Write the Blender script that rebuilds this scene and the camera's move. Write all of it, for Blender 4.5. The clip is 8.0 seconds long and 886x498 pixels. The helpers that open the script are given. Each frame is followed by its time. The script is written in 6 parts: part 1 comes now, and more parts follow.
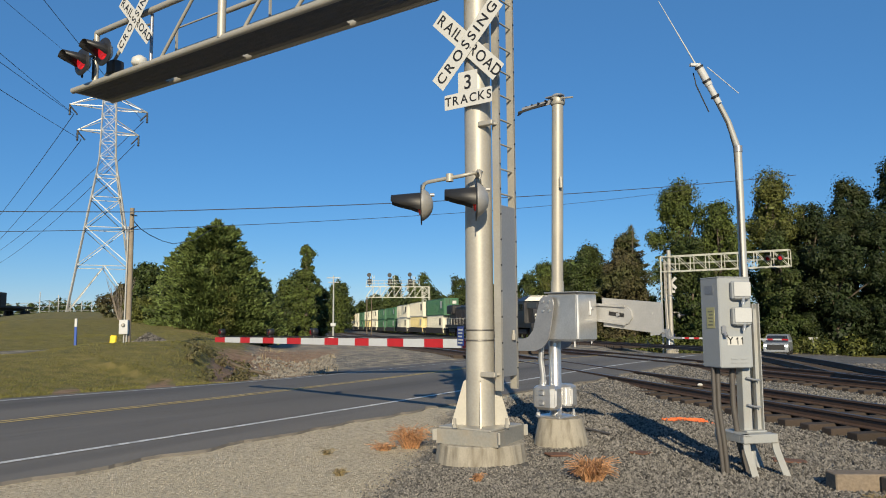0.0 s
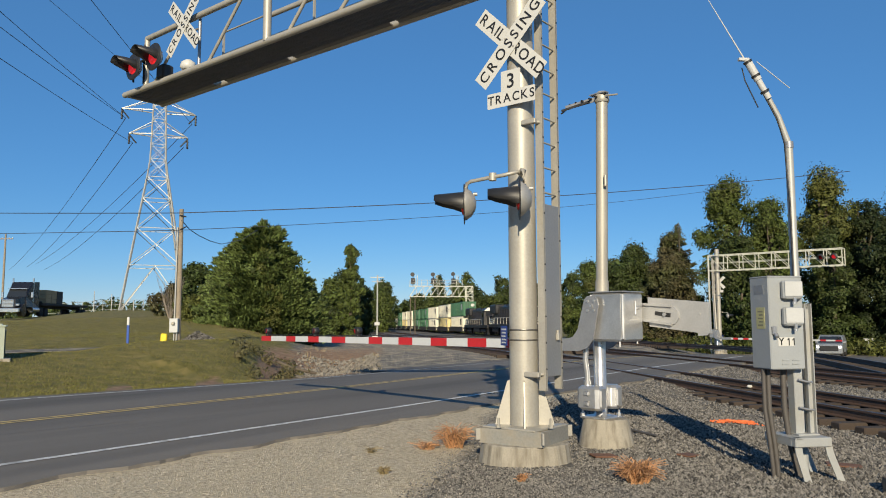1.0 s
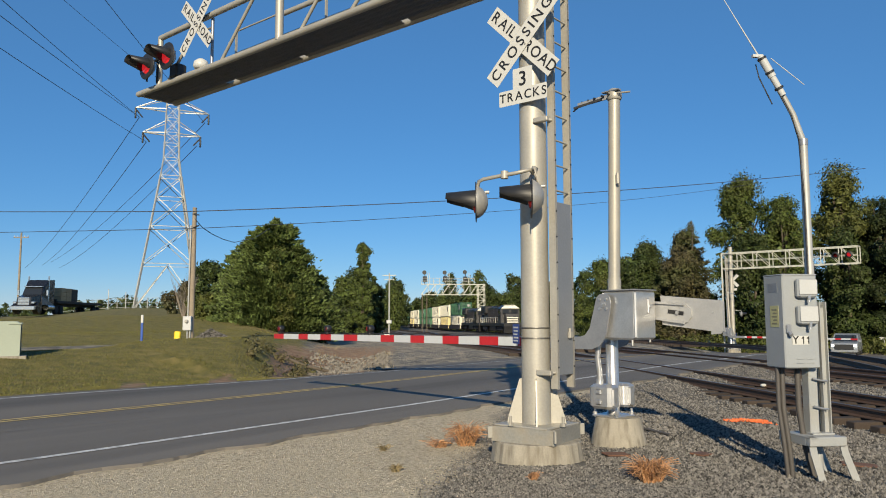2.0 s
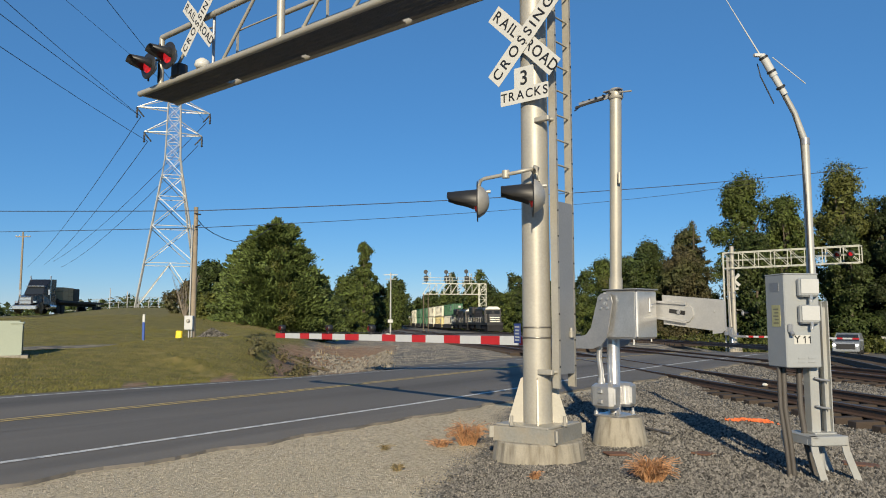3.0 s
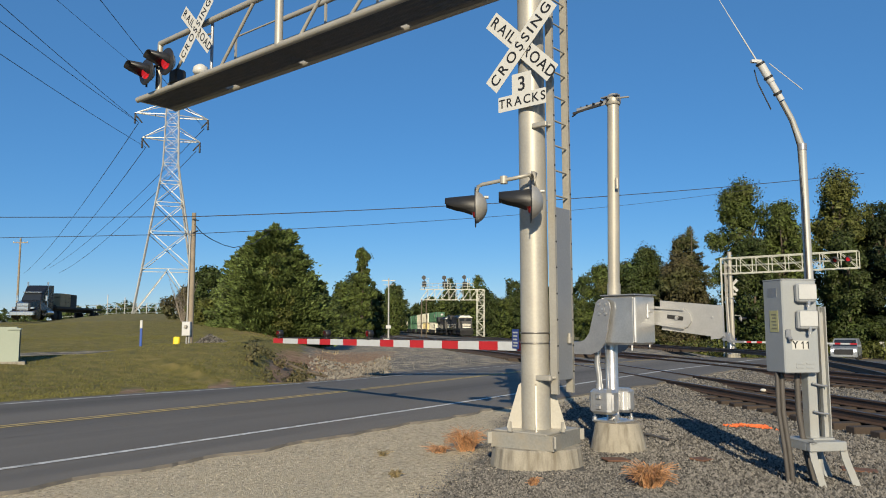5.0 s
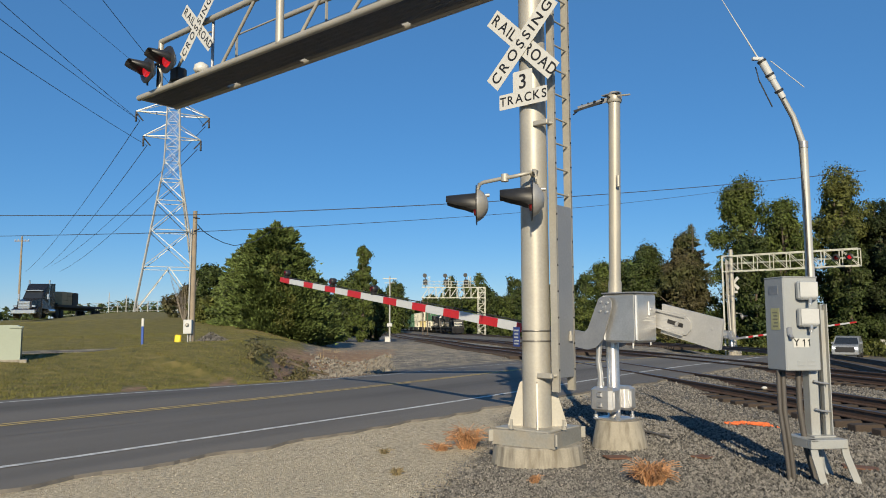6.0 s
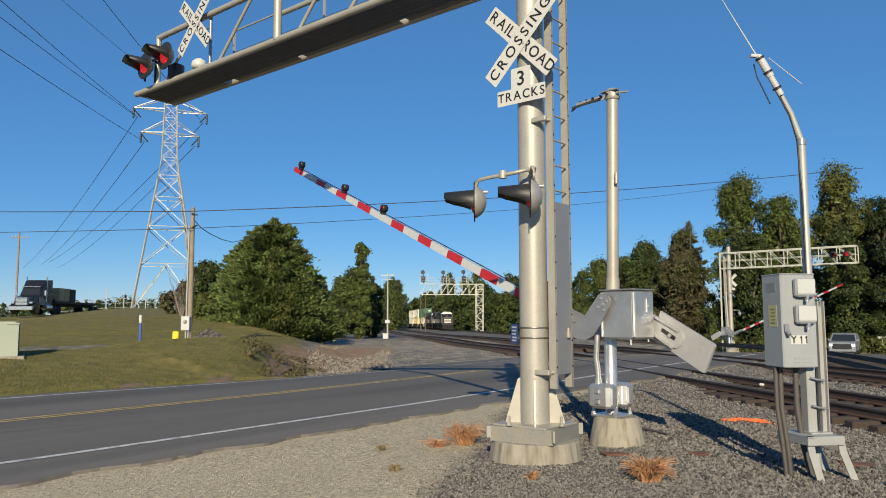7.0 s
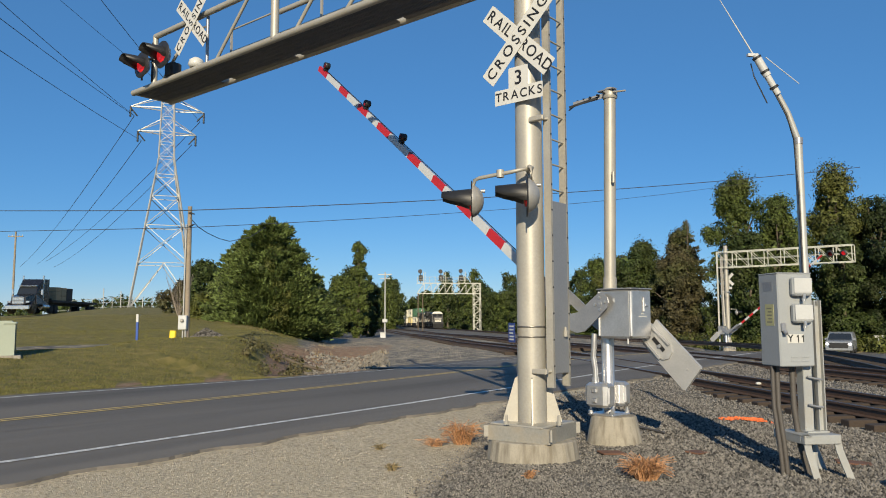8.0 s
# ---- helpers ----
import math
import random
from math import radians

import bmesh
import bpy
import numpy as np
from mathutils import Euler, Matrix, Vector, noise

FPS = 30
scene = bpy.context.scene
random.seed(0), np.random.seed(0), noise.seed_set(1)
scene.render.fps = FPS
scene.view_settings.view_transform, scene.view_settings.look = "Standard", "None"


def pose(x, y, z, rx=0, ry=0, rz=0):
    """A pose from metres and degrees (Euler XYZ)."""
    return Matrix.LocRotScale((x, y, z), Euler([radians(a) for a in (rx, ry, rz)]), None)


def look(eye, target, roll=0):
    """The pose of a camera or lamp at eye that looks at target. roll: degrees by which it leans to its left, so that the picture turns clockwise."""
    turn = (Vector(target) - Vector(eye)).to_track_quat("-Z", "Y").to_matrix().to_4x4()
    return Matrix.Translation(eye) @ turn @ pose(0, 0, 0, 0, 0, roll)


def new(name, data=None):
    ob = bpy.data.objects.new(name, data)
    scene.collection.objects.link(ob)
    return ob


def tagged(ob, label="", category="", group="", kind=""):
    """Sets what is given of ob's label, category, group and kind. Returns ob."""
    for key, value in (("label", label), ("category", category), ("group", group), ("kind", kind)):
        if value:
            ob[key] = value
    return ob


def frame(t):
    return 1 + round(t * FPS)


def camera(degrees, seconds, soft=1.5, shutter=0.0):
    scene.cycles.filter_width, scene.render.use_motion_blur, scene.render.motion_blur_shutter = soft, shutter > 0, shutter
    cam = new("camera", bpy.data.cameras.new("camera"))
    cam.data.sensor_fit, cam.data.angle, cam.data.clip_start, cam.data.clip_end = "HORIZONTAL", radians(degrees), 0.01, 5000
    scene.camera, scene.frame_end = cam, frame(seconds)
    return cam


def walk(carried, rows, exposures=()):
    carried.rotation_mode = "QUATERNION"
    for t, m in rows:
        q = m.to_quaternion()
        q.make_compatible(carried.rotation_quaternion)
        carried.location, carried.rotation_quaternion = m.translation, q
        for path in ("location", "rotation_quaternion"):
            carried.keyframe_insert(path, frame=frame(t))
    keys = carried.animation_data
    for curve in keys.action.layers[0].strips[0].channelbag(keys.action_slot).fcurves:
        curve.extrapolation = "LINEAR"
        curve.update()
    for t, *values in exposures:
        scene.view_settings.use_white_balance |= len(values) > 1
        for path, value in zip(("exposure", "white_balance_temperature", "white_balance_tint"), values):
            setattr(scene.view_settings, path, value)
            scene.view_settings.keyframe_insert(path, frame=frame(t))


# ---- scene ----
# Plan: the eye stands at the origin, 1.6 m over the ground by the mast; y runs ahead, x to the right.
cam = camera(61.4, 8.0, 1.0)
PATH = [(0.0, -4.20, 5.61, 0.33), (0.5, -2.12, 5.62, 0.32), (1.0, -0.89, 5.58, 0.16), (1.5, -0.23, 5.50, 0.11), (3.0, 0.12, 5.39, 0.10),
        (3.5, 0.0, 5.50, 0.10), (4.0, -0.08, 5.65, 0.08), (4.5, -0.08, 5.84, 0.12), (6.0, 0.06, 5.67, 0.19), (6.5, -0.01, 5.52, 0.22),
        (7.0, -0.10, 5.42, 0.15), (7.5, -0.20, 5.37, 0.15), (8.0, -0.30, 5.35, 0.17)]
walk(cam, [(t, pose(0, 0, 1.6, 90 + p, r, w)) for t, w, p, r in PATH])

# ---------------------------------------------------------------- light
SUN_EL, SUN_AZ = 22.5, 184.0          # degrees; azimuth clockwise from +y, the sun stands behind the eye
world = bpy.data.worlds.new("sky")
scene.world = world
world.use_nodes = True
wn = world.node_tree
sky = wn.nodes.new("ShaderNodeTexSky")
sky.sky_type = "NISHITA"
sky.sun_disc = False
sky.altitude = 900.0
sky.sun_elevation, sky.sun_rotation = radians(SUN_EL), radians(SUN_AZ)
sky.air_density, sky.dust_density, sky.ozone_density = 1.0, 0.0, 8.0
sat = wn.nodes.new("ShaderNodeHueSaturation")
sat.inputs["Saturation"].default_value = 1.12
wn.links.new(sky.outputs["Color"], sat.inputs["Color"])
# a thin even veil of clear blue air evens the sky out between zenith and horizon
veil = wn.nodes.new("ShaderNodeMix")
veil.data_type = "RGBA"
veil.inputs["Factor"].default_value = 0.42
veil.inputs[7].default_value = (0.80, 2.2, 4.7, 1)
wn.links.new(sat.outputs["Color"], veil.inputs[6])
tone = wn.nodes.new("ShaderNodeMix")
tone.data_type, tone.blend_type = "RGBA", "MULTIPLY"
tone.inputs["Factor"].default_value = 1.0
tone.inputs[7].default_value = (1.16, 0.985, 0.885, 1)
wn.links.new(veil.outputs[2], tone.inputs[6])
wn.links.new(tone.outputs[2], wn.nodes["Background"].inputs["Color"])
wn.nodes["Background"].inputs["Strength"].default_value = 0.104
sun_data = bpy.data.lights.new("sun", "SUN")
sun_data.energy, sun_data.angle, sun_data.color = 5.0, radians(0.53), (1.0, 0.86, 0.62)
sun = new("sun", sun_data)
_el, _az = radians(SUN_EL), radians(SUN_AZ)
sun_from = Vector((math.sin(_az) * math.cos(_el), math.cos(_az) * math.cos(_el), math.sin(_el)))
sun.matrix_world = look(sun_from * 50, (0, 0, 0))
scene.view_settings.exposure = 0.30


# ---------------------------------------------------------------- materials
def mat(name, base, rough=0.7, metal=0.0, var=0.25, scale=8.0, fine=60.0, bump=0.15, dist=0.01, stain=None, stain_amt=0.0, stain_scale=1.2,
        island=0.0, obj_var=0.0, emit=None, emit_strength=0.0, spec=0.5):
    m = bpy.data.materials.new(name)
    m.use_nodes = True
    nt = m.node_tree
    b = nt.nodes["Principled BSDF"]
    tc = nt.nodes.new("ShaderNodeTexCoord")
    n1 = nt.nodes.new("ShaderNodeTexNoise")
    n1.inputs["Scale"].default_value, n1.inputs["Detail"].default_value = scale, 5
    n2 = nt.nodes.new("ShaderNodeTexNoise")
    n2.inputs["Scale"].default_value, n2.inputs["Detail"].default_value = fine, 4
    for n in (n1, n2):
        nt.links.new(tc.outputs["Object"], n.inputs["Vector"])
    add = nt.nodes.new("ShaderNodeMath")
    add.operation = "ADD"
    nt.links.new(n1.outputs["Fac"], add.inputs[0])
    nt.links.new(n2.outputs["Fac"], add.inputs[1])
    mr = nt.nodes.new("ShaderNodeMapRange")
    mr.inputs["From Min"].default_value, mr.inputs["From Max"].default_value = 0.6, 1.4
    mr.inputs["To Min"].default_value, mr.inputs["To Max"].default_value = 1 - var, 1 + var
    nt.links.new(add.outputs[0], mr.inputs["Value"])
    val = mr.outputs["Result"]
    for amount, node, socket in ((island, "ShaderNodeNewGeometry", "Random Per Island"), (obj_var, "ShaderNodeObjectInfo", "Random")):
        if amount:
            g = nt.nodes.new(node)
            r = nt.nodes.new("ShaderNodeMapRange")
            r.inputs["To Min"].default_value, r.inputs["To Max"].default_value = 1 - amount, 1 + amount
            nt.links.new(g.outputs[socket], r.inputs["Value"])
            mu = nt.nodes.new("ShaderNodeMath")
            mu.operation = "MULTIPLY"
            nt.links.new(val, mu.inputs[0])
            nt.links.new(r.outputs["Result"], mu.inputs[1])
            val = mu.outputs[0]
    vm = nt.nodes.new("ShaderNodeVectorMath")
    vm.operation = "SCALE"
    vm.inputs[0].default_value = base[:3]
    nt.links.new(val, vm.inputs["Scale"])
    col = vm.outputs["Vector"]
    if stain:
        ns = nt.nodes.new("ShaderNodeTexNoise")
        ns.inputs["Scale"].default_value, ns.inputs["Detail"].default_value = stain_scale, 6
        nt.links.new(tc.outputs["Object"], ns.inputs["Vector"])
        sr = nt.nodes.new("ShaderNodeMapRange")
        sr.inputs["From Min"].default_value, sr.inputs["From Max"].default_value = 0.48, 0.68
        sr.inputs["To Max"].default_value = stain_amt
        nt.links.new(ns.outputs["Fac"], sr.inputs["Value"])
        mx = nt.nodes.new("ShaderNodeMix")
        mx.data_type = "RGBA"
        nt.links.new(sr.outputs["Result"], mx.inputs["Factor"])
        nt.links.new(col, mx.inputs[6])
        mx.inputs[7].default_value = (*stain[:3], 1)
        col = mx.outputs[2]
    nt.links.new(col, b.inputs["Base Color"])
    b.inputs["Metallic"].default_value = metal
    b.inputs["Specular IOR Level"].default_value = spec
    rr = nt.nodes.new("ShaderNodeMapRange")
    rr.inputs["To Min"].default_value, rr.inputs["To Max"].default_value = max(rough - 0.12, 0.02), min(rough + 0.12, 1)
    nt.links.new(n1.outputs["Fac"], rr.inputs["Value"])
    nt.links.new(rr.outputs["Result"], b.inputs["Roughness"])
    if bump:
        bp = nt.nodes.new("ShaderNodeBump")
        bp.inputs["Strength"].default_value, bp.inputs["Distance"].default_value = bump, dist
        nt.links.new(n2.outputs["Fac"], bp.inputs["Height"])
        nt.links.new(bp.outputs["Normal"], b.inputs["Normal"])
    if emit:
        b.inputs["Emission Color"].default_value = (*emit[:3], 1)
        b.inputs["Emission Strength"].default_value = emit_strength
    return m


M_ASPHALT = mat("asphalt", (0.132, 0.120, 0.104), 0.85, var=0.6, scale=0.6, fine=160, bump=0.4, dist=0.006, stain=(0.066, 0.060, 0.053), stain_amt=0.9, stain_scale=0.30)


def along_road(m):
    """Stretches a material's patterns along the road."""
    nt = m.node_tree
    tc = next(n for n in nt.nodes if n.type == "TEX_COORD")
    turn, squeeze = nt.nodes.new("ShaderNodeMapping"), nt.nodes.new("ShaderNodeMapping")
    turn.inputs["Rotation"].default_value = (0, 0, radians(-53))
    squeeze.inputs["Scale"].default_value = (0.16, 1.7, 1)
    nt.links.new(tc.outputs["Object"], turn.inputs["Vector"])
    nt.links.new(turn.outputs["Vector"], squeeze.inputs["Vector"])
    for n in nt.nodes:
        if n.type == "TEX_NOISE" and n.inputs["Scale"].default_value < 50:
            nt.links.new(squeeze.outputs["Vector"], n.inputs["Vector"])


along_road(M_ASPHALT)
M_TAR = mat("crack_tar", (0.080, 0.073, 0.064), 0.7, var=0.3, scale=6, fine=60, bump=0.1)
M_WHITE_LINE = mat("road_paint_white", (0.55, 0.55, 0.53), 0.7, var=0.3, scale=5, fine=90, bump=0.2, stain=(0.14, 0.14, 0.14), stain_amt=0.6, stain_scale=6)
M_YELLOW_LINE = mat("road_paint_yellow", (0.50, 0.37, 0.14), 0.7, var=0.3, scale=5, fine=90, bump=0.2, stain=(0.12, 0.11, 0.09), stain_amt=0.6, stain_scale=6)
def ground_mat():
    """Dirt, grey gravel, mown grass and bare red soil, mixed by the land's own region values."""
    m = mat("ground_surface", (0.112, 0.104, 0.092), 0.95, var=0.55, scale=1.2, fine=70, bump=1.0, dist=0.02)
    nt = m.node_tree
    b = nt.nodes["Principled BSDF"]
    tc = next(n for n in nt.nodes if n.type == "TEX_COORD")
    col = b.inputs["Base Color"].links[0].from_socket

    def noise_node(scale, detail=5):
        n = nt.nodes.new("ShaderNodeTexNoise")
        n.inputs["Scale"].default_value, n.inputs["Detail"].default_value = scale, detail
        nt.links.new(tc.outputs["Object"], n.inputs["Vector"])
        return n.outputs["Fac"]

    def ramp(fac, rows):
        r = nt.nodes.new("ShaderNodeValToRGB")
        while len(r.color_ramp.elements) < len(rows):
            r.color_ramp.elements.new(0.5)
        for e, (q, c) in zip(r.color_ramp.elements, rows):
            e.position, e.color = q, (*c, 1)
        nt.links.new(fac, r.inputs["Fac"])
        return r.outputs["Color"]

    def mixed(a, c, attr, edge):
        """a below, c where the region value, roughened by noise, is high."""
        at = nt.nodes.new("ShaderNodeAttribute")
        at.attribute_name = attr
        ad = nt.nodes.new("ShaderNodeMath")
        ad.operation = "MULTIPLY_ADD"
        nt.links.new(noise_node(edge, 6), ad.inputs[0])
        ad.inputs[1].default_value = 0.9
        nt.links.new(at.outputs["Fac"], ad.inputs[2])
        mr = nt.nodes.new("ShaderNodeMapRange")
        mr.inputs["From Min"].default_value, mr.inputs["From Max"].default_value = 0.82, 1.08
        nt.links.new(ad.outputs[0], mr.inputs["Value"])
        mx = nt.nodes.new("ShaderNodeMix")
        mx.data_type = "RGBA"
        nt.links.new(mr.outputs["Result"], mx.inputs["Factor"])
        nt.links.new(a, mx.inputs[6])
        nt.links.new(c, mx.inputs[7])
        return mx.outputs[2]

    tan = ramp(noise_node(22, 12), [(0.30, (0.22, 0.18, 0.118)), (0.44, (0.40, 0.335, 0.228)), (0.56, (0.49, 0.415, 0.285)), (0.72, (0.62, 0.53, 0.385))])
    grass = ramp(noise_node(2.2, 11), [(0.28, (0.072, 0.072, 0.019)), (0.5, (0.136, 0.120, 0.030)), (0.70, (0.215, 0.168, 0.056))])
    soil = ramp(noise_node(3, 7), [(0.3, (0.16, 0.09, 0.05)), (0.6, (0.27, 0.17, 0.10)), (0.75, (0.25, 0.21, 0.12))])
    col = mixed(col, tan, "tan", 1.6)
    col = mixed(col, grass, "grass", 2.0)
    col = mixed(col, soil, "soil", 1.5)
    nt.links.new(col, b.inputs["Base Color"])
    return m


M_GROUND = ground_mat()
M_GALV = mat("galvanised_steel", (0.37, 0.352, 0.308), 0.50, metal=0.30, var=0.12, scale=3, fine=40, bump=0.05, stain=(0.33, 0.31, 0.27), stain_amt=0.35, stain_scale=2.5)
M_SILVER = mat("aluminium_paint", (0.56, 0.56, 0.56), 0.32, metal=0.75, var=0.14, scale=5, fine=45, bump=0.10, dist=0.004, stain=(0.36, 0.36, 0.355), stain_amt=0.5, stain_scale=3)
M_CAST = mat("grey_painted_steel", (0.30, 0.31, 0.33), 0.42, metal=0.5, var=0.12, scale=6, fine=50, bump=0.08, dist=0.003)
M_CW = mat("counterweight_grey", (0.42, 0.42, 0.415), 0.5, metal=0.35, var=0.10, scale=6, fine=50, bump=0.06, dist=0.003)
M_CONC = mat("weathered_concrete", (0.29, 0.265, 0.215), 0.9, var=0.2, scale=5, fine=70, bump=0.35, dist=0.006, stain=(0.13, 0.11, 0.08), stain_amt=0.75, stain_scale=5)
for _n in M_CONC.node_tree.nodes:
    if _n.type == "TEX_NOISE" and _n.inputs["Detail"].default_value == 6:      # rain streaks run down the sides
        _m = M_CONC.node_tree.nodes.new("ShaderNodeMapping")
        _m.inputs["Scale"].default_value = (2.6, 2.6, 0.22)
        _src = _n.inputs["Vector"].links[0].from_socket
        M_CONC.node_tree.links.new(_src, _m.inputs["Vector"])
        M_CONC.node_tree.links.new(_m.outputs["Vector"], _n.inputs["Vector"])
        break
M_SIGN = mat("white_sign_sheeting", (0.50, 0.50, 0.475), 0.45, var=0.05, scale=6, fine=40, bump=0.02)
M_INK = mat("black_sign_ink", (0.012, 0.012, 0.012), 0.5, var=0.1, bump=0)
M_BLACK = mat("black_hood_paint", (0.018, 0.018, 0.019), 0.45, var=0.25, scale=9, fine=70, bump=0.06, dist=0.003)
M_BOX = mat("grey_cabinet_paint", (0.28, 0.30, 0.315), 0.5, var=0.07, scale=5, fine=60, bump=0.04, dist=0.002, stain=(0.27, 0.27, 0.26), stain_amt=0.3, stain_scale=3)
M_LID = mat("light_grey_lid", (0.45, 0.46, 0.46), 0.45, var=0.06, scale=6, fine=60, bump=0.03, dist=0.002)
M_RED_LENS = mat("red_lens", (0.35, 0.01, 0.01), 0.15, var=0.1, bump=0)
M_RED_LIT = mat("red_lens_lit", (0.5, 0.01, 0.015), 0.2, var=0.1, bump=0, emit=(1.0, 0.03, 0.04), emit_strength=0.38)
M_RED = mat("red_reflective_band", (0.40, 0.018, 0.022), 0.4, var=0.12, scale=10, fine=60, bump=0.03)
M_WHITE = mat("white_reflective_band", (0.46, 0.48, 0.50), 0.45, var=0.07, scale=10, fine=60, bump=0.03)
M_RAIL = mat("rusty_rail_steel", (0.095, 0.058, 0.040), 0.65, metal=0.2, var=0.25, scale=4, fine=60, bump=0.15)
M_RAILTOP = mat("worn_rail_head", (0.20, 0.15, 0.12), 0.35, metal=0.8, var=0.25, scale=6, fine=50, bump=0.03)
M_TIE = mat("creosoted_timber", (0.040, 0.029, 0.022), 0.9, var=0.35, scale=4, fine=45, bump=0.5, dist=0.008, obj_var=0.3)
M_BALLAST = mat("ballast_stone", (0.120, 0.112, 0.100), 0.9, var=0.25, scale=9, fine=60, bump=0.4, dist=0.01, island=0.85)
M_BARK = mat("tree_bark", (0.10, 0.08, 0.06), 0.95, var=0.4, scale=4, fine=30, bump=0.6, dist=0.02)


def leaf_mat(name, base, var=0.45, hue=(0.060, 0.054, 0.012), amount=0.35):
    m = mat(name, base, 0.6, var=0.25, scale=0.6, fine=3.0, bump=0, island=var, stain=hue, stain_amt=amount, stain_scale=0.25, spec=0.25)
    b = m.node_tree.nodes["Principled BSDF"]
    b.inputs["Subsurface Weight"].default_value = 0.0
    return m


M_LEAF = leaf_mat("broad_leaves", (0.064, 0.086, 0.019), 0.6)
M_LEAF2 = leaf_mat("dark_leaves", (0.038, 0.055, 0.014), 0.6)
# shade at the wood's right end, put into a darker leaf colour
M_LEAF_SHADE = leaf_mat("shaded_leaves", (0.022, 0.034, 0.011))
M_LEAF3 = leaf_mat("yellow_green_leaves", (0.080, 0.090, 0.021), hue=(0.075, 0.07, 0.016))
M_NEEDLE = leaf_mat("dark_needles", (0.080, 0.110, 0.031), 0.7, hue=(0.072, 0.090, 0.022))
M_BROWN = leaf_mat("brownish_needles", (0.064, 0.056, 0.026), 0.55, hue=(0.06, 0.085, 0.022), amount=0.75)


# ---------------------------------------------------------------- mesh tools
class MB:
    """Collects faces; slots: one material number a face."""

    def __init__(self):
        self.v, self.f, self.m, self.s = [], [], [], []

    def add(self, verts, faces, slot=0, smooth=False, m=None):
        o = len(self.v)
        self.v += [tuple(m @ Vector(p)) if m else tuple(p) for p in verts]
        self.f += [tuple(o + i for i in f) for f in faces]
        self.m += [slot] * len(faces)
        self.s += [smooth] * len(faces)
        return self

    def box(self, lo, hi, slot=0, bev=0.0, m=None):
        (x0, y0, z0), (x1, y1, z1) = lo, hi
        b = min(bev, (x1 - x0) / 2.01, (y1 - y0) / 2.01, (z1 - z0) / 2.01)
        if b <= 0:
            v = [(x, y, z) for z in (z0, z1) for x, y in ((x0, y0), (x1, y0), (x1, y1), (x0, y1))]
            f = [(3, 2, 1, 0), (4, 5, 6, 7), (0, 1, 5, 4), (1, 2, 6, 5), (2, 3, 7, 6), (3, 0, 4, 7)]
            return self.add(v, f, slot, False, m)
        # chamfered in three bands
        def ring(z, i):
            return [(x0 + i + b, y0 + i, z), (x1 - i - b, y0 + i, z), (x1 - i, y0 + i + b, z), (x1 - i, y1 - i - b, z),
                    (x1 - i - b, y1 - i, z), (x0 + i + b, y1 - i, z), (x0 + i, y1 - i - b, z), (x0 + i, y0 + i + b, z)]
        c = b * 0.8
        v = ring(z0, c * 0.9) + ring(z0 + c, 0) + ring(z1 - c, 0) + ring(z1, c * 0.9)
        f = [tuple(range(7, -1, -1)), tuple(range(24, 32))]
        for k in range(3):
            f += [(k * 8 + i, k * 8 + (i + 1) % 8, k * 8 + 8 + (i + 1) % 8, k * 8 + 8 + i) for i in range(8)]
        return self.add(v, f, slot, False, m)

    def lathe(self, prof, n=24, slot=0, m=None, smooth=True, caps=True):
        """prof: (radius, z) upward round the z axis."""
        v = [(r * math.cos(2 * math.pi * i / n), r * math.sin(2 * math.pi * i / n), z) for r, z in prof for i in range(n)]
        f = [(k * n + i, k * n + (i + 1) % n, (k + 1) * n + (i + 1) % n, (k + 1) * n + i) for k in range(len(prof) - 1) for i in range(n)]
        self.add(v, f, slot, smooth, m)
        if caps:
            self.add(v[:n], [tuple(range(n - 1, -1, -1))], slot, False, m)
            self.add(v[-n:], [tuple(range(n))], slot, False, m)
        return self

    def bar(self, a, b, r, r2=None, n=10, slot=0, smooth=True):
        """A round bar from a to b."""
        a, b = Vector(a), Vector(b)
        d = b - a
        q = d.to_track_quat("Z", "Y").to_matrix().to_4x4()
        return self.lathe([(r, 0), (r if r2 is None else r2, d.length)], n, slot, Matrix.Translation(a) @ q, smooth)

    def beam(self, a, b, w, h, slot=0, up=(0, 0, 1), bev=0.0):
        """A square bar from a to b, w wide and h high."""
        a, b = Vector(a), Vector(b)
        z = (b - a)
        y = Vector(up)
        x = y.cross(z)
        if x.length < 1e-5:
            x = Vector((1, 0, 0))
        x.normalize()
        zn = z.normalized()
        y = zn.cross(x)
        m = Matrix.Translation(a) @ Matrix((x, y, zn)).transposed().to_4x4()
        return self.box((-w / 2, -h / 2, 0), (w / 2, h / 2, z.length), slot, bev, m)

    def pipe(self, pts, r, n=8, slot=0):
        """A round tube along points."""
        pts = [Vector(p) for p in pts]
        rings = []
        for i, p in enumerate(pts):
            d = (pts[min(i + 1, len(pts) - 1)] - pts[max(i - 1, 0)]).normalized()
            up = Vector((0, 0, 1)) if abs(d.z) < 0.95 else Vector((0, 1, 0))
            x = up.cross(d).normalized()
            y = d.cross(x)
            rings.append([p + r * (math.cos(2 * math.pi * k / n) * x + math.sin(2 * math.pi * k / n) * y) for k in range(n)])
        v = [q for ring in rings for q in ring]
        f = [(i * n + k, i * n + (k + 1) % n, (i + 1) * n + (k + 1) % n, (i + 1) * n + k) for i in range(len(pts) - 1) for k in range(n)]
        self.add(v, f, slot, True)
        self.add(rings[0], [tuple(range(n - 1, -1, -1))], slot)
        return self.add(rings[-1], [tuple(range(n))], slot)

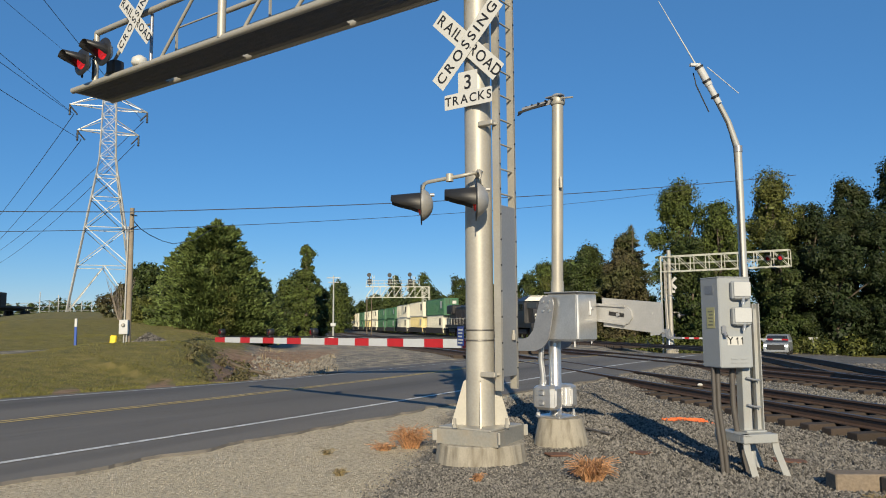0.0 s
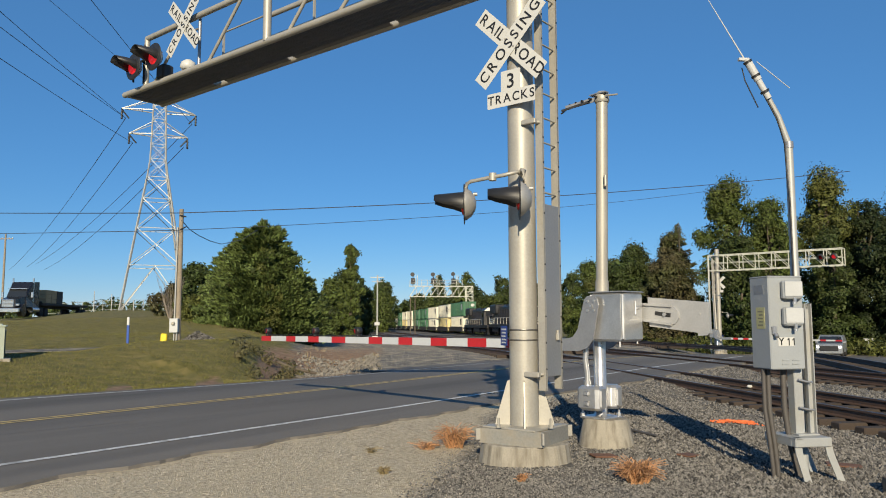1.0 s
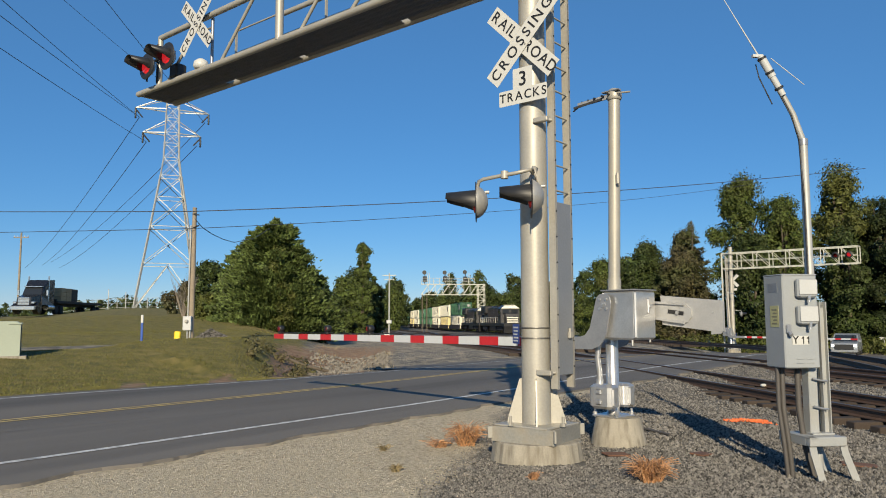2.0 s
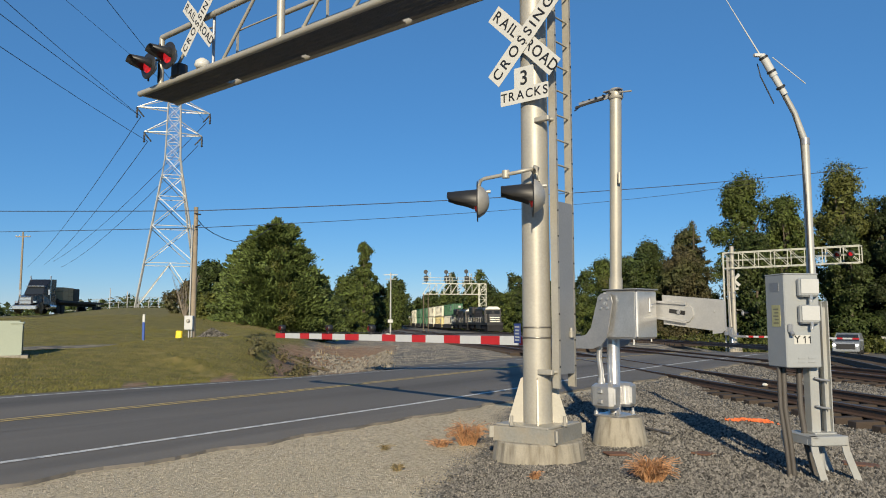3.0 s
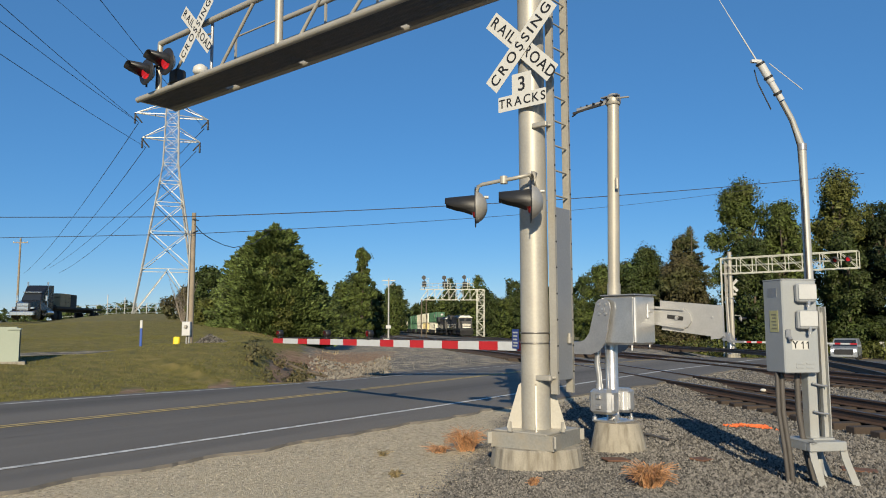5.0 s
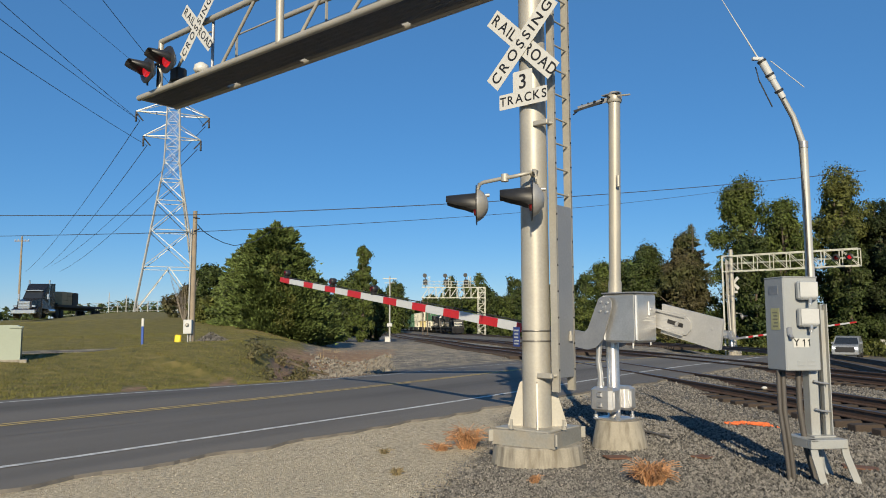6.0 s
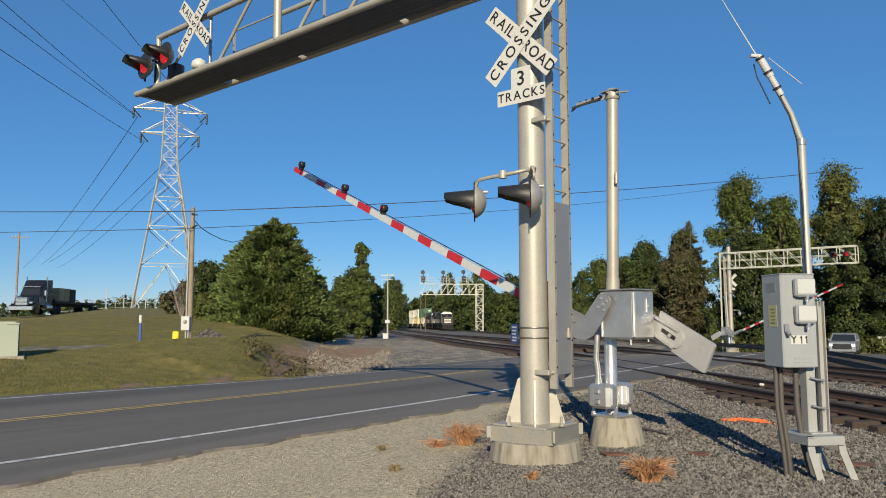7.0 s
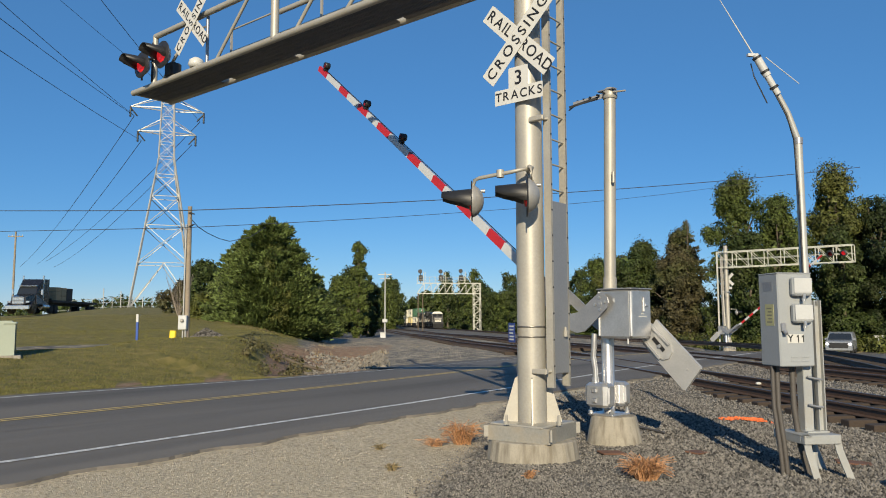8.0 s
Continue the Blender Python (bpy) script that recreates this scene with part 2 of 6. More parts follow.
    def prism(self, poly, t, slot=0, m=None):
        """A flat outline in the xz plane, t thick along y (from 0 to t)."""
        n = len(poly)
        v = [(x, 0, z) for x, z in poly] + [(x, t, z) for x, z in poly]
        f = [tuple(range(n)), tuple(range(2 * n - 1, n - 1, -1))] + [(i, n + i, n + (i + 1) % n, (i + 1) % n) for i in range(n)]
        return self.add(v, f, slot, False, m)


def mesh_of(name, mb, mats):
    me = bpy.data.meshes.new(name)
    me.from_pydata(mb.v, [], mb.f)
    for m in mats if isinstance(mats, (list, tuple)) else [mats]:
        me.materials.append(m)
    me.polygons.foreach_set("material_index", mb.m)
    me.polygons.foreach_set("use_smooth", mb.s)
    me.update()
    return me


def part(name, mb, mats, parent=None, label="", m=None):
    ob = new(name, mesh_of(name, mb, mats))
    if parent:
        ob.parent = parent
    if m is not None:
        ob.matrix_basis = m
    if label:
        tagged(ob, label)
    return ob


def thing(name, m, label, category, group="", kind=""):
    ob = new(name)
    ob.matrix_basis = m
    ob.empty_display_size = 0.2
    return tagged(ob, label, category, group, kind)


def letters(words, size, material, parent, m, gap=0.2):
    """One flat mesh a letter, set on a line round the centre of m; gap: the space between letters, in letter heights."""
    made = []
    for ch in words:
        if ch == " ":
            made.append((None, 0.0, size * 0.35))
            continue
        if ch == "1":
            one = MB().prism([(0.0, -0.36), (0.10, -0.36), (0.10, 0.36), (0.03, 0.36), (-0.13, 0.22), (-0.13, 0.11), (0.0, 0.20)], 0.0016)
            me = mesh_of("letter", one, material)
            me.transform(pose(0, 0, 0.0008, -90) @ Matrix.Diagonal((size, 1, size, 1)))
            made.append((me, -0.13 * size, 0.23 * size))
            continue
        c = bpy.data.curves.new("letter", "FONT")
        c.body, c.size, c.align_y, c.extrude, c.offset = ch, size, "CENTER", 0.0008, size * 0.012
        tmp = bpy.data.objects.new("letter", c)
        me = bpy.data.meshes.new_from_object(tmp)
        bpy.data.objects.remove(tmp)
        me.materials.clear()
        me.materials.append(material)
        xs = [v.co.x for v in me.vertices]
        made.append((me, min(xs), max(xs) - min(xs)))
    total = sum(w for _, _, w in made) + size * gap * (len(made) - 1)
    x = -total / 2
    for me, x0, w in made:
        if me:
            ob = new("letter", me)
            ob.parent, ob.matrix_basis = parent, m @ pose(x - x0, 0, 0)
        x += w + size * gap


# ---------------------------------------------------------------- the lie of the land
RU, RN = Vector((0.602, 0.799)), Vector((0.799, -0.602))     # along the road, and to its right


def lerp_table(rows, x):
    if x <= rows[0][0]:
        return rows[0][1]
    for (a, b), (c, d) in zip(rows, rows[1:]):
        if x <= c:
            k = (x - a) / (c - a)
            return b + (d - b) * k * k * (3 - 2 * k)
    return rows[-1][1]


def sm(a, b, x):
    k = min(max((x - a) / (b - a), 0), 1)
    return k * k * (3 - 2 * k)


ROAD_S = [(10, 0.0), (24, 0.08), (34, 0.02), (48, -0.5), (62, -1.05), (69, -1.45), (85, -1.85), (130, -2.3)]
TRACK_Y = [(-40, 0.15), (36, 0.13), (60, -0.10), (128, -0.62), (205, -0.95), (400, -1.5)]


def road_z(s):
    return lerp_table(ROAD_S, s)


def rail_z(y):
    return lerp_table(TRACK_Y, y)


def track_x(k, y):
    """Centre of track k at that y."""
    if k == 2:
        return 16.1 - 0.13 * (y - 80) - (0.0011 * (80 - y) ** 2 if y < 80 else 0) - (0.0042 * (60 - max(y, 20)) ** 2 if y < 60 else 0)
    return (9.45, 14.6)[k] - 0.13 * y


def road_bend(s):
    """How far the road's centre line stands to the right of n = -12.7 at s."""
    return 1.2 * sm(42, 72, s) if s > 5 else -0.012 * (5 - s) ** 2


def land_z(x, y):
    """The ground's height without road bed."""
    d, az = math.hypot(x, y), math.degrees(math.atan2(x, y)) if (x or y) else 0
    s, n = x * RU.x + y * RU.y, x * RN.x + y * RN.y
    # ballast bed
    bed = rail_z(y) - 0.28
    t1 = sm(3.3, 1.9, 9.45 - 0.13 * y - x) if x < 9.45 - 0.13 * y else 1
    plain = sm(25, 60, y) * bed
    if n < -16.9:
        plain = min(plain, -0.14 * sm(12, 24, s))
    z = plain + (bed - plain) * t1
    far_right = sm(24, 40, x + 0.13 * y)
    z += (-1.9 - z) * far_right * sm(20, 60, y)
    # the grassy bank and the rise behind it
    if az < 0 and y > 0:
        left = sm(-7.5, -15, az)
        over = -16.9 - n
        bank = lerp_table([(0, 0.0), (3, 0.35), (8, 0.90), (12.5, 0.60), (20, 0.98), (45, 2.2), (75, 3.2), (400, 4.0)], max(over, 0))
        bank -= 0.27 * sm(-20, -26, az) * sm(2, 7, over) * sm(12.5, 9.5, over)
        bank *= 1 - 0.36 * sm(-22, -30, az) * sm(30, 50, over)
        z += (bank - z) * left * sm(0, 2.0, over)
        ditch = sm(-15.5, -11.5, az) * sm(-4.0, -7.0, az) * sm(0.6, 3.0, over) * sm(16, 9, over)
        z -= 0.75 * ditch
    return z


def ground_z(x, y):
    s, n = x * RU.x + y * RU.y, x * RN.x + y * RN.y
    off = abs(n + 12.7 - road_bend(s))
    k = sm(8.0, 5.5, off) if 14 < s < 44 else sm(10.5, 5.2, off)
    z = land_z(x, y)
    return z + (road_z(s) + cross_fall(s, n + 12.7 - road_bend(s)) - 0.008 - z) * k


def surf_z(x, y):
    """The ground's height with its small unevenness."""
    e = 0.03 * noise.noise(Vector((x * 0.7, y * 0.7, 0))) + 0.05 * noise.noise(Vector((x * 0.15, y * 0.15, 3)))
    s, n = x * RU.x + y * RU.y, x * RN.x + y * RN.y
    return ground_z(x, y) + e * sm(4.5, 7, abs(n + 12.7 - road_bend(s)))


def cross_fall(s, off):
    """The road leans a little towards its far side."""
    return 0.045 * max(off, -9.0) * sm(6, 20, s) * sm(60, 40, s) if off < 0 else -(0.004 + 0.05 * sm(38, 60, s)) * min(off, 6)


def road_point(s, off, lift=0.0):
    """A point of the road: s along, off metres to the right of the centre line."""
    n = -12.7 + road_bend(s) + off
    p = RU * s + RN * n
    return (p.x, p.y, road_z(s) + lift + cross_fall(s, off))


def region(key, x, y):
    """How far the ground at that place is tan dirt, grass or bare soil: 0 to 1."""
    n = x * RN.x + y * RN.y
    az, over = math.degrees(math.atan2(x, y)) if (x or y) else 0, -16.9 - n
    if key == "tan":
        if n < -9.5:
            return 0.42 * sm(-17, -19, n) * sm(120, 80, y)
        return 0.9 * max(sm(-6.6, -8.0, n), sm(0.9, -0.3, x + 0.40 - 0.19 * (y - 6.7)))
    ditch = sm(-14.5, -11.5, az) * sm(-4.0, -7.0, az) * sm(0.3, 1.5, over) * sm(20, 9, over) if y > 0 else 0
    if key == "grass":
        if x > 25:
            return sm(24, 30, x + 0.13 * y)
        path = sm(-19, -22, az) * sm(10.6, 11.4, over) * sm(13.4, 12.4, over)
        return sm(-8.5, -12.5, az) * sm(0.05, 0.7, over) * (1 - path) if over > 0 and y > -20 else 0.0
    rim = max(sm(1.7, 0.5, abs(az + 16.3)), sm(1.5, 0.4, abs(az + 22.3))) * sm(3.0, 1.4, over) if over > 0 and y > 0 else 0
    far_side = 0.75 * sm(-10.5, -9, az) * sm(-2.5, -4.5, az) * sm(8, 11, over) * sm(24, 18, over) if y > 0 else 0
    bare = 0.62 * sm(1.3, 0.3, over) * sm(0.0, 0.35, noise.noise(Vector((x * 0.45, y * 0.45, 5)))) if over > 0 and az < -10 else 0
    return max(ditch, bare, 0.8 * rim, far_side, 0.5 * sm(-9, -13, az) * sm(-19, -14, az) * sm(16, 24, over) * sm(46, 30, over))


def build_ground():
    xs = sorted({*np.arange(-60, 60.1, 1.0).round(2), *np.arange(-14, 14, 0.5).round(2), *[-3000, -1200, -600, -350, -220, -150, -110, -85, -70, 70, 85, 110, 150, 220, 350, 600, 1200, 3000]})
    ys = sorted({*np.arange(-10, 120.1, 1.25).round(2), *np.arange(4, 32, 0.5).round(2), *[-3000, -800, -300, -120, -60, -30, -20, 130, 145, 160, 180, 205, 240, 300, 400, 600, 1000, 1800, 3500]})
    v = []
    for y in ys:
        for x in xs:
            v.append((x, y, surf_z(float(x), float(y))))
    w = len(xs)
    f = [(j * w + i, j * w + i + 1, (j + 1) * w + i + 1, (j + 1) * w + i) for j in range(len(ys) - 1) for i in range(w - 1)]
    mb = MB().add(v, f, 0, True)
    me_ob = part("ground", mb, M_GROUND)
    for key in ("tan", "grass", "soil"):
        at = me_ob.data.attributes.new(key, "FLOAT", "POINT")
        at.data.foreach_set("value", [region(key, q[0], q[1]) for q in v])
    tagged(me_ob, "gravelly dirt and mown grass ground by the road", "ground", kind="structure")


def strip(mb, s0, s1, o0, o1, lift, step=1.5, rag=0.0, thick=0.0, apron=0.0):
    n = max(2, int((s1 - s0) / step) + 1)
    v = []
    for i in range(n):
        s = s0 + (s1 - s0) * i / (n - 1)
        r = rag * noise.noise(Vector((s * 1.3, 7, 0))) + rag * 0.3 * noise.noise(Vector((s * 4.1, 2, 0))) + rag * 0.12 * noise.noise(Vector((s * 8.3, 3, 0)))
        r += apron * sm(13, 20, s) * sm(44, 36, s)
        v += [road_point(s, o0, lift), road_point(s, o1 + r, lift)]
        if thick:
            a = road_point(s, o1 + r + 0.01, lift - thick)
            v += [a]
    k = 3 if thick else 2
    f = [(i * k, i * k + 1, i * k + k + 1, i * k + k) for i in range(n - 1)]
    if thick:
        f += [(i * k + 1, i * k + 2, i * k + k + 2, i * k + k + 1) for i in range(n - 1)]
    mb.add(v, f, 0, False)


def build_road():
    mb = MB()
    strip(mb, -25, 180, 0, 4.80, 0.03, 0.10, 0.16, 0.04, 0.45)
    strip(mb, -25, 180, -4.15, 0, 0.03, 1.0)
    strip(mb, 20, 50, -5.6, -4.15, 0.028, 1.0)
    tagged(part("road", mb, M_ASPHALT), "worn dark grey asphalt two-lane road", "road", kind="structure")
    random.seed(31)
    for s0, ln, off in ((-6, 13, 1.35), (4, 9, -1.9), (-3, 9, -3.1)):
        v, w = [], random.uniform(0.010, 0.020)
        for i in range(int(ln * 4) + 1):
            s = s0 + i * 0.25
            o = off + 0.5 * noise.noise(Vector((s * 0.6, off * 9, 0))) + 0.05 * noise.noise(Vector((s * 3, off * 5, 1)))
            k = w * (0.6 + 0.8 * abs(noise.noise(Vector((s * 2, off, 4)))))
            v += [road_point(s, o - k, 0.0345), road_point(s, o + k, 0.0345)]
        crack = MB().add(v, [(2 * i, 2 * i + 1, 2 * i + 3, 2 * i + 2) for i in range(len(v) // 2 - 1)])
        tagged(part("crack_seal", crack, M_TAR), "dark tar line sealing a crack in the road", "road marking", kind="structure")
    random.seed(0)
    mb = MB()
    strip(mb, -25, 170, 3.60, 3.72, 0.036, 0.8)
    strip(mb, -25, 170, -3.72, -3.60, 0.036, 0.8)
    tagged(part("edge_line", mb, M_WHITE_LINE), "worn white edge lines on the road", "road marking", kind="structure")
    mb = MB()
    strip(mb, -25, 170, -0.15, -0.05, 0.036, 0.8)
    strip(mb, -25, 170, 0.05, 0.15, 0.036, 0.8)
    tagged(part("centre_line", mb, M_YELLOW_LINE), "faded double yellow centre line on the road", "road marking", kind="structure")


def track_frame(k, y):
    d = 0.5
    a, b = Vector((track_x(k, y - d), y - d, rail_z(y - d))), Vector((track_x(k, y + d), y + d, rail_z(y + d)))
    u = (b - a).normalized()
    r = Vector((u.y, -u.x, 0)).normalized()
    return (a + b) / 2, u, r


def build_tracks():
    prof = [(-0.075, -0.17), (0.075, -0.17), (0.075, -0.155), (0.012, -0.135), (0.012, -0.045), (0.037, -0.035), (0.037, -0.004), (0.030, 0.0), (-0.030, 0.0),
            (-0.037, -0.004), (-0.037, -0.035), (-0.012, -0.045), (-0.012, -0.135), (-0.075, -0.155)]
    tie = mesh_of("tie", MB().box((-1.30, -0.115, -0.36), (1.30, 0.115, -0.175), 0, 0.015), M_TIE)
    for k in range(3):
        th = thing("railway_track", pose(0, 0, 0), "rusty steel rails on dark timber ties in ballast", "railway track", "three tracks", "structure")
        for side in (-0.7535, 0.7535):
            ys = list(np.arange(-14, 60, 2.0)) + list(np.arange(60, 420, 8.0))
            v = []
            for y in ys:
                c, u, r = track_frame(k, float(y))
                v += [c + r * (side + px) + Vector((0, 0, pz)) for px, pz in prof]
            n = len(prof)
            mb = MB()
            o = [(j * n + i, j * n + (i + 1) % n, (j + 1) * n + (i + 1) % n, (j + 1) * n + i) for j in range(len(ys) - 1) for i in range(n)]
            mb.add(v, o, 0, False)
            mb.m = [1 if (q % n) in (6, 7, 8) else 0 for q in range(len(o))]
            part("rail", mb, [M_RAIL, M_RAILTOP], th)
        y = -12.0
        while y < 90:
            c, u, r = track_frame(k, y)
            s, n = c.x * RU.x + c.y * RU.y, c.x * RN.x + c.y * RN.y
            if n + 12.7 < -6.2 or n + 12.7 > 5.5:
                ob = new("tie", tie)
                ob.parent = th
                ob.matrix_basis = Matrix.Translation(c) @ pose(0, 0, 0, 0, 0, math.degrees(math.atan2(r.y, r.x)) + random.uniform(-1.2, 1.2))
            y += 0.53


# ---------------------------------------------------------------- trees
def leaf_cards(mb, c, rad, n, size, slot=0, flat=0.6, droop=0.0):
    """n small pointed leaf sprays scattered through a ball's outer part."""
    n = int(n)
    rs = np.random.RandomState(random.randrange(1 << 30))
    unit = lambda q: q / np.maximum(np.linalg.norm(q, axis=1, keepdims=True), 1e-6)
    d = unit(rs.normal(size=(n, 3)))
    p = np.array(c) + d * (rad * rs.uniform(0.4, 1.0, (n, 1)) ** 0.6)
    nrm = unit(d + np.array((0, 0, 0.45)) + rs.normal(size=(n, 3)) * 0.5)
    a = unit(np.cross(nrm, rs.normal(size=(n, 3)) * np.array((1, 1, flat))))
    b = np.cross(nrm, a)
    s = size * rs.uniform(0.6, 1.4, (n, 1))
    t = np.array((0, 0, -droop)) * s
    add_leaves(mb, np.stack([p - a * s + t, p + a * s * 0.7 - b * s * 0.6, p + a * s * 0.9 + b * s * 0.5], axis=1), slot)


def add_leaves(mb, tri, slot=0):
    o, n = len(mb.v), len(tri)
    mb.v += tri.reshape(-1, 3).tolist()
    mb.f += [(i, i + 1, i + 2) for i in range(o, o + 3 * n, 3)]
    mb.m += [slot] * n
    mb.s += [False] * n


def spray(mb, p0, p1, n, length, width, spread=0.2):
    """Needle sprays along a bough from p0 to p1, pointing outwards and up."""
    n = int(n)
    rs = np.random.RandomState(random.randrange(1 << 30))
    unit = lambda q: q / np.maximum(np.linalg.norm(q, axis=1, keepdims=True), 1e-6)
    p0, p1 = np.array(p0), np.array(p1)
    ln = np.linalg.norm(p1 - p0)
    q = rs.uniform(0.2, 1.0, (n, 1)) ** 0.7
    off = rs.normal(size=(n, 3)) * np.array((1, 1, 0.55)) * spread * ln * (1.15 - q) ** 0.7
    p = p0 + (p1 - p0) * q + off
    a = unit((p1 - p0) / ln + np.array((0, 0, 0.35)) + off * 1.2 / (spread * ln) * 0.4 + rs.normal(size=(n, 3)) * 0.35)
    b = unit(np.cross(a, rs.normal(size=(n, 3))))
    s = rs.uniform(0.6, 1.4, (n, 1))
    add_leaves(mb, np.stack([p - b * width * s, p + b * width * s, p + a * length * s], axis=1))


def trunk_mesh(h, r, limbs, lean=0.0):
    mb = MB()
    pts = [Vector((lean * h * k * k, 0.02 * h * math.sin(k * 5), h * k)) for k in (0, 0.25, 0.5, 0.75, 1.0)]
    for i in range(4):
        mb.bar(pts[i], pts[i + 1], r * (1 - 0.22 * i), r * (1 - 0.22 * (i + 1)), 8)
    for a, b, w in limbs:
        mb.bar(a, b, w, w * 0.35, 5)
    return mb


def broad_tree(name, x, y, z, h, w, material, label, seed, clumps=34, leaves=150, size=0.30, low=0.12, group=""):
    random.seed(seed)
    th = thing(name, pose(x, y, z), label, "tree", group)
    limbs, mb = [], MB()
    lobes = [(random.uniform(0, 6.28), random.uniform(0.8, 1.25)) for _ in range(4)]
    for i in range(int(clumps * 1.9)):
        k = random.uniform(low, 1.0)
        env = math.sin(math.pi * min(1, (k - low * 0.5) / (1.04 - low * 0.5)) ** 0.75) ** 0.6
        a = random.uniform(0, 2 * math.pi)
        env *= 0.85 + 0.22 * math.sin(2 * a + lobes[0][0] + 3 * k) + 0.12 * math.sin(5 * k + lobes[1][0] + a)
        rr = random.uniform(0.12, 1.0) ** 0.5 * w / 2 * env
        c = Vector((rr * math.cos(a), rr * math.sin(a), h * k * 0.95))
        rad = random.uniform(0.06, 0.145) * min(w, h)
        if i % 5 == 0:
            limbs.append((Vector((0, 0, h * k * 0.6)), c, 0.010 * h * 0.8))
        leaf_cards(mb, c, rad, leaves * random.uniform(1.1, 1.9), size * 0.60)
        leaf_cards(mb, c, rad * 1.6, leaves * 0.28, size * 0.60)
    # dense inner foliage, in its own shade
    for k in (0.2, 0.35, 0.5, 0.65, 0.8):
        if k > low:
            leaf_cards(mb, (0, 0, h * k), 0.30 * w * math.sin(math.pi * k) ** 0.5, 320, 0.045 * w ** 0.9)
    part("trunk", trunk_mesh(h * 0.85, h * 0.020, limbs), M_BARK, th)
    part("crown", mb, material, th)
    random.seed(0)
    return th


def conifer(name, x, y, z, h, w, material, label, seed, tiers=16, per=11, leaves=40, size=0.30, low=0.04, sparse=1.0, group="", power=0.72):
    random.seed(seed)
    th = thing(name, pose(x, y, z), label, "tree", group)
    mb, limbs = MB(), []
    lean = [random.uniform(0, 6.28) for _ in range(2)]
    for i in range(tiers):
        k = low + (1 - low) * (i + random.uniform(-0.3, 0.3)) / tiers
        k = max(k, 0.01)
        for j in range(max(4, int(per * (1 - 0.6 * k)))):
            if random.random() > sparse:
                continue
            a = random.uniform(0, 2 * math.pi)
            ln = (w / 2 * (1 - k) ** power * (0.9 + 0.14 * math.sin(2 * a + lean[0] + 2 * k) + 0.08 * math.sin(5 * a + 9 * k + lean[1])) + 0.25) * random.uniform(0.62, 1.10)
            p0 = Vector((0, 0, h * k * 0.93))
            p1 = Vector((ln * math.cos(a), ln * math.sin(a), h * k * 0.93 + 0.30 * ln * random.uniform(0.4, 1.2)))
            if j % 3 == 0:
                limbs.append((p0, p1, 0.035))
            spray(mb, p0, p1, leaves * (0.35 + 0.65 * ln / (w / 2)), size, size * 0.26, 0.17)
    for q in range(6):
        spray(mb, (0, 0, h * 0.86), (random.uniform(-0.3, 0.3), random.uniform(-0.3, 0.3), h * random.uniform(0.92, 1.0)), leaves * 0.6, size * 0.8, size * 0.2, 0.2)
    if sparse >= 1:
        for k in (0.12, 0.28, 0.44, 0.6):
            leaf_cards(mb, (0, 0, h * k), 0.36 * w * (1 - k) ** power, 400, 0.03 * w)
    part("trunk", trunk_mesh(h * 0.97, h * 0.016, limbs), M_BARK, th)
    part("crown", mb, material, th)
    random.seed(0)
    return th


M_SHELL = mat("lamp_shell_grey", (0.36, 0.355, 0.34), 0.45, metal=0.4, var=0.1, scale=6, fine=50, bump=0.05)
# more materials
M_CONC_STEEL = mat("dull_collar_steel", (0.27, 0.265, 0.24), 0.6, metal=0.3, var=0.2, scale=4, fine=40, bump=0.1, stain=(0.30, 0.24, 0.16), stain_amt=0.4, stain_scale=4)
M_BAND = mat("dark_band_steel", (0.20, 0.19, 0.17), 0.4, metal=0.7, var=0.15)
M_BLUE = mat("blue_plate", (0.02, 0.045, 0.22), 0.4, var=0.1)
M_CAST2 = mat("guard_grey", (0.25, 0.26, 0.275), 0.5, metal=0.4, var=0.12, scale=3, fine=40, bump=0.06)
M_GRATE = mat("grating_steel", (0.20, 0.19, 0.175), 0.55, metal=0.5, var=0.2)
M_LABEL = mat("faded_yellow_label", (0.42, 0.40, 0.20), 0.6, var=0.15)
M_INK2 = mat("faded_print", (0.20, 0.19, 0.12), 0.6, var=0.1)
M_LIDP = mat("light_grey_post", (0.34, 0.35, 0.345), 0.5, metal=0.2, var=0.1, scale=5, fine=60, bump=0.05, stain=(0.36, 0.32, 0.25), stain_amt=0.4, stain_scale=4)
M_HOSE = mat("dark_hose", (0.075, 0.068, 0.062), 0.6, var=0.2, scale=8, fine=90, bump=0.3)
M_LOCO = mat("black_loco_paint", (0.016, 0.016, 0.018), 0.4, var=0.3, scale=1, fine=8, bump=0)
M_LOCO2 = mat("dirty_black_steel", (0.035, 0.030, 0.028), 0.7, var=0.3, scale=1, fine=8, bump=0)
M_CREAM = mat("off_white_paint", (0.62, 0.60, 0.52), 0.5, var=0.12, scale=1, fine=8, bump=0)
M_GLASS = mat("dark_window_glass", (0.02, 0.024, 0.03), 0.08, var=0.1, bump=0)
M_HEAD = mat("headlight_glass", (0.8, 0.8, 0.75), 0.2, var=0.05, bump=0)
M_CGREEN = mat("container_green", (0.025, 0.12, 0.055), 0.5, var=0.2, scale=0.5, fine=6, bump=0, stain=(0.06, 0.12, 0.08), stain_amt=0.5, stain_scale=0.6)
M_CWHITE = mat("container_white", (0.62, 0.60, 0.50), 0.5, var=0.12, scale=0.5, fine=6, bump=0, stain=(0.50, 0.45, 0.33), stain_amt=0.4, stain_scale=0.5)
M_CYEL = mat("container_cream", (0.60, 0.50, 0.24), 0.5, var=0.12, scale=0.5, fine=6, bump=0)
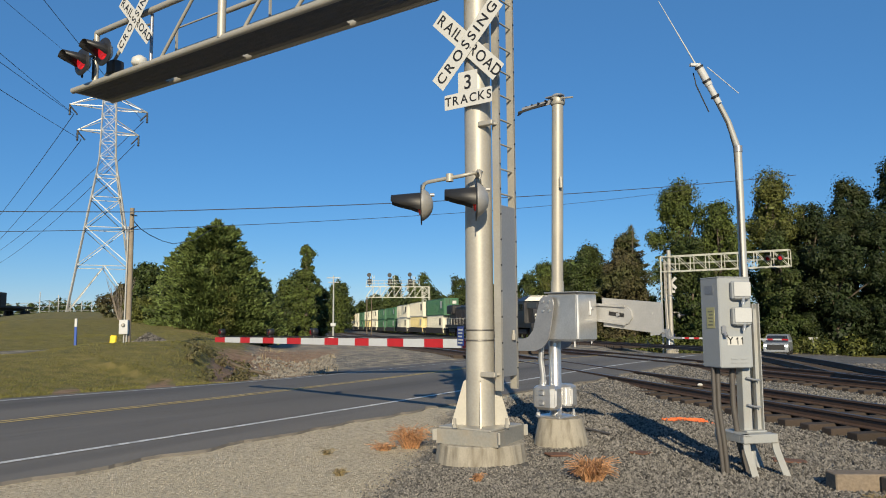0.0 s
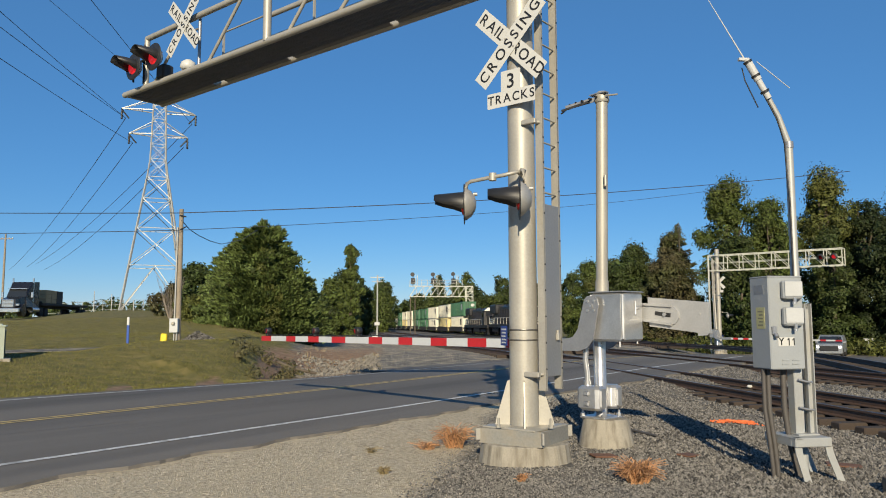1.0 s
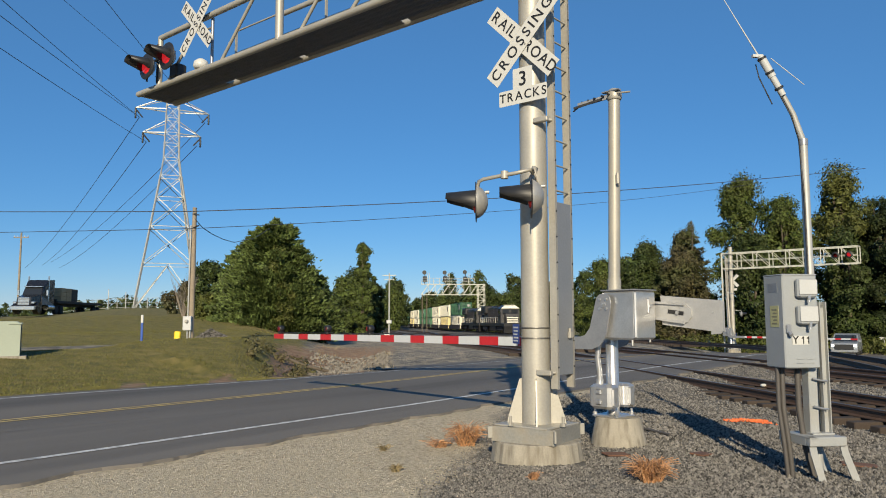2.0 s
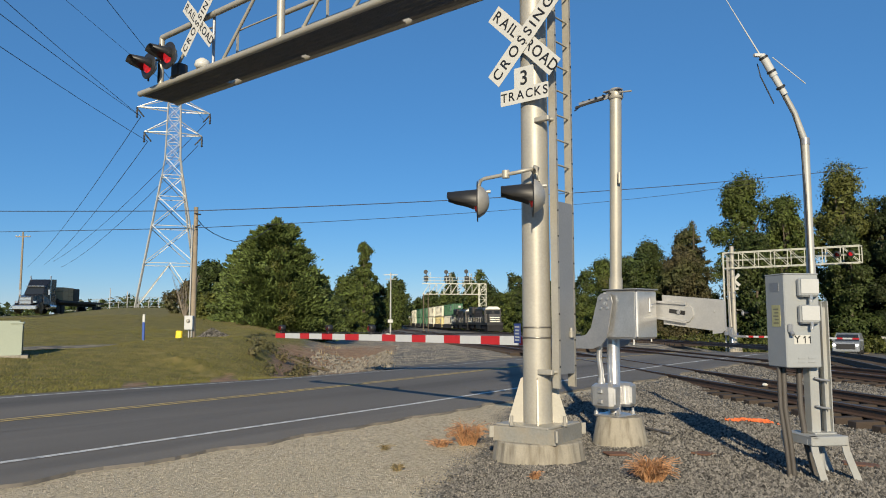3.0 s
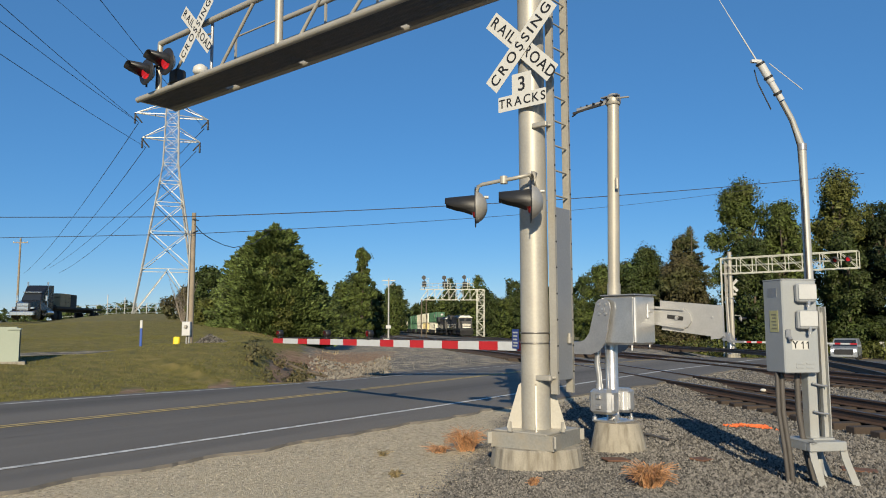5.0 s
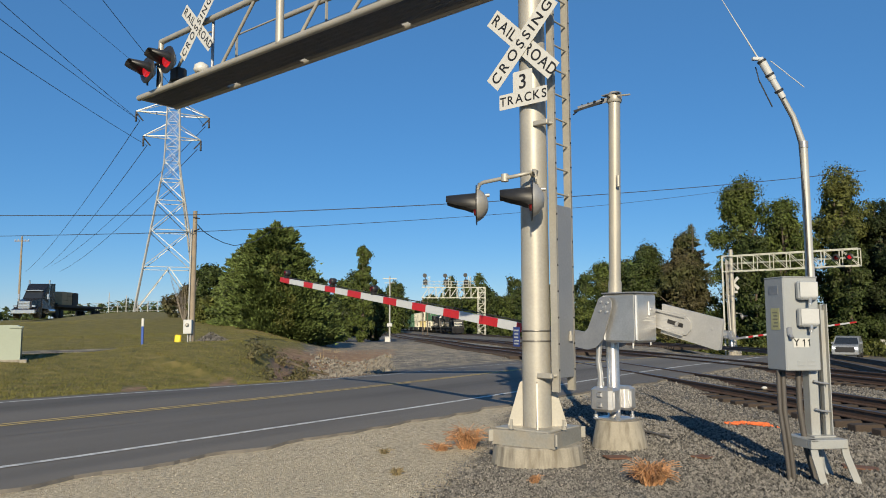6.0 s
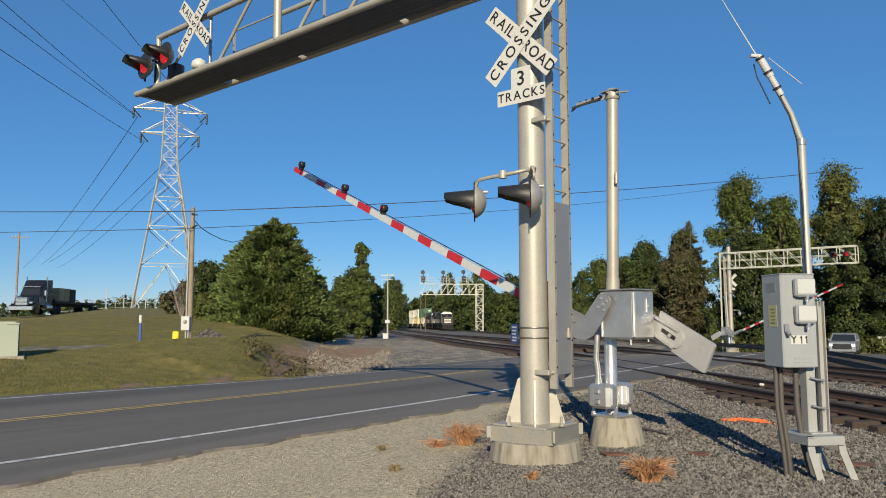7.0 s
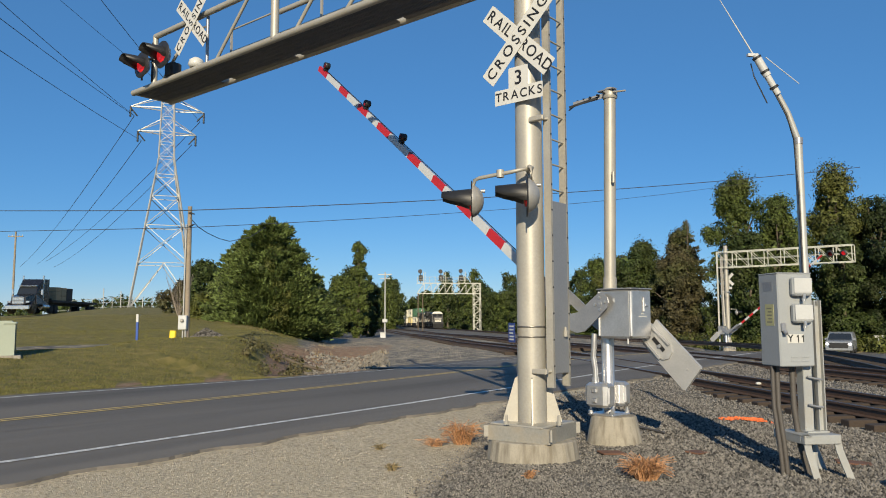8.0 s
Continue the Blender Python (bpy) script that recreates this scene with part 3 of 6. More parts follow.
M_TOWER = mat("galvanised_lattice", (0.40, 0.40, 0.375), 0.5, metal=0.3, var=0.1, scale=0.5, fine=4, bump=0)
M_WIRE = mat("dark_wire", (0.04, 0.045, 0.055), 0.6, var=0.1, bump=0)
M_POLE = mat("weathered_pole_wood", (0.24, 0.20, 0.15), 0.9, var=0.3, scale=3, fine=25, bump=0.4)
M_YELLOW = mat("yellow_plastic", (0.70, 0.52, 0.015), 0.45, var=0.08, bump=0.02)
M_BLUEP = mat("blue_post_paint", (0.02, 0.07, 0.30), 0.5, var=0.12, bump=0.02)
M_CABG = mat("pale_green_enamel", (0.33, 0.37, 0.30), 0.4, var=0.06, scale=2, fine=20, bump=0.02)
M_CABG2 = mat("dark_green_enamel", (0.075, 0.10, 0.085), 0.4, var=0.08, scale=2, fine=20, bump=0.02)
M_TRUCK = mat("dark_blue_truck_paint", (0.012, 0.012, 0.015), 0.25, var=0.15, scale=2, fine=20, bump=0)
M_CHROME = mat("chrome", (0.62, 0.62, 0.62), 0.2, metal=0.9, var=0.05, bump=0)
M_TYRE = mat("tyre_rubber", (0.02, 0.02, 0.02), 0.85, var=0.2, bump=0)
M_LUMBER = mat("sawn_lumber", (0.42, 0.31, 0.18), 0.8, var=0.2, scale=2, fine=20, bump=0.2)
M_CARS = mat("silver_car_paint", (0.30, 0.315, 0.33), 0.3, metal=0.4, var=0.06, bump=0)
M_LAMPON = mat("lit_headlight", (0.8, 0.8, 0.8), 0.2, var=0.02, bump=0, emit=(1.0, 0.97, 0.9), emit_strength=2.0)
M_GWHITE = mat("white_gantry_paint", (0.46, 0.46, 0.40), 0.55, var=0.1, scale=1, fine=8, bump=0)
M_TWIG = mat("grey_twigs", (0.22, 0.19, 0.16), 0.9, var=0.2, bump=0)
M_PEBBLE = mat("pale_pebbles", (0.34, 0.30, 0.24), 0.9, var=0.2, scale=9, fine=60, bump=0, island=0.45)
M_RIPRAP = mat("pale_riprap", (0.165, 0.148, 0.122), 0.9, var=0.25, scale=4, fine=40, bump=0.3, island=0.35)
M_ROCKB = mat("brown_rock", (0.13, 0.085, 0.06), 0.9, var=0.3, scale=5, fine=40, bump=0.4)
M_ORANGE = mat("orange_spray_paint", (0.75, 0.16, 0.04), 0.6, var=0.2, scale=9, fine=60, bump=0, island=0.25)
M_GRASS = leaf_mat("grass_blades", (0.118, 0.112, 0.031), 0.35, (0.18, 0.155, 0.055), 0.5)
M_STRAW = leaf_mat("straw", (0.26, 0.20, 0.10), 0.35, (0.22, 0.20, 0.09), 0.4)
M_DRY = leaf_mat("dry_orange_stalks", (0.46, 0.24, 0.115), 0.45, (0.48, 0.36, 0.22), 0.5)
M_TIMBER = mat("weathered_timber", (0.17, 0.135, 0.10), 0.9, var=0.35, scale=4, fine=35, bump=0.6, dist=0.008)
M_RUST = mat("rust", (0.13, 0.065, 0.04), 0.9, var=0.35, scale=8, fine=60, bump=0.3)
M_GREYSTONE = mat("pale_grey_gravel", (0.175, 0.160, 0.138), 0.9, var=0.25, scale=4, fine=40, bump=0, island=0.5)
M_BRUSH = leaf_mat("ditch_brush_leaves", (0.085, 0.080, 0.035), 0.4, (0.13, 0.085, 0.045), 0.6)
# ---------------------------------------------------------------- cantilever signal mast
MAST = (1.10, 8.95)


def crossbuck(parent, m, blade=1.25, wide=0.23):
    """Two white blades with black words; m: its centre, facing -y."""
    for k, (turn, lift) in enumerate(((45, 0.0), (-45, -0.012))):
        b = part("blade", MB().box((-blade / 2, -0.004, -wide / 2), (blade / 2, 0.0, wide / 2), 0, 0.002), M_SIGN, parent, "white crossbuck blade with black words", m @ pose(0, lift, 0, 0, turn, 0))
        if k == 0:
            letters("RAIL", 0.19, M_INK, b, pose(-0.36, -0.0056, 0, 90), 0.17)
            letters("ROAD", 0.19, M_INK, b, pose(0.36, -0.0056, 0, 90), 0.10)
        else:
            letters("CROSSING", 0.19, M_INK, b, pose(0, -0.0056, 0, 90), 0.27)
        for z in (-0.08, 0.08):
            part("bolt", MB().bar((0.0, -0.012, z), (0, 0.004, z), 0.012, n=6), M_GALV, b)
    part("sign_bracket", MB().box((-0.04, 0.006, -0.12), (0.04, 0.05, 0.12), 0, 0.005), M_GALV, parent, "", m)


def lamp_unit(name, parent, m, lit=True, label="black signal lamp with hood and red lens", n=22):
    """A flashing-light unit facing -y: dark disc, hood, lens, rear shell."""
    mb = MB()
    back = pose(0, 0, 0, 90, 0, 0)
    mb.lathe([(0.03, -0.135), (0.09, -0.12), (0.155, -0.075), (0.195, -0.02), (0.20, 0.003)], n, 1, back)
    mb.lathe([(0.022, -0.15), (0.022, -0.10)], 8, 1, pose(0, 0, 0.12, 90))
    disc = part(name, mb, [M_BLACK, M_SHELL], parent, label, m)
    mb = MB().lathe([(0.10, 0.004), (0.245, 0.004), (0.25, 0.010), (0.245, 0.016), (0.10, 0.016)], 32, 0, back)
    part("background_disc", mb, M_BLACK, disc)
    mb = MB()
    rows = 14
    v = []
    for i in range(rows + 1):
        a = math.radians(-28 + 236 * i / rows)
        ln = 0.36 * min(1.0, max(0.12, (math.sin(a) + 0.48) / 0.80))
        for r in (0.150, 0.143):
            v += [(r * math.cos(a), -0.016, r * math.sin(a)), (r * 1.04 * math.cos(a), -0.016 - ln, r * 1.04 * math.sin(a) - 0.10 * ln)]
    f = []
    for i in range(rows):
        o = i * 4
        f += [(o, o + 1, o + 5, o + 4), (o + 2, o + 6, o + 7, o + 3), (o + 1, o + 3, o + 7, o + 5)]
    mb.add(v, f, 0, True)
    part("hood", mb, M_BLACK, disc)
    mb = MB().lathe([(0.140, 0.016), (0.128, 0.035), (0.08, 0.052), (0.01, 0.060)], 20, 0, back)
    part("lens", mb, M_RED_LIT if lit else M_RED_LENS, disc, "red glass lens")
    return disc


def build_mast(x, y, z0=0.0, turn=-40, dz=0.0, far=False):
    f = thing("mast_foundation", pose(x, y, z0, 0, 0, turn), "weathered octagonal concrete footing with steel collar", "foundation")
    mb = MB().lathe([(0.555, -0.25), (0.545, 0.0), (0.515, 0.19), (0.50, 0.205)], 20, 0, pose(0, 0, 0, 0, 0, 22.5), smooth=False)
    part("footing", mb, M_CONC, f)
    mb = MB().lathe([(0.555, 0.205), (0.555, 0.375), (0.535, 0.378), (0.535, 0.30)], 4, 0, pose(0, 0, 0, 0, 0, 53), smooth=False)
    part("steel_collar", mb, M_CONC_STEEL, f, "grey steel collar round the footing")
    mb = MB().lathe([(0.534, 0.20), (0.534, 0.365)], 4, 0, pose(0, 0, 0, 0, 0, 53), smooth=False)
    part("grout", mb, M_CONC, f)
    for a in (-90, 0, 90, 180):
        mb = MB().box((-0.012, -0.60, 0.24), (0.012, -0.545, 0.37), 0, 0.004, pose(0, 0, 0, 0, 0, a + 53))
        part("lug", mb, M_GALV, f)

    th = thing("cantilever_signal_mast", pose(x, y, z0, 0, 0, turn), "tall galvanised signal mast with overhead walkway arm above the road", "railway signal")
    mb = MB().lathe([(0.172, 0.385), (0.166, 2.5), (0.160, 5.0), (0.155, 7.6 + dz)], 40)
    part("pole", mb, M_GALV, th)
    mb = MB().box((-0.36, -0.36, 0.367), (0.36, 0.36, 0.392), 0, 0.01)
    part("base_plate", mb, M_GALV, th)
    for a in range(0, 360, 90):
        mb = MB().prism([(0.165, 0.39), (0.345, 0.39), (0.335, 0.45), (0.20, 0.90), (0.165, 0.92)], 0.018, 0, pose(0, 0, 0, 0, 0, a + 33) @ pose(0, -0.009, 0))
        part("gusset", mb, M_GALV, th)
        mb = MB().lathe([(0.032, 0.392), (0.032, 0.43), (0.018, 0.431), (0.018, 0.50)], 6, 0, pose(0, 0, 0, 0, 0, a + 78) @ pose(0.42, 0, 0), smooth=False)
        part("anchor_bolt", mb, M_GALV, th)
    for z in (1.375, 1.495):
        part("steel_band", MB().lathe([(0.173, z), (0.176, z + 0.003), (0.176, z + 0.016), (0.173, z + 0.019)], 40, caps=False), M_BAND, th)
    # blue notice
    nt = part("notice_plate", MB().box((-0.10, -0.004, -0.115), (0.10, 0.0, 0.115), 0, 0.012), M_BLUE, th, "small blue notice plate with white bars", pose(-0.149, -0.19, 1.435, 0, 0, -33))
    for i, z in enumerate((0.075, 0.035, -0.005, -0.045, -0.08)):
        part("print_bar", MB().box((-0.07 + 0.01 * (i % 2), -0.006, z - 0.009), (0.07 - 0.012 * (i % 3), -0.0041, z + 0.009)), M_SIGN, nt)
    # signs
    crossbuck(th, pose(0, -0.215, 4.98 + dz))
    tr = part("track_count_sign", MB().prism([(-0.335, -0.16), (0.335, -0.16), (0.345, -0.15), (0.345, 0.02), (0.335, 0.03), (0.14, 0.03), (0.14, 0.27), (0.13, 0.28), (-0.13, 0.28),
                                              (-0.14, 0.27), (-0.14, 0.03), (-0.335, 0.03), (-0.345, 0.02), (-0.345, -0.15)], 0.004), M_SIGN, th,
              "white inverted T plate reading three tracks", pose(0, -0.215, 4.365 + dz))
    letters("3", 0.25, M_INK, tr, pose(0, -0.0016, 0.135, 90))
    letters("TRACKS", 0.155, M_INK, tr, pose(0, -0.0016, -0.065, 90), 0.16)
    # lower lamp pair, hoods towards the traffic
    mb = MB().pipe([(0.10, -0.17, 3.34), (0.16, -0.32, 3.35), (0.0, -0.38, 3.32), (-0.20, -0.40, 3.31), (-0.46, -0.40, 3.30), (-0.53, -0.40, 3.28), (-0.55, -0.40, 3.20)], 0.024)
    mb.pipe([(0.10, -0.17, 3.34), (0.20, -0.30, 3.37), (0.27, -0.36, 3.34), (0.28, -0.37, 3.18)], 0.026)
    mb.lathe([(0.045, 3.27), (0.045, 3.36)], 12, 0, pose(-0.15, -0.395, 0))
    part("lamp_bracket", mb, M_GALV, th)
    # ladder
    lx = 0.29
    for k, yy in enumerate((-0.02, 0.33)):
        lad = MB().box((lx - 0.065, yy - 0.014, 0.80), (lx + 0.035, yy + 0.014, 7.4), 0, 0.004)
        lad.box((lx + 0.022, yy - 0.02, 0.80), (lx + 0.035, yy + 0.02, 7.4))
        part("ladder_rail", lad, M_GALV, th)
    z = 1.0
    while z < 7.3:
        part("ladder_rung", MB().bar((lx, -0.02, z), (lx, 0.33, z), 0.011, n=6), M_GALV, th)
        z += 0.305
    if not far:
        for i in range(21):
            for yy in (-0.02, 0.33):
                part("rail_bolt", MB().lathe([(0.012, 0), (0.012, 0.006)], 6, 0, pose(lx + 0.035, yy, 1.05 + 0.305 * i, 0, 90), smooth=False), M_BLACK, th)
    for z in (0.99, 3.98, 6.9):
        mb = MB().pipe([(0.10, -0.14, z), (0.24, -0.10, z), (lx, -0.03, z)], 0.02, 6)
        mb.box((0.10, -0.16, z - 0.03), (0.30, -0.10, z + 0.03), 0, 0.01)
        part("ladder_bracket", mb, M_GALV, th)
    gp = part("ladder_guard", MB().box((lx + 0.012, -0.005, 0.96), (lx + 0.034, 0.318, 2.99), 0, 0.006), M_CAST2, th, "grey steel climbing guard bolted to the ladder")
    part("padlock", MB().box((lx + 0.034, 0.19, 1.38), (lx + 0.075, 0.25, 1.46), 0, 0.01).bar((lx + 0.05, 0.22, 1.45), (lx + 0.05, 0.22, 1.50), 0.016), M_GALV, gp)
    zb, x0, x1 = 5.95 + dz, -8.65, 0.25
    yf, yr = -0.56, 0.22
    if far:
        # a plain box truss over the far lane
        zb, zt, xe, yb = 6.55, 7.75, -8.9, 0.36
        for yy in (yf, yb):
            part("truss_chord", MB().beam((xe, yy, zb), (0.55, yy, zb), 0.075, 0.075).beam((xe, yy, zt), (0.55, yy, zt), 0.065, 0.065), M_GWHITE, th)
            for i in range(9):
                xa, xb = 0.55 + (xe - 0.55) * i / 8, 0.55 + (xe - 0.55) * (i + 1) / 8
                part("truss_post", MB().beam((xa, yy, zb), (xa, yy, zt), 0.055, 0.055, up=(0, 1, 0)), M_GWHITE, th)
                if i < 8:
                    part("diagonal", MB().beam((xa, yy, zt), (xb, yy, zb), 0.035, 0.035), M_GWHITE, th)
            part("handrail", MB().bar((xe, yy, zb + 0.6), (0.55, yy, zb + 0.6), 0.022, n=6), M_GWHITE, th)
        for i in range(9):
            xa = 0.55 + (xe - 0.55) * i / 8
            for zz in (zb, zt):
                part("cross_tie", MB().beam((xa, yf, zz), (xa, yb, zz), 0.065, 0.065), M_GWHITE, th)
        part("rear_post", MB().beam((0.55, yb, 0.1), (0.55, yb, zt), 0.10, 0.10, up=(0, 1, 0)), M_GWHITE, th)
    else:
        # arm: front tube, rear tube, grating floor, top chord, posts, diagonals, rails
        part("front_tube", MB().bar((x0, yf, zb), (x1, yf, zb), 0.055, n=16), M_GALV, th)
        part("rear_tube", MB().bar((x0, yr, zb), (x1, yr, zb), 0.055, n=16), M_GALV, th)
        part("end_tube", MB().bar((x0 + 0.03, yf, zb), (x0 + 0.03, yr, zb), 0.04, n=12), M_GALV, th)
        mb = MB()
        xx = x0 + 0.06
        while xx < 0.1:
            mb.box((xx, yf + 0.04, zb - 0.03), (xx + 0.008, yr - 0.17, zb + 0.01))
            xx += 0.034
        for yy in np.linspace(yf + 0.05, yr - 0.17, 6):
            mb.box((x0, yy - 0.003, zb - 0.032), (0.1, yy + 0.003, zb - 0.002))
        part("walkway_grating", mb, M_GRATE, th, "dark steel bar grating floor of the walkway")
        mb = MB()
        for a, b in ((x0, -6.7), (-6.4 + dz, -4.6), (-4.5, -2.3), (-2.2, 0.1)):
            mb.box((a + 0.05, yr - 0.15, zb - 0.03), (b, yr - 0.06, zb - 0.012))
        part("kick_strip", mb, M_GRATE, th)
        part("top_chord", MB().bar((-7.88, yf, 6.88 + dz), (0.2, yf, 6.88 + dz), 0.052, n=14), M_GALV, th)
        part("rear_top_chord", MB().bar((-5.2, yr, 6.88 + dz), (0.2, yr, 6.88 + dz), 0.04, n=12), M_GALV, th)
        for px, r in ((-7.88, 0.052), (-4.3, 0.065), (-1.6, 0.05)):
            part("truss_post", MB().bar((px, yf, zb), (px, yf, 6.88 + dz), r, n=14), M_GALV, th)
        for a, b in (((-7.6, yf, zb), (-6.55, yf, 6.88 + dz)), ((-5.9, yf, zb), (-4.95, yf, 6.88 + dz)), ((-3.8, yf, zb), (-2.9, yf, 6.88 + dz)), ((-2.7, yf, zb), (-1.65, yf, 6.88 + dz))):
            part("diagonal", MB().bar(a, b, 0.028, n=8), M_GALV, th)
        for px in (-6.6, -5.35, -4.1, -2.9, -1.7, -0.6):
            part("rail_post", MB().beam((px, yr, zb), (px, yr, 6.92 + dz), 0.035, 0.035), M_GALV, th)
        for z in (6.50 + dz, 6.92 + dz):
            part("handrail", MB().bar((-6.6, yr, z), (0.1, yr, z), 0.016, n=8), M_GALV, th)
        part("cross_brace", MB().bar((-6.25, yf + 0.06, zb), (-6.25, yf + 0.06, 6.86 + dz), 0.028, n=8).bar((-6.25, yf + 0.06, 6.68 + dz), (-6.7, yf + 0.05, 6.72 + dz), 0.02, n=8), M_CAST, th)
    if not far:
        # end lamps, bell, second crossbuck
        part("lamp_post", MB().bar((-7.88, -0.60, zb + 0.05), (-7.88, -0.60, 6.75 + dz), 0.03, n=10).bar((-8.20, -0.66, 6.42 + dz), (-7.35, -0.66, 6.42 + dz), 0.026, n=8)
             .bar((-8.16, -0.66, 6.08 + dz), (-8.16, -0.66, 6.4 + dz), 0.02, n=8), M_BLACK, th)
        crossbuck(th, pose(-6.46, -0.68, 6.75 + dz))
        part("bell", MB().lathe([(0.02, 0.0), (0.11, 0.01), (0.14, 0.06), (0.12, 0.14), (0.05, 0.19)], 18, 0, pose(-6.55, -0.52, 5.99 + dz)), M_SIGN, th, "white bell dome on the walkway")
        part("junction_box", MB().box((-7.45, -0.62, 6.0 + dz), (-7.20, -0.40, 6.25 + dz), 0, 0.03), M_BLACK, th)
    for px, pz, lit in ((-8.40, 7.15, True), (-7.55, 7.15, False)) if far else ((-7.90, 6.28 + dz, True), (-7.20, 6.31 + dz, True)):
        lamp_unit("flashing_lamp", th, pose(px, 0.5 if far else -0.80, pz, 0, 0, 180 if far else 0), lit)
    for px, pz in ((-0.56, 3.03), (0.24, 3.01)):
        lamp_unit("side_lamp", th, pose(px, -0.40, pz, 0, 0, -54), False, "grey-backed signal lamp with black hood")


# ---------------------------------------------------------------- crossing gate
GATE = (2.22, 9.90)
HUB = (0.085, 0.0, 1.76)


def gate_arm_meshes(arm):
    """Arm in its own space: the hub at the origin, the arm towards -x, 0.45 lower."""
    mb = MB()
    zc = -0.47

    def half(l):
        return 0.070 - 0.0020 * l
    reds = [(8.62, 9.04), (7.63, 8.00), (6.76, 7.15), (5.85, 6.31), (4.72, 5.12), (3.89, 4.26), (3.03, 3.42), (2.14, 2.55), (1.37, 1.74)]
    cuts = sorted({0.95, 9.04, *[q for r in reds for q in r]})
    for a, b in zip(cuts, cuts[1:]):
        red = any(abs(a - r[0]) < 1e-6 for r in reds)
        v = []
        for l in (a, b):
            h = half(l)
            z = zc - 0.004 * l
            v += [(-l, -0.03, z - h), (-l, 0.03, z - h), (-l, 0.03, z + h), (-l, -0.03, z + h)]
        part("red_band" if red else "white_band", MB().add(v, [(0, 1, 5, 4), (1, 2, 6, 5), (2, 3, 7, 6), (3, 0, 4, 7), (3, 2, 1, 0), (4, 5, 6, 7)]), M_RED if red else M_WHITE, arm)
    mb = MB()
    mb.pipe([(-1.0, 0, zc + 0.09), (-3.0, 0, zc + 0.085), (-6.0, 0, zc + 0.06), (-8.8, 0, zc + 0.04)], 0.008, 6)
    part("lamp_cable", mb, M_BLACK, arm)
    for l in (8.80, 6.92, 5.48):
        z = zc + half(l) - 0.004 * l
        lp = part("arm_lamp", MB().box((-l - 0.03, -0.05, z), (-l + 0.05, 0.05, z + 0.05), 0, 0.01).lathe([(0.05, -0.06), (0.068, -0.05), (0.068, 0.05), (0.05, 0.06)], 14, 0, pose(-l, 0, z + 0.11, 90)), M_BLACK, arm, "small dark lamp with red lenses")
        for s in (-1, 1):
            part("lens", MB().lathe([(0.05, 0), (0.04, 0.012), (0.01, 0.018)], 14, 0, pose(-l, s * 0.06, z + 0.11, 90 * s)), M_RED_LENS, arm)


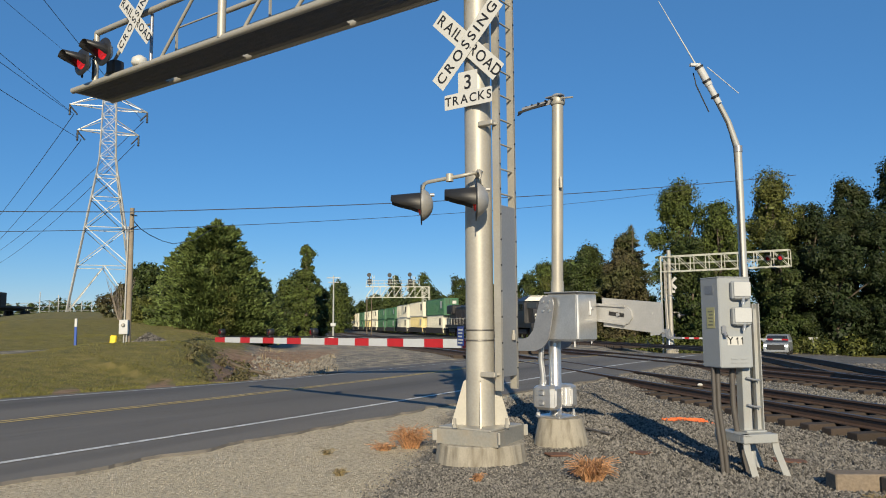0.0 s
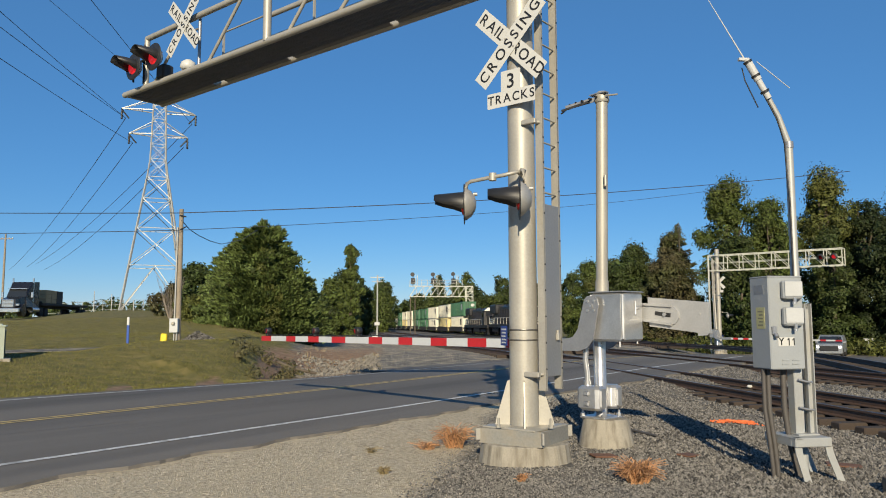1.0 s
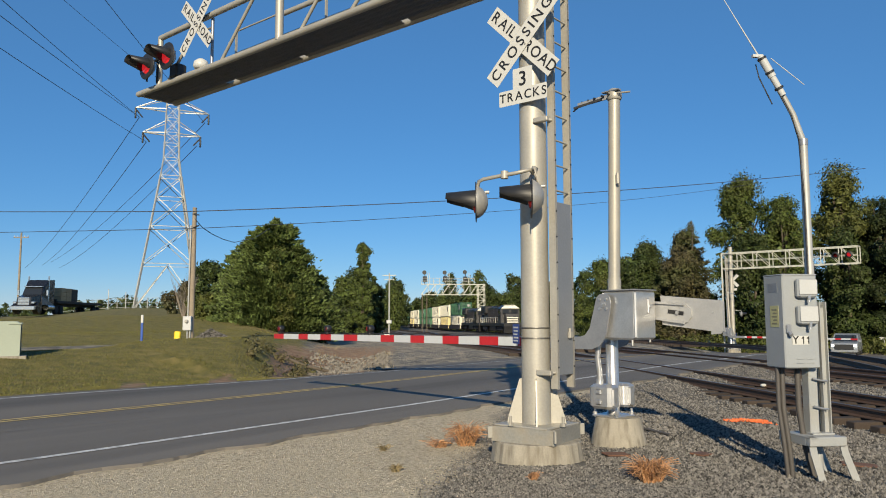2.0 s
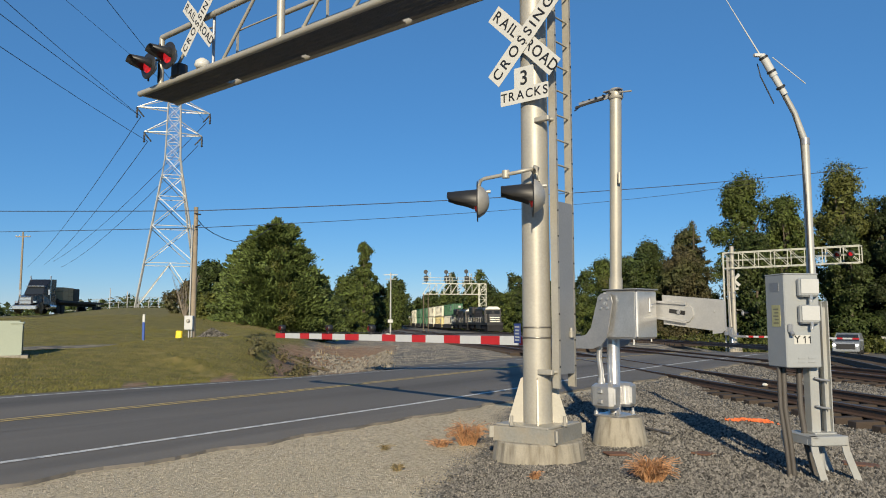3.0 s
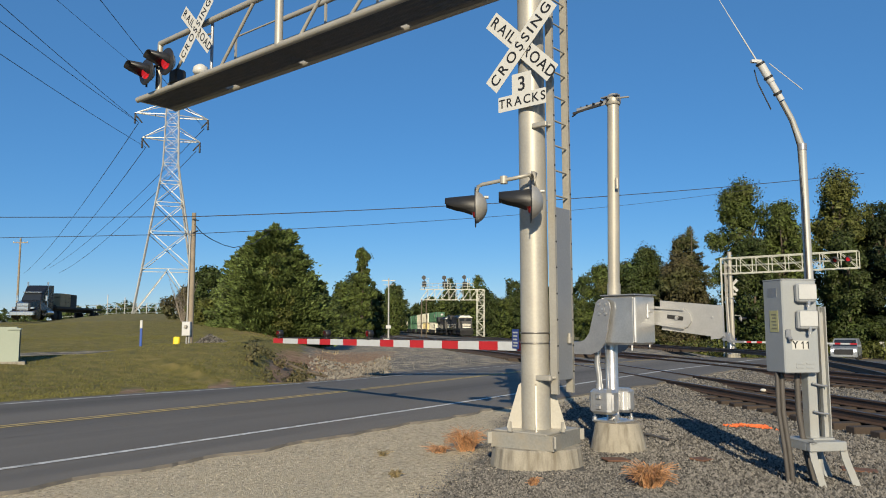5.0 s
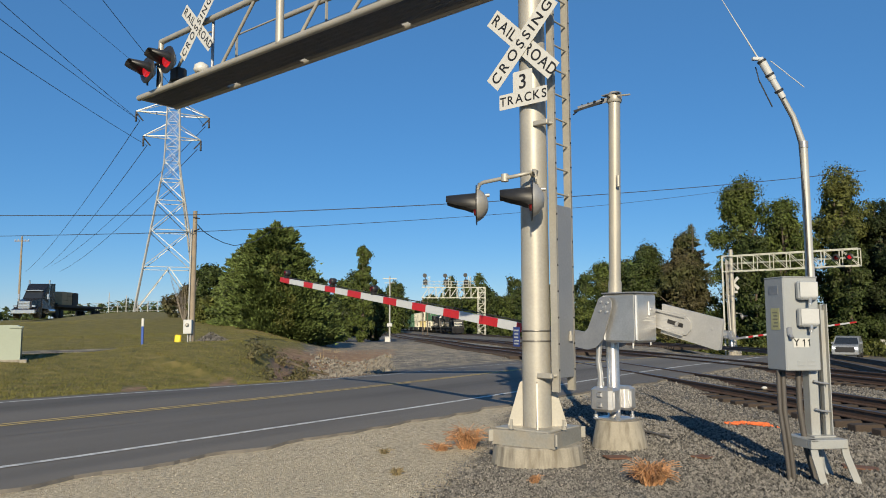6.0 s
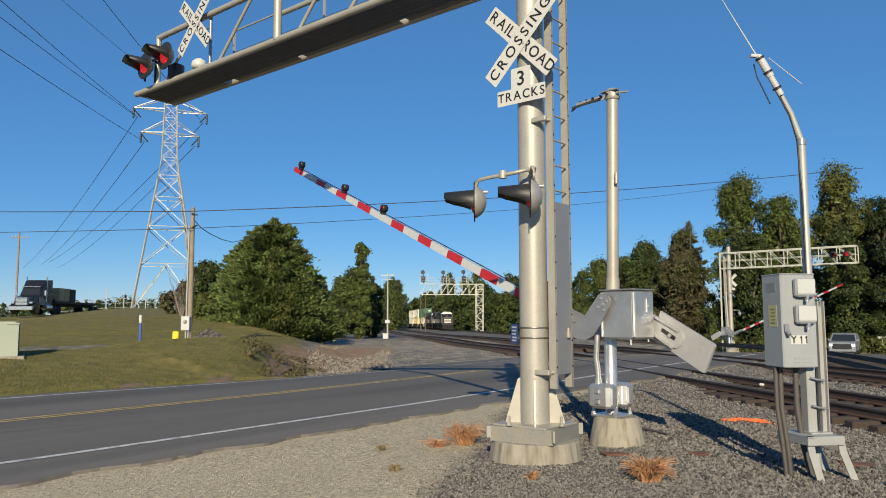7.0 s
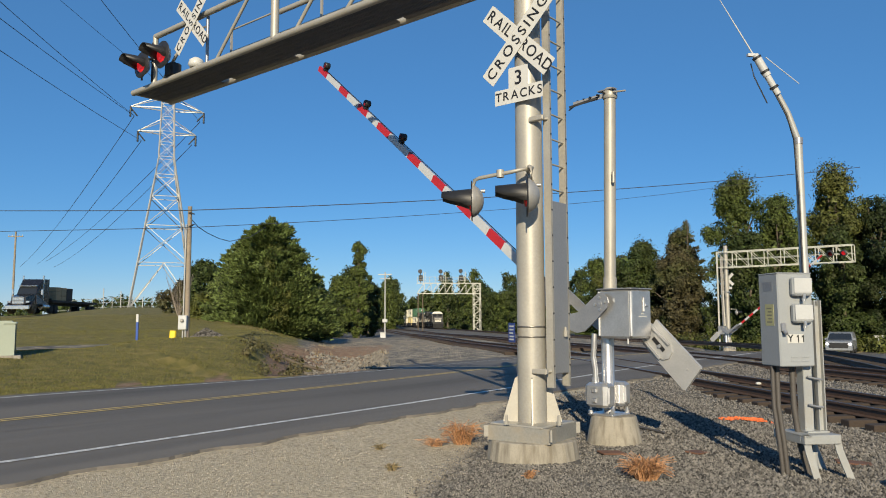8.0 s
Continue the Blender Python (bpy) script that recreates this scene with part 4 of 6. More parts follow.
def build_gate(x, y, z0=0.0, turn=-48.5):
    f = thing("gate_foundation", pose(x + 0.06, y, z0, 0, 0, 0), "round tapered concrete footing in gravel", "foundation")
    part("footing", MB().lathe([(0.375, -0.2), (0.36, 0.0), (0.29, 0.33), (0.275, 0.345)], 26, smooth=True), M_CONC, f)
    th = thing("crossing_gate", pose(x, y, z0, 0, 0, turn), "silver crossing gate with a red and white striped arm", "crossing gate")
    part("post", MB().lathe([(0.095, 0.33), (0.095, 0.36), (0.082, 0.37), (0.082, 1.40)], 24), M_SILVER, th)
    part("base_flange", MB().box((-0.2, -0.2, 0.345), (0.2, 0.2, 0.375), 0, 0.02), M_SILVER, th)
    for a in (0, 90, 180, 270):
        part("anchor_nut", MB().lathe([(0.03, 0.375), (0.03, 0.41), (0.016, 0.411), (0.016, 0.45)], 6, 0, pose(0, 0, 0, 0, 0, a + 45) @ pose(0.235, 0, 0), smooth=False), M_SILVER, th)
    # two cast terminal boxes clasped round the post
    for s, nm in ((-1, "terminal_box"), (1, "terminal_box")):
        mb = MB().box((-0.17, -0.30 if s < 0 else 0.07, 0.46), (0.17, -0.07 if s < 0 else 0.28, 0.77), 0, 0.045)
        mb.box((-0.19, -0.26 if s < 0 else 0.10, 0.50), (0.19, -0.22 if s < 0 else 0.14, 0.73), 0, 0.02)
        tb = part(nm, mb, M_SILVER, th)
        for zz in (0.68, 0.55):
            part("latch", MB().box((-0.04, -0.325, zz - 0.03), (0.04, -0.298, zz + 0.03), 0, 0.012) if s < 0 else MB().box((-0.04, 0.278, zz - 0.03), (0.04, 0.30, zz + 0.03), 0, 0.012), M_SILVER, tb)
    part("conduit", MB().pipe([(-0.10, -0.14, 0.76), (-0.10, -0.14, 0.92), (-0.12, -0.15, 1.1), (-0.10, -0.14, 1.4)], 0.038, 10).lathe([(0.05, 0.77), (0.05, 0.83)], 10, 0, pose(-0.10, -0.14, 0)), M_SILVER, th)
    # mechanism housing
    bx = MB().box((0.02, -0.225, 1.345), (0.53, 0.24, 1.97), 0, 0.035)
    hs = part("mechanism_housing", bx, M_SILVER, th, "silver painted mechanism housing with hinged door")
    part("housing_lid", MB().box((0.005, -0.238, 1.968), (0.54, 0.25, 1.985), 0, 0.008), M_CAST, hs)
    part("door_rib", MB().box((0.505, -0.245, 1.37), (0.545, -0.20, 1.95), 0, 0.015), M_SILVER, hs)
    part("door_edge", MB().box((0.03, -0.245, 1.37), (0.06, -0.215, 1.95), 0, 0.012), M_SILVER, hs)
    part("door_hasp", MB().box((0.528, 0.03, 1.68), (0.55, 0.07, 1.87), 0, 0.01).box((0.53, 0.05, 1.75), (0.556, 0.13, 1.79), 0, 0.008), M_SILVER, hs)
    part("print_bar", MB().box((0.5295, -0.06, 1.615), (0.532, 0.12, 1.63)).box((0.5295, 0.0, 1.65), (0.532, 0.06, 1.665)), M_SIGN, hs)
    part("upper_pole", MB().bar((0.045, 0.02, 1.97), (0.05, 0.02, 2.14), 0.088, n=24).bar((0.05, 0.02, 2.14), (0.11, 0.03, 4.62), 0.078, n=24), M_GALV, th)
    part("pole_cap", MB().lathe([(0.09, 4.55), (0.10, 4.57), (0.10, 4.66), (0.06, 4.70)], 20, 0, pose(0.11, 0.03, 0)).bar((0.19, -0.02, 4.62), (0.38, 0.0, 4.60), 0.012), M_GALV, th)
    part("top_bracket", MB().beam((-0.42, -0.05, 4.58), (0.22, 0.0, 4.62), 0.04, 0.05).beam((-0.36, -0.16, 4.54), (0.06, -0.02, 4.60), 0.012, 0.06).beam((-0.02, -0.04, 4.66), (0.24, -0.03, 4.66), 0.08, 0.015), M_CAST, th)
    for bx in (-0.32, -0.22, -0.12, 0.0, 0.1):
        part("bracket_bolt", MB().lathe([(0.014, 0), (0.014, 0.05)], 6, 0, pose(bx, -0.06 + 0.05 * bx, 4.605 + 0.06 * bx, 90), smooth=False), M_BLACK, th)
    part("bracket_strut", MB().beam((-0.40, -0.20, 4.50), (-0.02, -0.06, 4.58), 0.015, 0.03).beam((-0.40, -0.20, 4.46), (-0.40, -0.04, 4.58), 0.03, 0.012), M_BLACK, th)
    part("pole_plate", MB().box((0.17, -0.07, 3.38), (0.21, -0.03, 3.54), 0, 0.01), M_GALV, th)
    # the moving arm with its brackets and counterweights
    arm_mb = MB()
    out = [(-0.10, 0.13), (-0.05, 0.17), (0.05, 0.17), (0.10, 0.13), (0.115, 0.05), (0.06, -0.24), (0.02, -0.40), (-0.07, -0.50), (-0.20, -0.545), (-1.15, -0.545), (-1.15, -0.40), (-0.42, -0.395), (-0.30, -0.36), (-0.22, -0.27), (-0.14, 0.0)]
    arm_mb.prism(out, 0.022, 0, pose(0, -0.29, 0))
    arm = part("gate_arm", arm_mb, M_CAST, th, "striped gate arm on a grey cranked bracket", pose(*HUB))
    part("arm_bracket", MB().prism(out, 0.022, 0, pose(0, 0.29, 0)), M_CAST, arm)
    part("arm_socket", MB().box((-1.2, -0.27, -0.55), (-0.75, 0.29, -0.53)).box((-1.2, -0.05, -0.55), (-0.85, 0.05, -0.39), 0, 0.01), M_CAST, arm)
    for zx, zz in ((-0.05, 0.10), (0.05, 0.10), (-0.05, -0.02), (0.05, -0.02), (0.0, 0.04)):
        part("hub_bolt", MB().lathe([(0.018, 0), (0.018, 0.015)], 6, 0, pose(zx, -0.29, zz, 90), smooth=False), M_SILVER, arm)
    part("hub_shaft", MB().bar((0, -0.30, 0.03), (0, 0.31, 0.03), 0.04, n=12), M_CAST, arm)
    yy = 0.262
    cwa = MB().prism([(0.0, 0.11), (0.0, -0.09), (0.80, -0.215), (0.88, -0.19), (0.93, -0.12), (0.92, -0.03), (0.86, 0.03), (0.80, 0.045)], 0.02, 0, pose(0, yy, 0))
    cwa.beam((0.25, yy - 0.015, 0.075), (0.84, yy - 0.015, 0.03), 0.025, 0.03).beam((0.25, yy - 0.015, -0.12), (0.84, yy - 0.015, -0.20), 0.025, 0.03)
    part("counterweight_arm", cwa, M_CW, arm)
    part("slot", MB().beam((0.60, yy - 0.004, -0.055), (0.82, yy - 0.004, -0.085), 0.006, 0.05), M_BLACK, arm)
    part("slot_bolt", MB().lathe([(0.026, 0), (0.026, 0.02)], 6, 0, pose(0.74, yy - 0.006, -0.075, 90), smooth=False), M_SILVER, arm)
    part("counterweight", MB().prism([(0.48, 0.15), (0.50, -0.225), (1.30, -0.315), (1.33, -0.30), (1.33, 0.05), (1.31, 0.07)], 0.045, 0, pose(0, yy + 0.022, 0)).lathe([(0.014, 0), (0.014, 0.010)], 8, 0, pose(1.20, yy + 0.022, -0.07, 90)), M_CW, arm, "flat grey steel counterweight plate")
    gate_arm_meshes(arm)
    return arm


# ---------------------------------------------------------------- instrument cabinet with antenna
def build_cabinet():
    th = thing("instrument_cabinet", pose(3.55, 7.75, 0, 0, 0, 8), "grey steel instrument cabinet on a post, marked Y11", "electrical cabinet")
    hw, d, z0, z1 = 0.19, 0.17, 1.11, 2.05
    body = part("body", MB().box((-hw + 0.05, -d, z0), (hw + 0.05, d, z1), 0, 0.012), M_BOX, th)
    part("drip_lid", MB().box((-hw + 0.047, -d - 0.004, z1 - 0.004), (hw + 0.053, d + 0.003, z1 + 0.010), 0, 0.006), M_BOX, body)
    for z in (1.82, 1.55):
        lid = part("hinged_lid", MB().box((-0.015, -d - 0.075, z), (0.20, -d - 0.001, z + 0.19), 0, 0.02), M_BOX, th, "small light grey lidded box with padlock")
        part("lid_top", MB().box((-0.005, -d - 0.083, z + 0.03), (0.19, -d - 0.076, z + 0.18), 0, 0.004), M_LID, lid)
        part("hasp", MB().box((0.085, -d - 0.09, z - 0.03), (0.115, -d - 0.06, z + 0.02), 0, 0.006).lathe([(0.018, 0), (0.018, 0.03)], 10, 0, pose(0.10, -d - 0.07, z - 0.05)), M_SILVER, lid)
    part("door_latch", MB().box((-0.125, -d - 0.03, 1.46), (-0.075, -d, 1.55), 0, 0.01).bar((-0.1, -d - 0.03, 1.47), (-0.1, -d - 0.06, 1.44), 0.02, n=8), M_CAST, body)
    pl = part("number_plate", MB().box((-0.055, -d - 0.003, 1.345), (0.125, -d - 0.0005, 1.435)), M_SIGN, th, "white plate with black characters")
    letters("Y11", 0.105, M_INK, pl, pose(0.035, -d - 0.0045, 1.39, 90), 0.30)
    part("side_vent", MB().box((-hw + 0.047, -0.08, 1.88), (-hw + 0.0495, 0.08, 1.97)), M_CAST2, body)
    lb = part("yellow_label", MB().box((-hw + 0.047, -0.09, 1.52), (-hw + 0.0495, 0.06, 1.74)), M_LABEL, th, "faded yellow warning label")
    for i in range(5):
        part("print_bar", MB().box((-hw + 0.0455, -0.06, 1.69 - i * 0.035), (-hw + 0.0468, 0.03 - 0.02 * (i % 2), 1.705 - i * 0.035)), M_INK2, lb)
    part("louvre", MB().box((-0.02, -d - 0.006, 1.16), (0.06, -d, 1.17)).box((0.09, -d - 0.006, 1.16), (0.17, -d, 1.17)).box((-0.02, -d - 0.006, 1.20), (0.06, -d, 1.21)).box((0.09, -d - 0.006, 1.20), (0.17, -d, 1.21)), M_BOX, body)
    part("post", MB().box((0.175, -0.06, 0.43), (0.275, 0.06, 1.12), 0, 0.008), M_LIDP, th)
    part("channel_post", MB().box((0.325, -0.03, 0.43), (0.405, 0.0, 1.78), 0, 0.004).box((0.325, -0.07, 0.43), (0.335, 0.0, 1.78)).box((0.395, -0.07, 0.43), (0.405, 0.0, 1.78)).box((0.18, -0.03, 1.72), (0.405, 0.0, 1.78)), M_LIDP, th)
    for z in (0.70, 0.98):
        part("u_bolt", MB().pipe([(0.2, -0.09, z + 0.02), (0.28, -0.10, z), (0.36, -0.09, z - 0.01)], 0.012, 6), M_CAST, th)
    part("foot_frame", MB().box((0.02, -0.27, 0.35), (0.42, -0.20, 0.44), 0, 0.008).box((0.02, -0.27, 0.42), (0.10, 0.26, 0.44), 0, 0.004).box((0.02, -0.20, 0.35), (0.05, 0.26, 0.43), 0, 0.004).box((0.10, -0.20, 0.415), (0.42, 0.20, 0.438), 0, 0.004).box((0.16, -0.12, 0.438), (0.40, 0.10, 0.455), 0, 0.004), M_LIDP, th)
    for sx, sy in ((0.06, -0.235), (0.39, -0.235), (0.06, 0.24), (0.39, 0.19)):
        o = 0.10 if sx > 0.2 else 0.07
        leg = MB().beam((sx, sy, 0.40), (sx + o * 0.2, sy - 0.01, 0.26), 0.075, 0.014, up=(0, 1, 0)).beam((sx + o * 0.2, sy - 0.01, 0.27), (sx + o * 1.2, sy - 0.04, -0.03), 0.075, 0.014, up=(0, 1, 0))
        part("leg", leg, M_LIDP, th)
    for i, (px, w) in enumerate(((-0.115, 0.022), (-0.065, 0.026), (0.105, 0.029))):
        py = 0.02
        mb = MB().pipe([(px, py, 1.12), (px + 0.0, py, 0.7), (px + 0.03, py - 0.02, 0.35), (px + (0.05 if i < 2 else 0.09), py - 0.02, 0.12), (px + (0.06 if i < 2 else 0.13), py - 0.02, -0.08)], w, 10)
        part("conduit", mb, M_HOSE, th, "dark grey flexible conduit running into the ground")
    # antenna mast behind the cabinet
    an = thing("antenna_mast", pose(3.875, 7.88, 0, 0, 0, 5), "slender grey steel pole with tilted yagi antenna", "antenna")
    part("pole", MB().lathe([(0.046, 0.0), (0.046, 2.2), (0.042, 2.21), (0.042, 3.50)], 18), M_LIDP, an)
    part("collar", MB().lathe([(0.048, 3.46), (0.048, 3.53)], 14), M_CAST, an)
    part("tilted_tube", MB().bar((0, 0, 3.50), (-0.10, 0, 3.80), 0.035, 0.032, n=10).bar((-0.10, 0, 3.80), (-0.37, 0, 4.32), 0.032, 0.028, n=10), M_LIDP, an)
    part("antenna_body", MB().bar((-0.22, -0.03, 4.00), (-0.46, -0.03, 4.43), 0.034, n=12).bar((-0.33, -0.03, 4.20), (-0.44, -0.03, 4.40), 0.042, n=12).box((-0.53, -0.02, 4.42), (-0.43, 0.02, 4.45)), M_LID, an)
    part("whip", MB().bar((-0.45, 0, 4.42), (-0.88, 0, 5.15), 0.009, 0.003, n=6), M_LID, an)
    for q in (0.15, 0.55, 0.9):
        part("clamp", MB().bar((-0.22 - 0.24 * q, -0.03, 4.0 + 0.43 * q), (-0.232 - 0.24 * q, -0.03, 4.022 + 0.43 * q), 0.048, n=12), M_BLACK, an)
    part("element", MB().bar((-0.38, -0.1, 4.38), (-0.02, -0.1, 4.10), 0.005, n=5), M_LID, an)
    part("element", MB().pipe([(-0.47, 0.05, 4.36), (-0.44, 0.05, 4.22), (-0.30, 0.05, 3.92)], 0.007, 5), M_BLACK, an)
    part("coax_cable", MB().pipe([(-0.36, -0.03, 4.22), (-0.14, -0.03, 3.78), (-0.07, -0.04, 3.5), (-0.06, -0.04, 3.2), (-0.045, -0.045, 2.9), (-0.045, -0.045, 2.0)], 0.010, 6), M_BLACK, an)
    for z in (2.9, 2.3):
        part("cable_tie", MB().lathe([(0.040, z), (0.040, z + 0.02)], 12), M_BLACK, an)


# ---------------------------------------------------------------- train
TRAIN_D = [(0.0, 77.0), (0.5, 88.5), (1.0, 99.5), (1.7, 113.0), (2.8, 130.5), (3.5, 141.0), (4.7, 158.5), (5.8, 174.0), (7.0, 191.0), (8.0, 205.0)]


def locomotive(name, label, lead=True):
    th = thing(name, pose(0, 0, 0), label, "locomotive", "train")
    b = MB().box((-1.5, 0.6, 1.15), (1.5, 22.0, 1.65), 0, 0.03).box((-1.35, 8.0, 0.35), (1.35, 13.5, 1.2), 0, 0.2)
    part("frame", b, M_LOCO, th)
    n = MB().add([(-0.95, 0.9, 1.6), (0.95, 0.9, 1.6), (1.05, 1.3, 3.15), (-1.05, 1.3, 3.15), (-1.05, 2.9, 1.6), (1.05, 2.9, 1.6), (1.1, 2.9, 3.3), (-1.1, 2.9, 3.3)],
                 [(0, 1, 2, 3), (1, 5, 6, 2), (4, 0, 3, 7), (3, 2, 6, 7)])
    nose = part("nose", n, M_LOCO, th)
    for i in range(3):
        part("nose_stripe", MB().box((-0.9, 0.87 + 0.085 * i, 1.75 + 0.35 * i), (0.9, 0.98 + 0.085 * i, 1.93 + 0.35 * i)), M_CREAM, nose)
    cab = MB().add([(-1.55, 2.7, 1.65), (1.55, 2.7, 1.65), (1.55, 5.0, 1.65), (-1.55, 5.0, 1.65), (-1.55, 2.9, 4.0), (1.55, 2.9, 4.0), (1.55, 5.0, 4.0), (-1.55, 5.0, 4.0)],
                   [(0, 1, 5, 4), (1, 2, 6, 5), (2, 3, 7, 6), (3, 0, 4, 7), (4, 5, 6, 7)])
    c = part("cab", cab, M_LOCO, th)
    part("cab_roof", MB().add([(-1.6, 2.6, 4.0), (1.6, 2.6, 4.0), (1.6, 5.1, 4.0), (-1.6, 5.1, 4.0), (-0.9, 2.75, 4.55), (0.9, 2.75, 4.55), (0.9, 5.1, 4.55), (-0.9, 5.1, 4.55)],
                              [(0, 1, 5, 4), (1, 2, 6, 5), (2, 3, 7, 6), (3, 0, 4, 7), (4, 5, 6, 7)]), M_LOCO, c)
    part("roof_stripe", MB().add([(-1.55, 2.585, 4.02), (1.55, 2.585, 4.02), (0.88, 2.73, 4.5), (-0.88, 2.73, 4.5)], [(0, 1, 2, 3)]).box((-0.85, 2.75, 4.555), (0.85, 3.6, 4.60)), M_CREAM, c)
    for sx in (-1, 1):
        part("windscreen", MB().box((min(sx * 0.2, sx * 1.25), 2.72, 3.2), (max(sx * 0.2, sx * 1.25), 2.79, 3.8)), M_GLASS, c)
        part("cab_window", MB().box((-1.575 if sx < 0 else 1.555, 3.2, 3.0), (-1.555 if sx < 0 else 1.575, 4.6, 3.7)), M_GLASS, c)
        part("handrail", MB().bar((sx * 1.45, 5.5, 2.6), (sx * 1.45, 21.5, 2.6), 0.03, n=5), M_CREAM, th)
        for k in range(9):
            part("rail_stanchion", MB().bar((sx * 1.45, 5.5 + 2 * k, 1.65), (sx * 1.45, 5.5 + 2 * k, 2.6), 0.025, n=5), M_CREAM, th)
    h = MB().box((-0.95, 5.0, 1.65), (0.95, 20.8, 4.35), 0, 0.12)
    h.box((-1.5, 17.0, 3.3), (1.5, 20.9, 4.7), 0, 0.15).box((-0.8, 9, 4.3), (0.8, 11.5, 4.6), 0, 0.1).box((-0.7, 12.5, 4.3), (0.7, 14.5, 4.55), 0, 0.1)
    part("hood", h, M_LOCO, th)
    for yy in np.arange(5.8, 16.5, 1.15):
        part("hood_door", MB().box((-0.975, yy, 1.8), (-0.955, yy + 1.0, 3.9)), M_LOCO2, th)
    for i in range(3):
        part("rear_stripe", MB().box((-1.0, 20.8, 1.8 + 0.35 * i), (1.0, 20.86, 1.95 + 0.35 * i)), M_CREAM, th)
    part("plough", MB().add([(-1.4, 0.75, 0.12), (1.4, 0.75, 0.12), (1.4, 0.6, 1.2), (-1.4, 0.6, 1.2), (-1.4, 1.4, 0.12), (1.4, 1.4, 0.12), (1.4, 1.4, 1.2), (-1.4, 1.4, 1.2)],
                            [(0, 1, 2, 3), (1, 5, 6, 2), (4, 0, 3, 7), (3, 2, 6, 7)]), M_LOCO, th)
    part("step_stripe", MB().box((-1.45, 0.62, 1.2), (1.45, 0.66, 1.3)), M_CREAM, th)
    for sx in (-0.16, 0.16):
        part("headlight", MB().lathe([(0.11, 0), (0.10, 0.03)], 12, 0, pose(sx, 2.63, 4.2, 90)), M_HEAD if lead else M_SIGN, c)
    for y0 in (3.0, 16.0):
        tr = part("bogie", MB().box((-1.25, y0, 0.45), (-1.05, y0 + 4.4, 1.0), 0, 0.08).box((1.05, y0, 0.45), (1.25, y0 + 4.4, 1.0), 0, 0.08).box((-1.1, y0 + 1.1, 0.5), (1.1, y0 + 1.5, 0.9)), M_LOCO2, th)
        for k in range(3):
            for sx in (-0.75, 0.75):
                part("wheel", MB().lathe([(0.5, -0.07), (0.53, -0.06), (0.51, 0.06), (0.2, 0.07)], 18, 0, pose(sx, y0 + 0.4 + 1.8 * k, 0.52, 0, 90, 0)), M_RAIL, tr)
    return th


def container_car(i, lower, upper):
    th = thing("well_car", pose(0, 0, 0), "dark container well car stacked with shipping containers", "rail car", "train")
    L = 19.2
    part("well", MB().box((-1.45, 2.2, 0.35), (-1.3, L - 2.2, 1.3)).box((1.3, 2.2, 0.35), (1.45, L - 2.2, 1.3)).box((-1.4, 2.2, 0.35), (1.4, L - 2.2, 0.5)).box((-1.2, 0.2, 0.9), (1.2, 2.3, 1.25), 0, 0.1).box((-1.2, L - 2.3, 0.9), (1.2, L - 0.2, 1.25), 0, 0.1), M_LOCO2, th)
    for y0 in (0.5, L - 2.0):
        b = part("bogie", MB().box((-1.1, y0, 0.35), (-0.95, y0 + 1.6, 0.75)).box((0.95, y0, 0.35), (1.1, y0 + 1.6, 0.75)).box((-1.0, y0 + 0.6, 0.45), (1.0, y0 + 1.0, 0.70)), M_LOCO2, th)
        for k in (0, 1):
            for sx in (-0.75, 0.75):
                part("wheel", MB().lathe([(0.42, -0.07), (0.45, -0.06), (0.43, 0.06), (0.2, 0.07)], 14, 0, pose(sx, y0 + 0.1 + 1.4 * k, 0.45, 0, 90, 0)), M_RAIL, b)
    for (mt, nm), z in ((lower, 0.5), (upper, 3.36)):
        if mt is None:
            continue
        y0, y1 = (1.6, L - 1.6) if z > 1 else (2.5, L - 2.5)
        mb = MB().box((-1.28, y0, z), (1.28, y1, z + 2.85), 0, 0.02)
        for sx in (-1, 1):
            yy = y0 + 0.25
            while yy < y1 - 0.3:
                mb.box((-1.31 if sx < 0 else 1.275, yy, z + 0.15), (-1.275 if sx < 0 else 1.31, yy + 0.18, z + 2.7))
                yy += 0.36
        c = part("container", mb, mt, th, nm)
        for px in (-1.22, 1.18):
            part("corner_post", MB().box((px, y0 - 0.03, z), (px + 0.06, y0 + 0.05, z + 2.85)), mt, c)
        for px in (-0.7, -0.25, 0.25, 0.7):
            part("lock_rod", MB().bar((px, y0 - 0.03, z + 0.1), (px, y0 - 0.03, z + 2.75), 0.03, n=5), M_LOCO2, c)
        part("door_mark", MB().box((0.2, y0 - 0.05, z + 1.9), (0.9, y0 - 0.035, z + 2.4)), M_SIGN if mt is not M_CWHITE else M_RED, c)
        part("side_mark", MB().box((-1.325, y0 + 1.2, z + 1.2), (-1.312, y0 + 2.6, z + 2.4)), M_SIGN if mt is not M_CWHITE else M_LOCO2, c)
    return th


def train_rows(offset):
    rows = []
    for t, d in TRAIN_D:
        y = d + offset * 0.9917
        rows.append((t, pose(track_x(2, y), y, rail_z(y), 0, 0, 7.41)))
    return rows


